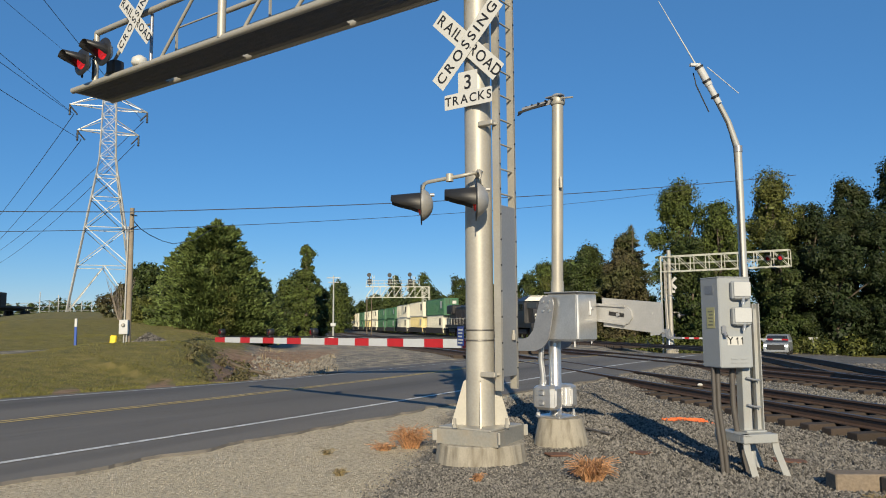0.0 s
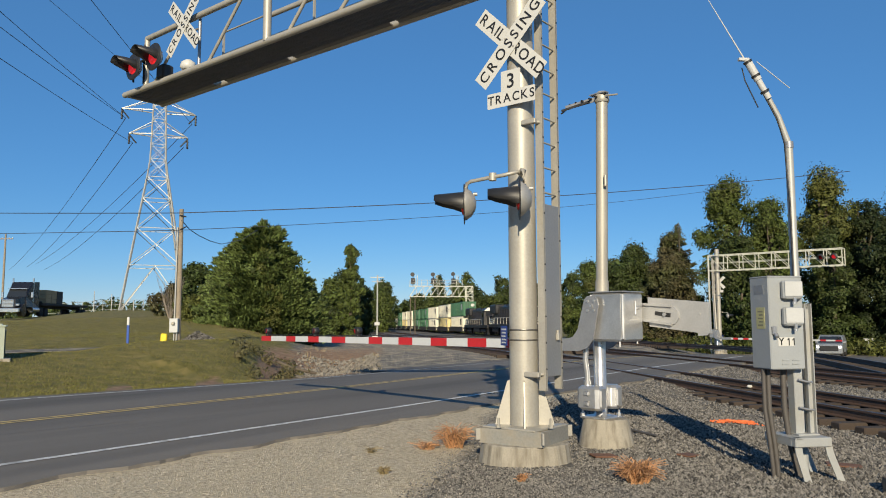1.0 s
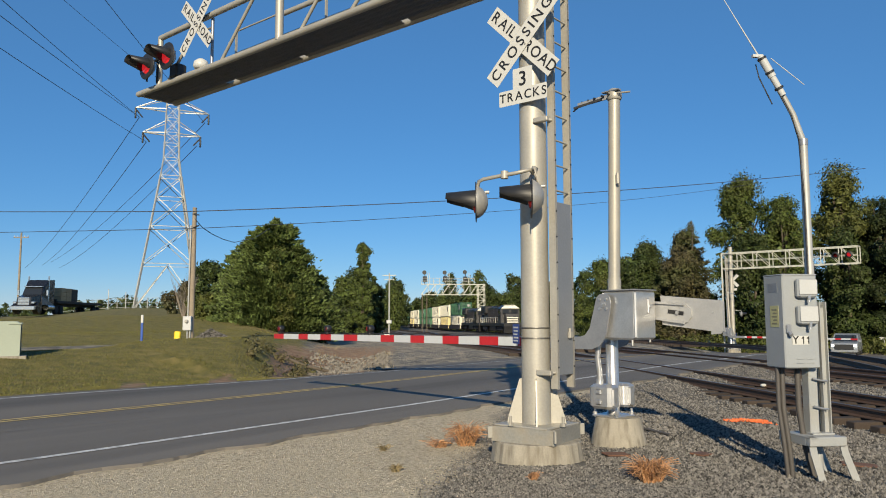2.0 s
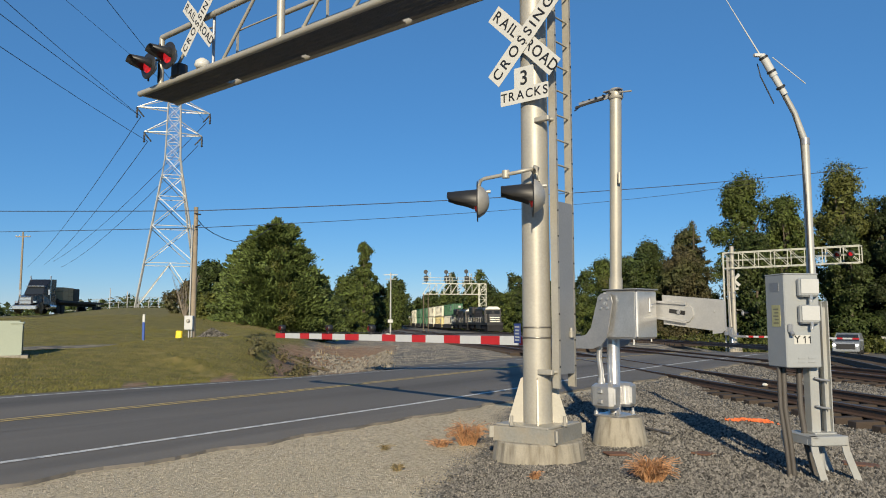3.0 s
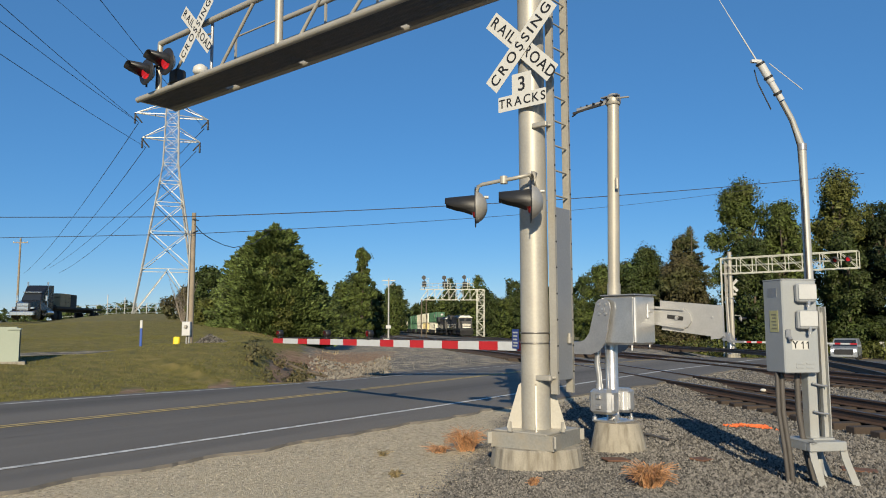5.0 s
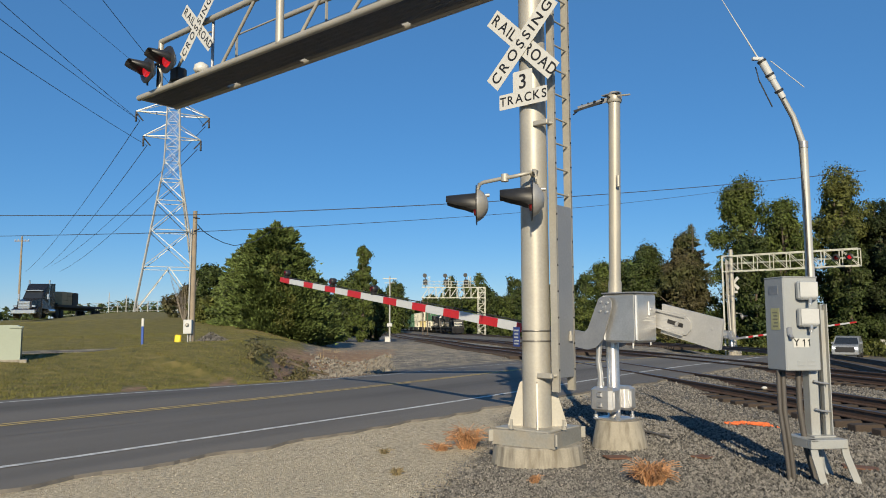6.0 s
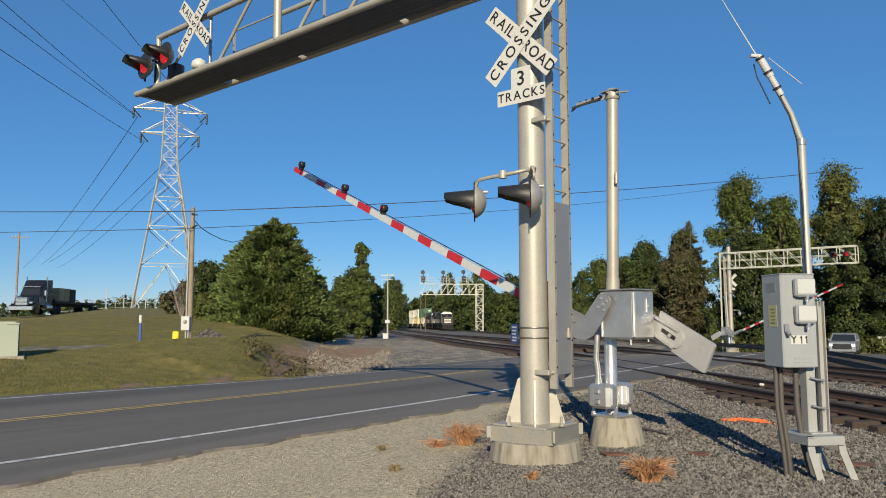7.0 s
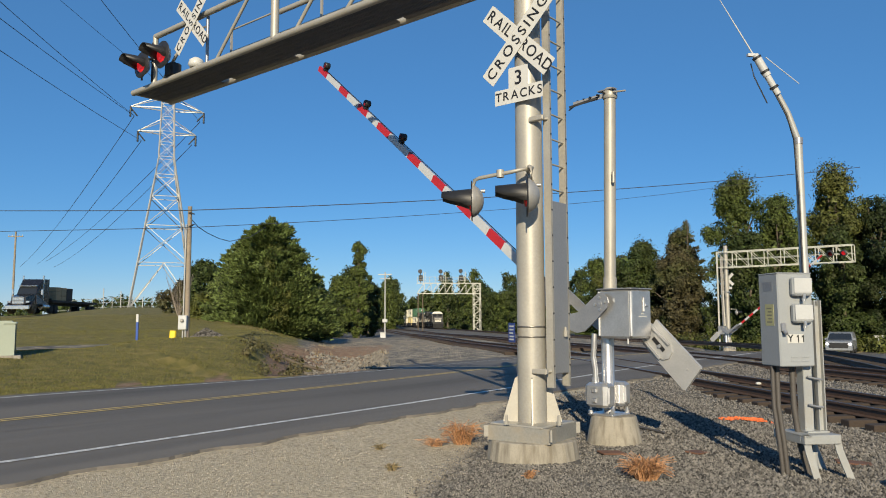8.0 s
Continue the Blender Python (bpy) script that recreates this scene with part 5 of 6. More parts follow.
def build_train():
    cars = [(locomotive("locomotive", "black diesel locomotive with white cab roof and nose stripes"), 0.0),
            (locomotive("locomotive", "black diesel locomotive coupled behind the leading one", False), 22.6)]
    gg, ww, yy = (M_CGREEN, "green corrugated shipping container"), (M_CWHITE, "cream white shipping container"), (M_CYEL, "pale yellow shipping container")
    no = (None, "")
    order = [(ww, gg), (yy, ww), (ww, ww), (gg, gg), (gg, gg), (ww, ww), (yy, ww), (gg, gg), (ww, ww), (ww, yy), (ww, ww), (gg, ww), (ww, ww), (no, no), (ww, ww), (ww, gg), (ww, ww)]
    off = 45.4
    for i, (lo, up) in enumerate(order):
        cars.append((container_car(i, lo, up), off))
        off += 19.4
    return cars
# ---------------------------------------------------------------- power tower, poles, wires
def build_tower():
    th = thing("transmission_tower", pose(-37.0, 100, 3.0, 0, 0, 22), "tall galvanised steel lattice transmission tower on a grassy rise", "pylon")
    H = 30.0

    def half(z):
        return 4.1 + (1.0 - 4.1) * min(z / 20.0, 1) if z < 20 else 1.0 + (0.75 - 1.0) * (z - 20) / 10
    lv = [0, 6.0, 11.0, 15.0, 18.0, 20.5, 22.5, 24.0, 26.0, 27.8, 30.0]
    cs = ((-1, -1), (1, -1), (1, 1), (-1, 1))
    for sx, sy in cs:
        mb = MB()
        for a, b in zip(lv, lv[1:]):
            mb.beam((sx * half(a), sy * half(a), a), (sx * half(b), sy * half(b), b), 0.18 if a < 18 else 0.13, 0.18 if a < 18 else 0.13)
        part("leg", mb, M_TOWER, th)
    for k, (a, b) in enumerate(zip(lv, lv[1:])):
        for i in range(4):
            (ax, ay), (bx, by) = cs[i], cs[(i + 1) % 4]
            w = 0.09 if k < 4 else 0.065
            ha, hb = half(a), half(b)
            if k == 0:
                mid = ((ax + bx) / 2 * hb, (ay + by) / 2 * hb, b)
                mb = MB().beam((ax * ha, ay * ha, a), mid, w, w).beam((bx * ha, by * ha, a), mid, w, w)
            else:
                mb = MB().beam((ax * ha, ay * ha, a), (bx * hb, by * hb, b), w, w).beam((bx * ha, by * ha, a), (ax * hb, ay * hb, b), w, w)
            part("brace", mb, M_TOWER, th)
            part("girt", MB().beam((ax * hb, ay * hb, b), (bx * hb, by * hb, b), w, w), M_TOWER, th)
    for z, reach in ((27.2, 4.7), (23.9, 3.7)):
        for s in (-1, 1):
            h = half(z)
            tip = (s * reach, 0, z)
            mb = MB()
            for sy in (-1, 1):
                mb.beam((s * h, sy * h, z), tip, 0.12, 0.12).beam((s * h, sy * h, z + 1.6), tip, 0.09, 0.09)
            for q in (0.35, 0.7):
                mb.beam((s * (h + (reach - h) * q), -h * (1 - q), z), (s * (h + (reach - h) * q), h * (1 - q), z), 0.07, 0.07)
            part("crossarm", mb, M_TOWER, th)
            part("insulator", MB().lathe([(0.06, -1.5), (0.16, -1.4), (0.09, -1.2), (0.16, -1.0), (0.09, -0.8), (0.16, -0.6), (0.09, -0.4), (0.14, -0.1), (0.05, 0)], 8, 0, Matrix.Translation(tip)).bar((s * reach, 0, z - 0.2), (s * (reach - 0.9), 0, z - 1.3), 0.10, n=6), M_BLACK, th)
    for sx, sy in cs:
        part("foot", MB().lathe([(0.45, -0.8), (0.4, 0.15)], 10, 0, pose(sx * 4.1, sy * 4.1, 0)), M_CONC, th)


def wire(name, pts, r, sag=0.0, material=None):
    a, b = Vector(pts[0]), Vector(pts[-1])
    if len(pts) == 2:
        n = 16
        pts = [a.lerp(b, i / n) - Vector((0, 0, sag * 4 * (i / n) * (1 - i / n))) for i in range(n + 1)]
    ob = part(name, MB().pipe(pts, r, 5), material or M_WIRE)
    return tagged(ob, "thin dark overhead wire against the sky", "wire", "overhead wires")


def build_wires():
    upper_left, lower_left, upper_right, lower_right, peak = (-40.9, 98.4, 28.9), (-40.0, 98.8, 25.6), (-33.1, 101.6, 28.9), (-34.0, 101.2, 25.6), (-37, 100, 33)
    for a, b, r in ((upper_left, (-33.9, 55, 26.4), 0.03), (upper_left, (-33.8, 55, 25.0), 0.03), (lower_left, (-33.6, 55, 22.4), 0.03),
                    (upper_right, (-27.0, 55, 27.7), 0.03), (peak, (-30.7, 55, 27.7), 0.02)):
        wire("power_line", (a, Vector(a).lerp(Vector(b), 1.35)), r, 0.25)
    for a, b in ((upper_left, (-146, 260, 20)), (lower_left, (-140, 260, 21)), (lower_right, (-134, 260, 20)), (upper_right, (-137, 260, 22))):
        wire("power_line", (a, b), 0.045, 2.0)
    wire("telephone_wire", ((-10.9, 32, 6.30), (27, 47, 11.2)), 0.020, 0.35)
    wire("telephone_wire", ((-60, 62, 11.0), (-10.9, 32, 6.30)), 0.020, 0.10)
    wire("telephone_wire", ((-60, 64, 9.1), (-10.9, 32, 5.55)), 0.016, 0.10)
    wire("telephone_wire", ((-10.9, 32, 5.55), (30, 70, 14.5)), 0.014, 0.5)
    wire("service_drop", ((-10.8, 32.2, 6.0), (-11.2, 34.5, 5.9), (-11.54, 37, 5.9), (-11.85, 40, 5.95), (-12.1, 43, 6.1), (-12.2, 48, 6.9), (-12.6, 54, 8.3)), 0.020)


def utility_pole(x, y, z, h, r, label, arm=True, box=False):
    th = thing("utility_pole", pose(x, y, z), label, "utility pole")
    part("pole", MB().lathe([(r, -0.5), (r * 0.92, h * 0.5), (r * 0.75, h)], 12), M_POLE, th)
    if arm:
        part("crossarm", MB().box((-1.1, -0.06, h - 0.75), (1.1, 0.06, h - 0.62), 0, 0.01), M_POLE, th)
        for px in (-1.0, -0.5, 0.5, 1.0):
            part("insulator", MB().lathe([(0.03, 0), (0.06, 0.05), (0.04, 0.1), (0.06, 0.15), (0.02, 0.2)], 8, 0, pose(px, 0, h - 0.62)), M_LID, th)
    else:
        part("wire_hook", MB().bar((0, -0.1, h - 0.3), (0.25, -0.15, h - 0.35), 0.03, n=6).bar((0, -0.1, h - 0.9), (0.25, -0.15, h - 0.8), 0.03, n=6), M_BLACK, th)
    if box:
        part("riser_pipe", MB().bar((-0.12, -0.12, 1.0), (-0.10, -0.12, h - 0.8), 0.035, n=8).bar((-0.12, -0.14, -0.1), (-0.12, -0.14, 0.6), 0.035, n=8).bar((0.0, -0.16, -0.1), (0.0, -0.16, 0.6), 0.035, n=8), M_LIDP, th)
        mbx = part("meter_box", MB().box((-0.28, -0.30, 0.52), (0.08, -0.10, 1.12), 0, 0.02), M_LID, th, "light grey electric meter box")
        part("meter", MB().lathe([(0.08, 0), (0.075, 0.06), (0.04, 0.09)], 14, 0, pose(-0.10, -0.30, 0.90, 90)), M_GALV, mbx)


def build_left_bank():
    utility_pole(-10.85, 32.3, ground_z(-10.85, 32.3), 5.85, 0.12, "weathered wooden pole with a grey meter box", False, True)
    utility_pole(-62.0, 109, 3.0, 11.5, 0.16, "distant wooden utility pole with crossarm")
    x, y = -11.35, 32.0
    th = thing("yellow_marker", pose(x, y, ground_z(x, y), 0, 4, 10), "leaning yellow plastic cable marker in grass", "marker post")
    part("cover", MB().box((-0.13, -0.10, -0.05), (0.13, 0.10, 0.50), 0, 0.04), M_YELLOW, th)
    x, y = -12.85, 32.0
    th = thing("blue_marker_post", pose(x, y, ground_z(x, y)), "slim blue marker post with white cap in grass", "marker post")
    part("post", MB().box((-0.05, -0.03, -0.1), (0.05, 0.03, 0.90), 0, 0.01), M_BLUEP, th)
    part("cap", MB().box((-0.052, -0.032, 0.90), (0.052, 0.032, 1.24), 0, 0.012), M_SIGN, th)
    x, y = -13.2, 22.2
    th = thing("utility_cabinet", pose(x, y, ground_z(x, y) - 0.03, 0, 0, 28), "pale green metal utility cabinet on the grass bank", "utility cabinet")
    part("body", MB().prism([(-0.75, 0), (0.62, 0), (0.62, 0.92), (0.52, 1.04), (-0.75, 1.04)], 0.9, 0, pose(0, -0.45, 0)), M_CABG, th)
    part("hood", MB().box((0.30, -0.48, 0.94), (0.66, 0.48, 1.0), 0, 0.02), M_CABG, th)
    part("door", MB().box((0.605, -0.40, 0.08), (0.64, 0.40, 0.88), 0, 0.015), M_CABG2, th)
    part("pad", MB().box((-0.9, -0.6, -0.2), (0.8, 0.6, 0.03), 0, 0.01), M_CONC, th)
    # far fence and posts along the top
    for i, (x, y, h) in enumerate(((-39.5, 93, 2.0), (-36.4, 92, 1.2), (-26.5, 95, 1.0), (-43, 96, 2.6))):
        th = thing("bank_post", pose(x, y, ground_z(x, y)), "thin pale post on the grassy rise", "post", "posts on the rise")
        part("shaft", MB().lathe([(0.06, -0.3), (0.055, h), (0.02, h + 0.05)], 8), M_LIDP, th)
    th = thing("chain_link_fence", pose(0, 0, 0), "distant grey chain-link fence with posts", "fence")
    for i in range(15):
        x = -66 + i * 3.4
        y = 128.0
        part("fence_post", MB().bar((x, y, ground_z(x, y) - 0.2), (x, y, ground_z(x, y) + 2.3), 0.06, n=6), M_LIDP, th)
        if i:
            for dz in (0.7, 1.5, 2.25):
                part("fence_rail", MB().bar((x - 3.4, y, ground_z(x - 3.4, y) + dz), (x, y, ground_z(x, y) + dz), 0.03, n=5), M_LIDP, th)


def build_truck():
    th = thing("flatbed_truck", pose(-44.0, 78.0, 2.30, 0, 0, 5.5), "dark blue semi truck with flatbed trailer carrying lumber", "truck")
    part("chassis", MB().box((-0.5, 0.6, 0.75), (0.5, 8.0, 1.05), 0, 0.02), M_LOCO2, th)
    part("bonnet", MB().add([(-0.75, 0.5, 1.0), (0.75, 0.5, 1.0), (0.72, 0.55, 1.75), (-0.72, 0.55, 1.75), (-1.0, 2.4, 1.0), (1.0, 2.4, 1.0), (0.95, 2.4, 2.1), (-0.95, 2.4, 2.1)],
                            [(0, 1, 2, 3), (1, 5, 6, 2), (4, 0, 3, 7), (3, 2, 6, 7)]), M_TRUCK, th)
    part("grille", MB().box((-0.58, 0.42, 0.95), (0.58, 0.52, 1.75), 0, 0.03), M_CHROME, th, "bright chrome grille")
    for zz in (1.05, 1.2, 1.35, 1.5, 1.65):
        part("grille_bar", MB().box((-0.54, 0.405, zz - 0.02), (0.54, 0.425, zz + 0.02)), M_LOCO2, th)
    part("sun_visor", MB().box((-0.95, 2.55, 2.92), (0.95, 2.9, 3.0), 0, 0.02), M_CHROME, th)
    part("bumper", MB().box((-1.22, 0.2, 0.42), (1.22, 0.55, 0.85), 0, 0.06), M_CHROME, th, "chrome bumper")
    for sx in (-1, 1):
        part("headlight", MB().box((sx * 0.92 - 0.18, 0.5, 1.1), (sx * 0.92 + 0.18, 0.75, 1.32), 0, 0.04), M_CHROME, th)
        part("mudguard", MB().lathe([(0.62, -0.25), (0.66, -0.2), (0.66, 0.2), (0.62, 0.25)], 16, 0, pose(sx * 1.0, 1.35, 0.62, 0, 90, 0)), M_TRUCK, th)
        part("exhaust_stack", MB().bar((sx * 1.05, 3.9, 1.4), (sx * 1.05, 3.9, 4.15), 0.09, n=10), M_CHROME, th, "chrome exhaust stack")
        part("mirror", MB().box((sx * 1.5 - 0.10, 2.5, 2.0), (sx * 1.5 + 0.10, 2.6, 2.6), 0, 0.03), M_CHROME, th)
        part("fuel_tank", MB().bar((sx * 0.95, 3.6, 0.75), (sx * 0.95, 5.2, 0.75), 0.32, n=14), M_CHROME, th)
    part("cab", MB().add([(-1.1, 2.3, 1.0), (1.1, 2.3, 1.0), (1.15, 5.2, 1.0), (-1.15, 5.2, 1.0), (-1.0, 2.35, 2.05), (1.0, 2.35, 2.05), (0.92, 2.85, 2.95), (-0.92, 2.85, 2.95), (1.1, 3.9, 3.75), (-1.1, 3.9, 3.75), (1.15, 5.2, 3.8), (-1.15, 5.2, 3.8)],
                         [(0, 1, 5, 4), (7, 6, 8, 9), (9, 8, 10, 11), (1, 2, 10, 8, 6, 5), (3, 0, 4, 7, 9, 11), (2, 3, 11, 10), (4, 5, 6, 7)]), M_TRUCK, th)
    part("windscreen", MB().add([(-0.92, 2.36, 2.10), (0.92, 2.36, 2.10), (0.86, 2.80, 2.88), (-0.86, 2.80, 2.88)], [(0, 1, 2, 3)]), M_GLASS, th)
    wheels = [(0.62 + 0.75, 1.0), (6.0, 0.95), (7.3, 0.95), (17.6, 0.95), (18.9, 0.95)]
    for yy, sx0 in wheels:
        for sx in (-sx0, sx0):
            w = part("wheel", MB().lathe([(0.30, -0.2), (0.48, -0.2), (0.52, -0.14), (0.52, 0.14), (0.48, 0.2), (0.30, 0.2)], 20, 0, pose(sx, yy, 0.52, 0, 90, 0)), M_TYRE, th)
            part("rim", MB().lathe([(0.05, -0.12), (0.29, -0.16), (0.29, 0.16), (0.05, 0.12)], 16, 0, pose(sx, yy, 0.52, 0, 90, 0)), M_CHROME, w)
    part("trailer_deck", MB().box((-1.28, 5.9, 1.25), (1.28, 20.0, 1.52), 0, 0.03).box((-0.5, 6.5, 0.95), (0.5, 19.5, 1.25)), M_LOCO2, th)
    part("headboard", MB().box((-1.25, 5.6, 1.5), (1.25, 5.75, 1.7), 0, 0.03), M_LOCO2, th)
    for i in range(3):
        for k in range(2):
            part("lumber_bundle", MB().box((-1.2 + 0.02 * i, 7.0 + 1.5 * k, 1.55 + 0.5 * i), (1.2, 8.4 + 1.5 * k, 2.02 + 0.5 * i), 0, 0.02), M_LUMBER, th, "stack of pale sawn lumber")
    part("dark_bundle", MB().box((-1.15, 10.2, 1.55), (1.15, 11.9, 3.0), 0, 0.05), M_LOCO2, th)


def build_car():
    th = thing("oncoming_car", pose(30.9, 58.0, road_z(64.9) + cross_fall(64.9, 1.4) + 0.03, 0, 0, 0) @ pose(0, 0, 0, 0, 0, -33), "light silver sport utility vehicle with lit headlights on the road", "car")
    # side outline, the front towards -y
    prof = [(0.0, 0.35), (0.02, 0.75), (0.25, 1.02), (1.25, 1.12), (1.95, 1.62), (2.4, 1.72), (4.2, 1.68), (4.65, 1.2), (4.7, 0.4)]
    v = []
    for w, s in ((-1, 0), (1, 0)):
        for y, z in prof:
            k = 0.93 if z < 1.15 else 0.93 - 0.22 * (z - 1.15)
            v.append((w * k, y, z))
    n = len(prof)
    f = [tuple(range(n - 1, -1, -1)), tuple(range(n, 2 * n))] + [(i, i + 1, n + i + 1, n + i) for i in range(n - 1)] + [(n - 1, 0, n, 2 * n - 1)]
    part("body", MB().add(v, f), M_CARS, th)
    part("windscreen", MB().add([(-0.84, 1.22, 1.13), (0.84, 1.22, 1.13), (0.74, 1.90, 1.60), (-0.74, 1.90, 1.60)], [(0, 1, 2, 3)]), M_GLASS, th)
    part("grille", MB().box((-0.66, -0.10, 0.50), (0.66, 0.03, 0.90), 0, 0.02), M_BLACK, th)
    part("bumper", MB().box((-0.92, -0.08, 0.30), (0.92, 0.10, 0.58), 0, 0.06), M_CARS, th)
    for sx in (-1, 1):
        part("headlight", MB().box((sx * 0.74 - 0.14, -0.045, 0.74), (sx * 0.74 + 0.14, 0.03, 0.90), 0, 0.03), M_LAMPON, th, "lit white headlight")
        part("mirror", MB().box((sx * 1.0 - 0.10, 1.45, 1.08), (sx * 1.0 + 0.10, 1.62, 1.24), 0, 0.03), M_CARS, th)
        for yy in (0.95, 3.75):
            part("wheel", MB().lathe([(0.2, -0.11), (0.33, -0.11), (0.36, -0.07), (0.36, 0.07), (0.33, 0.11), (0.2, 0.11)], 18, 0, pose(sx * 0.83, yy, 0.36, 0, 90, 0)), M_TYRE, th)


def build_gantry():
    th = thing("signal_gantry", pose(0.3, 158.0, -1.05, 0, 0, 7) @ Matrix.Diagonal((1.234, 1.234, 1.234, 1)), "white steel lattice signal bridge across the railway tracks", "signal gantry")
    x0, x1, zb, zt = -4.0, 6.9, 6.45, 8.25

    def lattice(ax, bx, z0, z1, n, horizontal=True):
        mb = MB()
        for yy in (-0.55, 0.55):
            if horizontal:
                mb.beam((ax, yy, z0), (bx, yy, z0), 0.10, 0.10).beam((ax, yy, z1), (bx, yy, z1), 0.10, 0.10)
            else:
                mb.beam((ax, yy, z0), (ax, yy, z1), 0.10, 0.10, up=(0, 1, 0)).beam((bx, yy, z0), (bx, yy, z1), 0.10, 0.10, up=(0, 1, 0))
        parts = []
        for i in range(n):
            for yy in (-0.55, 0.55):
                if horizontal:
                    a, b = ax + (bx - ax) * i / n, ax + (bx - ax) * (i + 1) / n
                    m2 = MB().beam((a, yy, z0), (b, yy, z1), 0.055, 0.055).beam((b, yy, z0), (b, yy, z1), 0.05, 0.05, up=(0, 1, 0))
                else:
                    a, b = z0 + (z1 - z0) * i / n, z0 + (z1 - z0) * (i + 1) / n
                    m2 = MB().beam((ax if i % 2 else bx, yy, a), (bx if i % 2 else ax, yy, b), 0.055, 0.055, up=(0, 1, 0)).beam((ax, yy, b), (bx, yy, b), 0.05, 0.05)
                parts.append(m2)
        return mb, parts
    for nm, args in (("truss_chord", (x0, x1, zb, zt, 9, True)), ("leg_chord", (x1 - 1.15, x1, 0, zt, 9, False))):
        c, ps = lattice(*args)
        part(nm, c, M_GWHITE, th)
        for q in ps:
            part("brace", q, M_GWHITE, th)
    part("far_leg", MB().beam((x0 + 0.1, -0.55, 0), (x0 + 0.1, -0.55, zb), 0.16, 0.16, up=(0, 1, 0)).beam((x0 + 1.0, 0.55, 0), (x0 + 1.0, 0.55, zb), 0.16, 0.16, up=(0, 1, 0)), M_BARK, th)
    for z in (8.75, 9.25):
        part("handrail", MB().bar((x0, -0.6, z), (x1 - 1.8, -0.6, z), 0.035, n=6), M_GWHITE, th)
    for i in range(10):
        px = x0 + (x1 - 1.8 - x0) * i / 9
        part("rail_post", MB().bar((px, -0.6, zt), (px, -0.6, 9.25), 0.035, n=6), M_GWHITE, th)
    for px, dz in ((-3.4, 0.0), (0.1, 0.0), (3.6, 0.1)):
        sg = part("signal_head", MB().bar((px, 0, zt), (px, 0, 10.3 + dz), 0.07, n=8).box((px - 0.35, -0.2, 8.6), (px + 0.35, 0.2, 9.6), 0, 0.05), M_BLACK, th, "black railway signal head")
        part("target", MB().lathe([(0.36, 0), (0.36, 0.06)], 20, 0, pose(px - 0.1, -0.15, 10.25 + dz, 90)), M_BLACK, sg)
        part("ladder_frame", MB().beam((px + 0.45, -0.3, 8.3), (px + 0.45, -0.3, 10.2), 0.06, 0.06).beam((px + 0.75, -0.3, 8.3), (px + 0.75, -0.3, 10.2), 0.06, 0.06).beam((px + 0.45, -0.3, 9.8), (px + 0.75, -0.3, 9.8), 0.06, 0.06), M_GWHITE, sg)
    # slim lamp mast with a small hut beside the line
    th = thing("track_lamp_mast", pose(-6.35, 88, -0.5), "slim pale steel mast beside the railway", "mast")
    part("pole", MB().lathe([(0.12, 0), (0.08, 7.6)], 10), M_LIDP, th)
    part("crossarm", MB().box((-0.8, -0.04, 7.3), (0.8, 0.04, 7.4)).box((-0.6, -0.04, 6.8), (0.6, 0.04, 6.88)), M_LIDP, th)
    part("base_box", MB().box((-0.3, -0.3, 1.7), (0.3, 0.3, 2.1), 0, 0.05), M_LID, th)
    th = thing("relay_hut", pose(-6.5, 87, -0.6), "small white relay case beside the railway", "cabinet")
    part("body", MB().box((-0.32, -0.25, 0), (0.32, 0.25, 0.6), 0, 0.04), M_LID, th)
    part("lid", MB().box((-0.36, -0.29, 0.6), (0.36, 0.29, 0.66), 0, 0.02), M_LID, th)


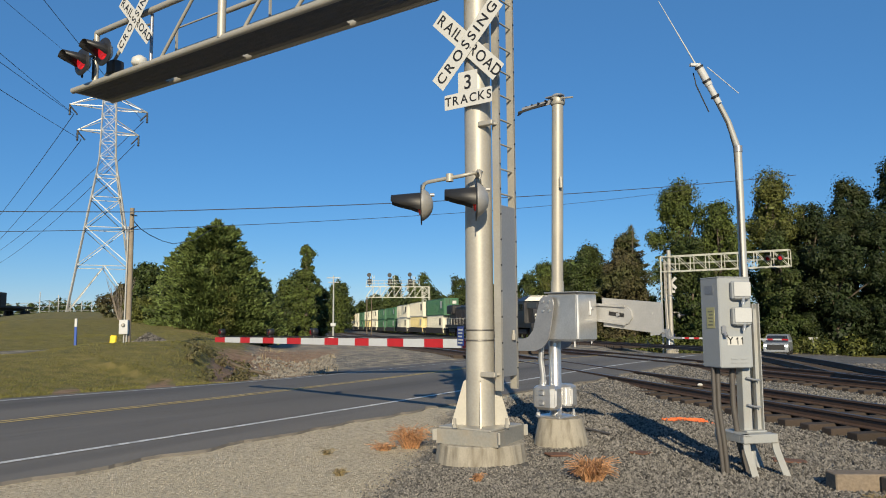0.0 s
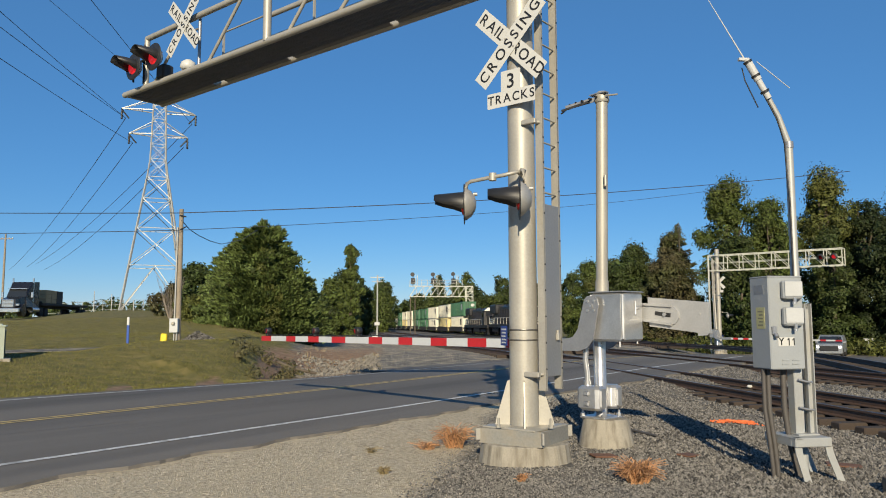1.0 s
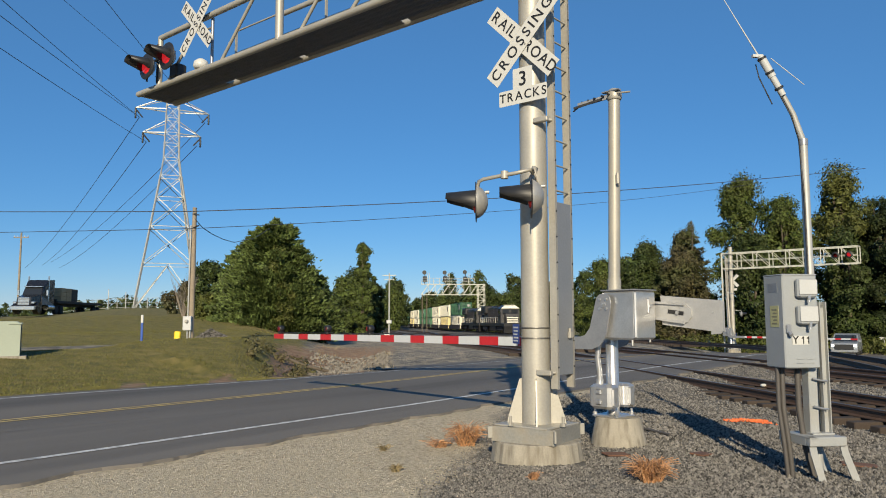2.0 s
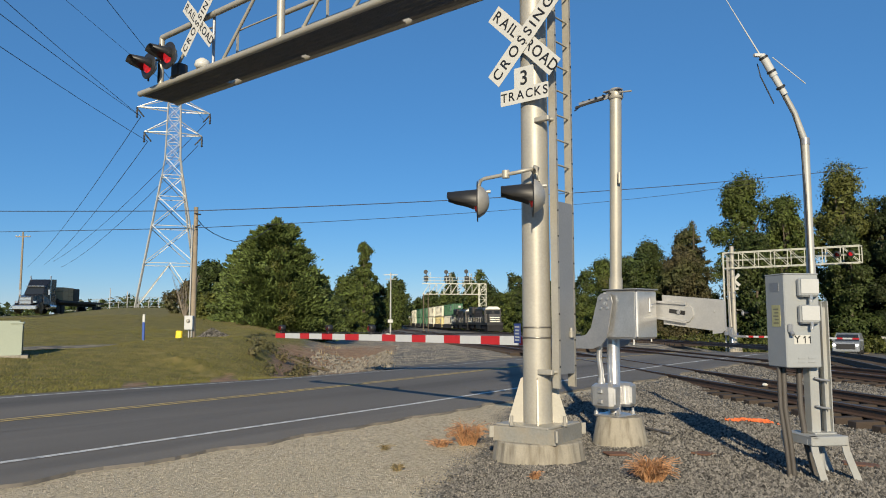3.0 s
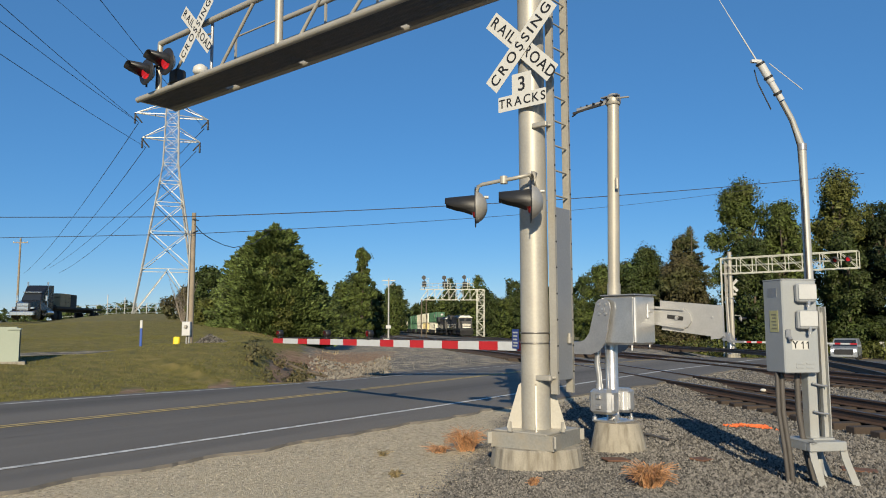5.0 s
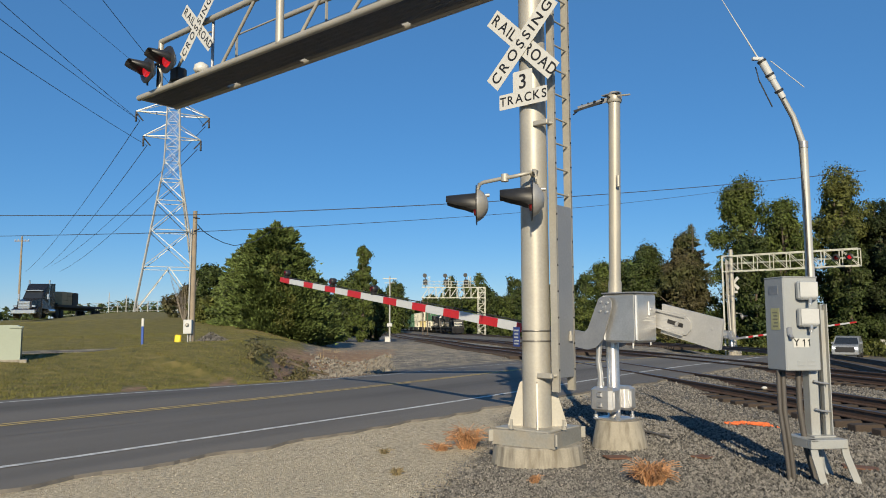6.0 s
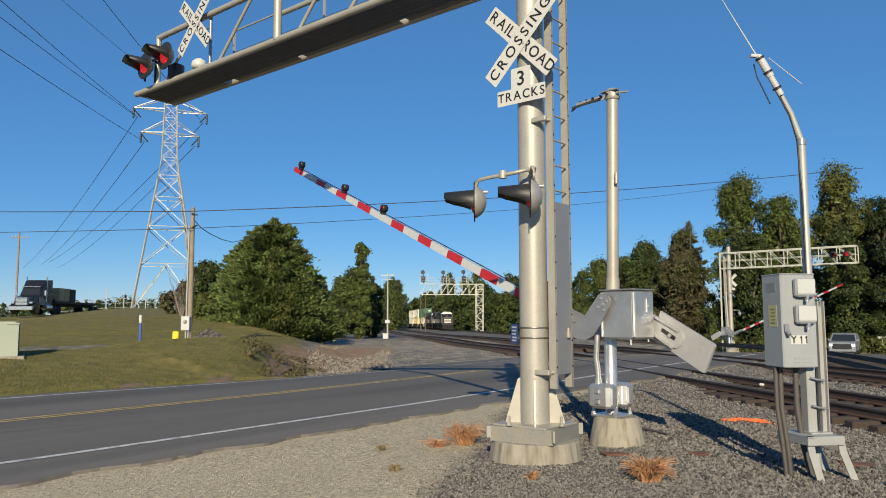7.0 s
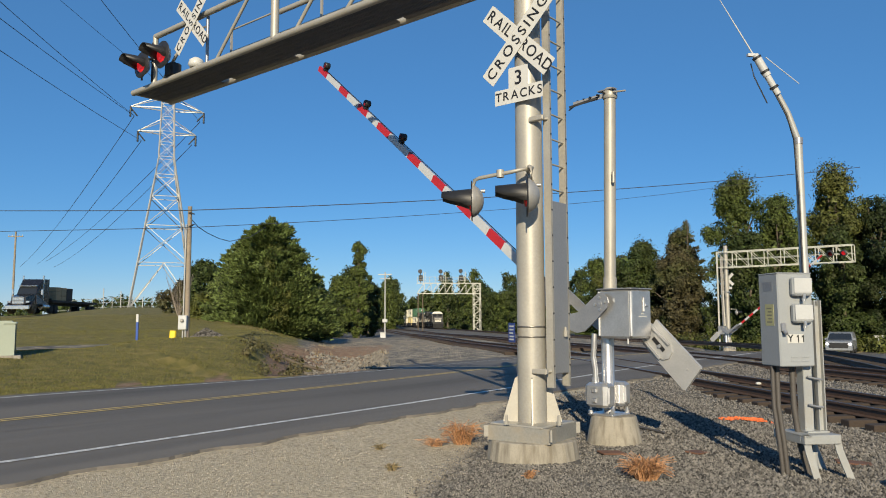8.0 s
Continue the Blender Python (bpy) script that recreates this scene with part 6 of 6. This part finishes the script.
# ---------------------------------------------------------------- woods
def build_trees():
    cedar = conifer("cedar", -13.2, 58, 0.0, 9.5, 9.8, M_NEEDLE, "large dark green bushy evergreen tree", 11, 26, 25, 330, 0.24, 0.0, power=0.42)
    random.seed(14)
    vines = MB()
    for k in range(26):
        zz = random.uniform(1.0, 6.9)
        leaf_cards(vines, (1.9 + random.uniform(-0.7, 0.7) - 0.12 * zz, -4.6 * (1 - zz / 9.3) ** 0.5 + random.uniform(-0.2, 0.3), zz), random.uniform(0.25, 0.5), 70, 0.085)
    part("vine", vines, M_LEAF3, cedar, "yellow-green creeper climbing through the evergreen")
    conifer("cedar", -10.6, 60, -0.2, 6.2, 5.6, M_NEEDLE, "smaller dark evergreen beside the large one", 12, 16, 15, 170, 0.22, 0.0, power=0.55)
    conifer("cedar", -17.0, 61, 0.6, 6.8, 5.5, M_NEEDLE, "smaller dark evergreen beside the large one", 13, 16, 15, 170, 0.22, 0.0, power=0.55)
    broad_tree("vine_clad_tree", -9.3, 86, -0.6, 11.6, 3.1, M_LEAF, "tall narrow tree overgrown with vines", 21, 36, 160, 0.24, 0.02)
    broad_tree("roadside_tree", -9.2, 97, -0.6, 8.0, 4.0, M_LEAF2, "rounded green tree by the railway", 22, 30, 150, 0.26, 0.03)
    broad_tree("roadside_tree", -12.8, 88, -0.4, 4.6, 4.6, M_LEAF2, "low leafy tree by the railway", 23, 24, 140, 0.26, 0.02)
    broad_tree("roadside_tree", -15.5, 95, 0.0, 6.0, 5.5, M_LEAF, "low leafy tree by the railway", 24, 22, 140, 0.26, 0.02)
    broad_tree("roadside_tree", -20.6, 66, 1.4, 5.4, 4.6, M_LEAF2, "dark leafy tree behind the grassy rise", 25, 24, 150, 0.24, 0.02)
    broad_tree("roadside_shrub", -23.0, 68, 1.8, 3.2, 4.4, M_BROWN, "brownish thicket behind the grassy rise", 26, 20, 110, 0.2, 0.02)
    broad_tree("roadside_shrub", -19.0, 60, 0.9, 2.6, 4.0, M_LEAF3, "low green thicket beside the cedar", 27, 16, 130, 0.2, 0.0)
    # along the railway into the distance, both sides
    rows = []
    for i in range(12):
        rows.append((-17 - 1.0 * i - 0.07 * i * i, 130 + 20 * i, 11 + (i * 37 % 5), 8.5))
    rows += [(-13.6, 205, 11.5, 8.0), (-14.6, 230, 15.0, 9.0), (-17.4, 255, 17.5, 10.0), (-18.0, 290, 19.5, 10.0), (-21.5, 320, 20.0, 11.0)]
    for i, (x, y, h, w) in enumerate(rows):
        broad_tree("lineside_tree", x, y, -1.2, h, w, (M_LEAF, M_LEAF2)[i % 2], "leafy green tree beside the railway", 100 + i, 20, 110, 0.42, 0.02, "trees beside the railway")
    for i in range(22):
        y = 185 + 13 * (i % 11) * 1.6 + (9 if i > 10 else 0)
        x, h = track_x(2, y) + (8.5 if i < 11 else 15) + (i * 7 % 3), 12.5 + (i * 13 % 5) + (3 if i % 11 in (2, 3) else 0)
        broad_tree("lineside_tree", x, y, -1.8, h, 9, (M_LEAF2, M_LEAF, M_LEAF2)[i % 3], "leafy green tree beyond the signal bridge", 130 + i, 18, 90, 0.5, 0.0, "trees beside the railway")
    for i in range(12):
        x, y = 12.0 + 2.7 * i, 172 - 4 * i
        broad_tree("lineside_tree", x, y, -1.6, 9.4 + (i * 29 % 4) * 0.7 + (0 if i < 4 else 2.0), 7.0, (M_LEAF2, M_LEAF)[i % 2], "leafy green tree beyond the tracks", 160 + i, 20, 110, 0.36, 0.0, "trees beside the railway")
    # the wood beyond the crossing
    wood = [(22.6, 106, 10.6, 6.5, M_LEAF), (24.0, 99, 10.4, 7.0, M_LEAF3), (24.0, 92, 11.0, 7.5, M_LEAF2), (27.4, 86, 10.2, 6.5, M_BROWN), (26.5, 96, 12.0, 7.0, M_LEAF2), (30.5, 94, 13.0, 7.0, M_BROWN),
            (35.2, 88, 18.2, 9.0, M_LEAF), (33.5, 80, 11.6, 6.5, M_LEAF2), (38.6, 84, 15.6, 7.5, M_LEAF), (41.5, 90, 14.0, 7.5, M_LEAF2), (46.0, 86, 19.2, 8.5, M_LEAF3), (43.0, 79, 12.0, 6.5, M_LEAF2),
            # the right end lies in shade, painted in by the darkened leaves
            (49.5, 84, 15.5, 8.0, M_LEAF_SHADE), (47.6, 76, 13.0, 7.5, M_LEAF_SHADE), (53.5, 82, 18.0, 8.5, M_LEAF_SHADE), (52.5, 75, 13.6, 7.0, M_LEAF_SHADE), (58.0, 80, 19.5, 9.0, M_LEAF_SHADE), (57.5, 74, 14.0, 7.5, M_LEAF_SHADE), (63.0, 80, 18.0, 9.0, M_LEAF_SHADE), (50.0, 92, 17.0, 8.0, M_LEAF2)]
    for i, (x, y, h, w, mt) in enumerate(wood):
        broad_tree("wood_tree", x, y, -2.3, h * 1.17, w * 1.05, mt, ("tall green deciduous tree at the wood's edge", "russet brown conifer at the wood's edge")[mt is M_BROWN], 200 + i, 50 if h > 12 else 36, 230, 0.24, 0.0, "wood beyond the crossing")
    conifer("pine", 28.8, 86, -2.3, 15.2, 6.0, M_BROWN, "thin conifer with layered brownish branches", 51, 11, 9, 90, 0.30, 0.40, 0.8, power=0.40)
    # undergrowth along the wood's edge
    random.seed(77)
    mb = MB()
    for i in range(90):
        x = 20.8 + i * 0.46
        y = 77.0 - 0.10 * x + random.uniform(-2, 3) + (3 if x > 38 else 0)
        leaf_cards(mb, (x, y, -2.0 + random.uniform(0.2, 1.3)), random.uniform(0.6, 1.3), 110, 0.18)
    tagged(part("undergrowth", mb, M_LEAF3), "yellow-green undergrowth along the edge of the wood", "undergrowth", kind="stuff")
    # far horizon woods
    mb = MB()
    for i in range(150):
        a = math.radians(-48 + i * 0.62)
        d = 330 + random.uniform(-40, 60)
        for k in range(3):
            leaf_cards(mb, (d * math.sin(a) + random.uniform(-5, 5), d * math.cos(a), 1.0 + random.uniform(1, 6.0)), random.uniform(3, 5), 34, 1.2)
    for i in range(70):
        deg = -5.5 + i * 0.36
        d, k2 = (490, 1.6) if deg < 0.4 else (300, 1.0)
        a = math.radians(deg)
        for k in range(4):
            leaf_cards(mb, (d * math.sin(a) + random.uniform(-3, 3), d * math.cos(a), 1.0 + k2 * random.uniform(0, 1) ** 0.8 * (6.5 + 2.5 * math.sin(i * 0.7))), k2 * random.uniform(2, 3.6), 60, 0.8 * k2)
    for i in range(20):
        x, y = -75 + i * 2.9, 165 + random.uniform(-8, 8)
        leaf_cards(mb, (x, y, 4.6 + random.uniform(0, 1.2)), random.uniform(1.2, 2.4), 90, 0.45)
    tagged(part("far_woods", mb, M_LEAF2), "distant dark green woods along the horizon", "woods", kind="stuff")
    # bare shrub by the tower
    th = thing("bare_shrub", pose(-21.5, 62, 1.5), "leafless grey shrub beside the pole", "shrub")
    mb = MB()
    for i in range(60):
        a, l = random.uniform(0, 6.28), random.uniform(1.2, 4.2)
        p1 = Vector((0.3 * l * math.cos(a), 0.3 * l * math.sin(a), l))
        mb.bar((0, 0, 0), p1, 0.025, 0.006, 4)
        mb.bar(p1 * 0.6, p1 * 0.6 + Vector((random.uniform(-.6, .6), random.uniform(-.6, .6), 0.8)), 0.012, 0.004, 3)
    part("branches", mb, M_TWIG, th)
    random.seed(0)


# ---------------------------------------------------------------- loose ground things
def stones_mesh(mb, pts, slot=0, small=False):
    """Rough broken stones: pts are (x, y, z, size)."""
    rs = np.random.RandomState(5)
    base = np.array([(1, 0, 0), (0, 1, 0), (-1, 0, 0), (0, -1, 0), (0, 0, 0.8), (0, 0, -0.6)])
    faces = [(0, 1, 4), (1, 2, 4), (2, 3, 4), (3, 0, 4), (1, 0, 5), (2, 1, 5), (3, 2, 5), (0, 3, 5)]
    if small:                       # little stones sit in the ground: no underside
        faces = faces[:4]
        base = base[:5] * np.array((1, 1, 0.75)) - np.array((0, 0, 0.35)) * np.array([[1], [1], [1], [1], [0]])
    for x, y, z, s in pts:
        a = rs.uniform(0, 6.28)
        c, sn = math.cos(a), math.sin(a)
        v = base * rs.uniform(0.6, 1.25, (len(base), 1)) * (s * rs.uniform(0.7, 1.3, 3))
        v = np.stack([v[:, 0] * c - v[:, 1] * sn + x, v[:, 0] * sn + v[:, 1] * c + y, v[:, 2] + v[:, 0] * rs.uniform(-0.3, 0.3) + z], 1)
        o = len(mb.v)
        mb.v += v.tolist()
        mb.f += [(o + p, o + q, o + r) for p, q, r in faces]
    mb.m = [slot] * len(mb.f)
    mb.s = [False] * len(mb.f)


def build_stones():
    random.seed(9)
    pts, fine = [], []
    while len(pts) < 125000:
        d = 6.4 + 28 * random.random() ** 1.9
        az = math.radians(random.uniform(-14, 38))
        x, y = d * math.sin(az), d * math.cos(az)
        n = x * RN.x + y * RN.y
        if n < -7.55 + 0.15 * math.sin(y * 3):
            continue
        if abs(x - MAST[0]) < 0.5 and abs(y - MAST[1]) < 0.5:
            continue
        tanny = region("tan", x, y)
        if random.random() < 1.25 * tanny + 0.02:
            continue
        near_bed = sm(2.6, 4.4, x + 0.13 * y) 
        s = random.uniform(0.008, 0.020) + 0.020 * near_bed * random.random()
        pts.append((x, y, surf_z(x, y) + 0.3 * s, s))
    mb = MB()
    stones_mesh(mb, pts, small=True)
    tagged(part("ballast", mb, M_BALLAST), "loose grey crushed stone ballast", "gravel", kind="stuff")
    while len(fine) < 24000:
        d = 6.4 + 10 * random.random() ** 1.3
        az = math.radians(random.uniform(-38, 10))
        x, y = d * math.sin(az), d * math.cos(az)
        n = x * RN.x + y * RN.y
        if n < -8.3:
            continue
        s = 0.003 + 0.008 * random.random() ** 3
        fine.append((x, y, surf_z(x, y) + 0.3 * s, s))
    mb = MB()
    stones_mesh(mb, fine, small=True)
    tagged(part("pebbles", mb, M_PEBBLE), "small pale pebbles on the tan dirt shoulder", "gravel", kind="stuff")
    # riprap in the ditch
    rr = []
    for i in range(1500):
        az, over = math.radians(random.uniform(-12.8, -4.2)), random.uniform(1.0, 10)
        d = 19
        for _ in range(30):
            x, y = d * math.sin(az), d * math.cos(az)
            if -16.9 - (x * RN.x + y * RN.y) > over:
                break
            d += 0.6
        if region("grass", x, y) > 0.35:
            continue
        s = random.uniform(0.04, 0.13)
        rr.append((x, y, surf_z(x, y) + 0.2 * s, s))
    for i in range(1500):
        d, az = random.uniform(28, 42), math.radians(random.gauss(-7.2, 1.5))
        x, y = d * math.sin(az), d * math.cos(az)
        over = -16.9 - (x * RN.x + y * RN.y)
        if over < 1.2 or abs(math.degrees(az) + 7.2) > 3.3:
            continue
        s = 0.05 + 0.12 * random.random() ** 1.6
        rr.append((x, y, surf_z(x, y) + 0.1 * s, s))
    mb = MB()
    stones_mesh(mb, rr)
    tagged(part("riprap", mb, M_RIPRAP), "heap of pale broken rocks lining the ditch", "rocks", kind="stuff")
    for x, y, s in ((-4.15, 28.2, 0.34), (-4.75, 28.4, 0.24), (-5.3, 28.0, 0.16)):
        bm = bmesh.new()
        bmesh.ops.create_icosphere(bm, subdivisions=2, radius=s)
        for v in bm.verts:
            v.co *= 1 + 0.35 * noise.noise(v.co * (1.7 / s) + Vector((x, y, 0)))
            v.co.z *= 0.7
        me = bpy.data.meshes.new("boulder")
        bm.to_mesh(me)
        bm.free()
        me.materials.append(M_ROCKB)
        ob = new("boulder", me)
        ob.matrix_basis = pose(x, y, surf_z(x, y) + 0.3 * s)
        tagged(ob, "brown broken boulder at the ditch edge", "rock", "boulders in the ditch")
    log = part("dead_branch", MB().pipe([(-6.7, 32.6, surf_z(-6.7, 32.6) + 0.22), (-5.9, 32.4, surf_z(-5.9, 32.4) + 0.20), (-5.0, 32.8, surf_z(-5.0, 32.8) + 0.22)], 0.07, 8), M_BARK)
    tagged(log, "dark dead branch lying across the stony ditch", "branch")
    far = []
    while len(far) < 12000:
        x, y = random.uniform(-8, 7), 22 + 50 * random.random() ** 1.5
        if x * RN.x + y * RN.y < -17.3 and x < 8.5 - 0.13 * y and region("grass", x, y) < 0.3:
            s = random.uniform(0.014, 0.034)
            far.append((x, y, surf_z(x, y) + 0.2 * s, s))
    mb = MB()
    stones_mesh(mb, far, small=True)
    tagged(part("track_side_gravel", mb, M_GREYSTONE), "pale grey gravel beside the railway", "gravel", kind="stuff")
    mb = MB()
    for i in range(34):
        az, d = math.radians(random.uniform(-14.5, -9.5)), random.uniform(24, 37)
        x, y = d * math.sin(az), d * math.cos(az)
        if -16.9 - (x * RN.x + y * RN.y) > 1.2:
            leaf_cards(mb, (x, y, surf_z(x, y) + 0.12), random.uniform(0.2, 0.5), 60, 0.07)
    tagged(part("ditch_brush", mb, M_BRUSH), "low brown and green brush in the ditch", "undergrowth", kind="stuff")
    # gravel heap behind the pole
    hp = []
    for i in range(1500):
        a, r = random.uniform(0, 6.28), random.random() ** 0.6
        x, y = -10.1 + 0.95 * r * math.cos(a), 32.6 + 0.8 * r * math.sin(a)
        hp.append((x, y, surf_z(x, y) + 0.55 * (1 - r) * random.random() ** 0.3, random.uniform(0.03, 0.06)))
    mb = MB()
    stones_mesh(mb, hp)
    tagged(part("gravel_heap", mb, M_BALLAST), "small heap of grey gravel by the pole", "gravel", kind="stuff")
    # sprayed orange stones
    for pts0 in (((4.45, 11.85), (5.25, 12.35), 240), ((7.05, 12.5), (7.5, 12.4), 90), ((4.85, 11.95), (5.2, 12.1), 120)):
        (ax, ay), (bx, by), cnt = pts0
        op = []
        for i in range(cnt):
            k = random.random()
            x, y = ax + (bx - ax) * k + random.gauss(0, 0.04), ay + (by - ay) * k + random.gauss(0, 0.06)
            op.append((x, y, surf_z(x, y) + 0.022, random.uniform(0.012, 0.026)))
        mb = MB()
        stones_mesh(mb, op)
        tagged(part("painted_stones", mb, M_ORANGE), "ballast stones sprayed with bright orange paint", "gravel", kind="stuff")
    random.seed(0)


def build_grass():
    random.seed(19)
    mb = MB()
    count = 0
    while count < 110000:
        d = 14 + 50 * random.random() ** 1.6
        az = math.radians(random.uniform(-41, -9))
        x, y = d * math.sin(az), d * math.cos(az)
        if region("grass", x, y) < 0.55 + 0.4 * random.random() or region("soil", x, y) > 0.5:
            continue
        z = surf_z(x, y)
        h, w = random.uniform(0.015, 0.038), random.uniform(0.006, 0.014)
        a = random.uniform(0, 3.14)
        dx, dy = w * math.cos(a), w * math.sin(a)
        lx, ly = random.uniform(-0.04, 0.04), random.uniform(-0.04, 0.04)
        o = len(mb.v)
        mb.v += [(x - dx, y - dy, z - 0.01), (x + dx, y + dy, z - 0.01), (x + lx + dx * 0.4, y + ly + dy * 0.4, z + h), (x + lx - dx, y + ly - dy * 0.6, z + h * 0.9)]
        mb.f += [(o, o + 1, o + 2), (o, o + 2, o + 3)]
        count += 1
    mb.m, mb.s = [0] * len(mb.f), [False] * len(mb.f)
    tagged(part("mown_grass", mb, M_GRASS), "short mown grass on the roadside bank", "grass", kind="stuff")
    # taller weeds in the ditch and along the bank's foot
    mb = MB()
    for i in range(1100):
        az = math.radians(random.uniform(-9.5, -1.5))
        d = random.uniform(24, 48)
        x, y = d * math.sin(az), d * math.cos(az)
        over = -16.9 - (x * RN.x + y * RN.y)
        if over < 1.0 or noise.noise(Vector((x * 0.35, y * 0.35, 2))) < 0.12 + 0.5 * sm(-5, -2, math.degrees(az)):
            continue
        z, h = surf_z(x, y), random.uniform(0.06, 0.30)
        a = random.uniform(0, 6.28)
        o = len(mb.v)
        mb.v += [(x - 0.01, y, z - 0.02), (x + 0.01, y, z - 0.02), (x + 0.22 * h * math.cos(a), y + 0.2 * h * math.sin(a), z + h)]
        mb.f += [(o, o + 1, o + 2)]
    mb.m, mb.s = [0] * len(mb.f), [False] * len(mb.f)
    tagged(part("ditch_weeds", mb, M_STRAW), "straw coloured weeds along the stony ditch", "weeds", kind="stuff")
    random.seed(0)


def weed(x, y, r, h, n, material, label, seed, flat=0.5):
    random.seed(seed)
    mb = MB()
    for i in range(n):
        a = random.uniform(0, 6.28)
        rr, hh = r * random.uniform(0.3, 1.0), h * random.uniform(0.4, 1.0)
        b = (random.uniform(-0.3, 0.3) * r, random.uniform(-0.3, 0.3) * r, -0.02)
        p1 = (b[0] + 0.5 * rr * math.cos(a), b[1] + 0.5 * rr * math.sin(a), hh * 0.8)
        p2 = (b[0] + rr * math.cos(a), b[1] + rr * math.sin(a), hh * random.uniform(flat, 1.0))
        mb.pipe([b, p1, p2], 0.0035, 3)
    ob = part("dry_weed", mb, material, None, "", pose(x, y, surf_z(x, y)))
    tagged(ob, label, "weed", "dry weeds in the gravel")
    random.seed(0)


def build_small_things():
    weed(0.30, 9.9, 0.32, 0.32, 200, M_DRY, "dry orange grass tuft beside the footing", 1)
    weed(-0.05, 9.8, 0.22, 0.12, 70, M_DRY, "dry orange grass tuft beside the footing", 2)
    weed(2.05, 7.58, 0.26, 0.27, 300, M_DRY, "round dried orange weed in the gravel", 3)
    weed(0.90, 7.62, 0.09, 0.10, 60, M_DRY, "small dried weed in the gravel", 4)
    weed(-0.52, 8.2, 0.10, 0.09, 50, M_STRAW, "small dried weed in the gravel", 5)
    weed(-0.75, 9.6, 0.12, 0.08, 40, M_STRAW, "small dried weed in the gravel", 6)
    weed(4.35, 6.5, 0.14, 0.09, 60, M_STRAW, "small dried weed in the gravel", 7)
    for x, y, rz, l in ((4.22, 7.02, -6, 1.9), (4.60, 6.74, -3, 1.5)):
        ob = part("timber", MB().box((0, -0.11, -0.06), (l, 0.11, 0.13), 0, 0.012), M_TIMBER, None, "", pose(x, y, surf_z(x, y) + 0.03, 0, 0, rz))
        tagged(ob, "weathered grey-brown railway timber lying on gravel", "timber", "timbers on the gravel")
    for x, y, w, rz in ((2.05, 9.05, 0.30, 15), (4.55, 8.35, 0.36, -20), (3.05, 9.0, 0.25, 40)):
        ob = part("rusty_plate", MB().box((-w / 2, -0.09, 0), (w / 2, 0.09, 0.02), 0, 0.006), M_RUST, None, "", pose(x, y, surf_z(x, y) + 0.012, 2, 3, rz))
        tagged(ob, "rusty brown steel plate lying on gravel", "scrap", "scrap on the gravel")
    ob = part("white_stone", MB().box((-0.07, -0.05, 0), (0.07, 0.05, 0.07), 0, 0.03), M_SIGN, None, "", pose(7.75, 18.3, -0.02, 0, 0, 20))
    tagged(ob, "white painted stone beside the rail", "stone")
    ob = part("loose_cable", MB().pipe([(2.62, 13.0, 0.03), (2.75, 12.0, 0.03), (2.6, 11.4, 0.04), (2.95, 10.9, 0.03), (3.1, 10.4, 0.03)], 0.018, 6), M_HOSE)
    tagged(ob, "dark cable lying across the gravel", "cable")
    for x, y in ((17.2, 62.5), (14.6, 58)):
        th = thing("white_post", pose(x, y, surf_z(x, y)), "short white marker post by the road", "marker post")
        part("shaft", MB().box((-0.06, -0.06, -0.1), (0.06, 0.06, 0.75), 0, 0.02), M_SIGN, th)
    x, y = 44.6, 76.0
    th = thing("small_sign", pose(x, y, -2.2), "small pale sign on a thin post by the wood", "sign")
    part("post", MB().bar((0, 0, 0), (0, 0, 1.9), 0.04, n=6), M_LIDP, th)
    part("plate", MB().box((-0.5, -0.04, 1.75), (0.5, 0.0, 2.0), 0, 0.01), M_LIDP, th)


# ---------------------------------------------------------------- build
build_ground()
build_road()
build_mast(*MAST)
GATE_ARM = build_gate(*GATE)
build_cabinet()
build_mast(22.4, 58.0, -1.02, 140, 0.65, True)
FAR_ARM = build_gate(21.9, 57.2, -1.0, 131.5)
TRAIN = build_train()
build_tower()
build_wires()
build_left_bank()
build_truck()
build_car()
build_gantry()
build_trees()
build_small_things()
build_stones()
build_grass()
build_tracks()

# seconds, lift and the small sideways lean of the worn hinge, in degrees
ARM_ANGLE = [(0.0, 0, 0), (1.0, 0, 0), (4.6, 0, 0), (5.0, 0.1, 0), (5.3, 1.0, -0.1), (5.5, 2.3, -0.2), (5.8, 5.5, -0.4), (6.0, 8.4, -0.6), (6.5, 16.2, -0.9), (7.0, 23.7, -1.0), (7.5, 31.0, -1.1), (8.0, 38.0, -1.2)]


def motions():
    walk(GATE_ARM, [(t, pose(*HUB, 0, a, b)) for t, a, b in ARM_ANGLE])
    walk(FAR_ARM, [(t, pose(*HUB, 0, a, b)) for t, a, b in ARM_ANGLE])
    for car, off in TRAIN:
        walk(car, train_rows(off))


motions()
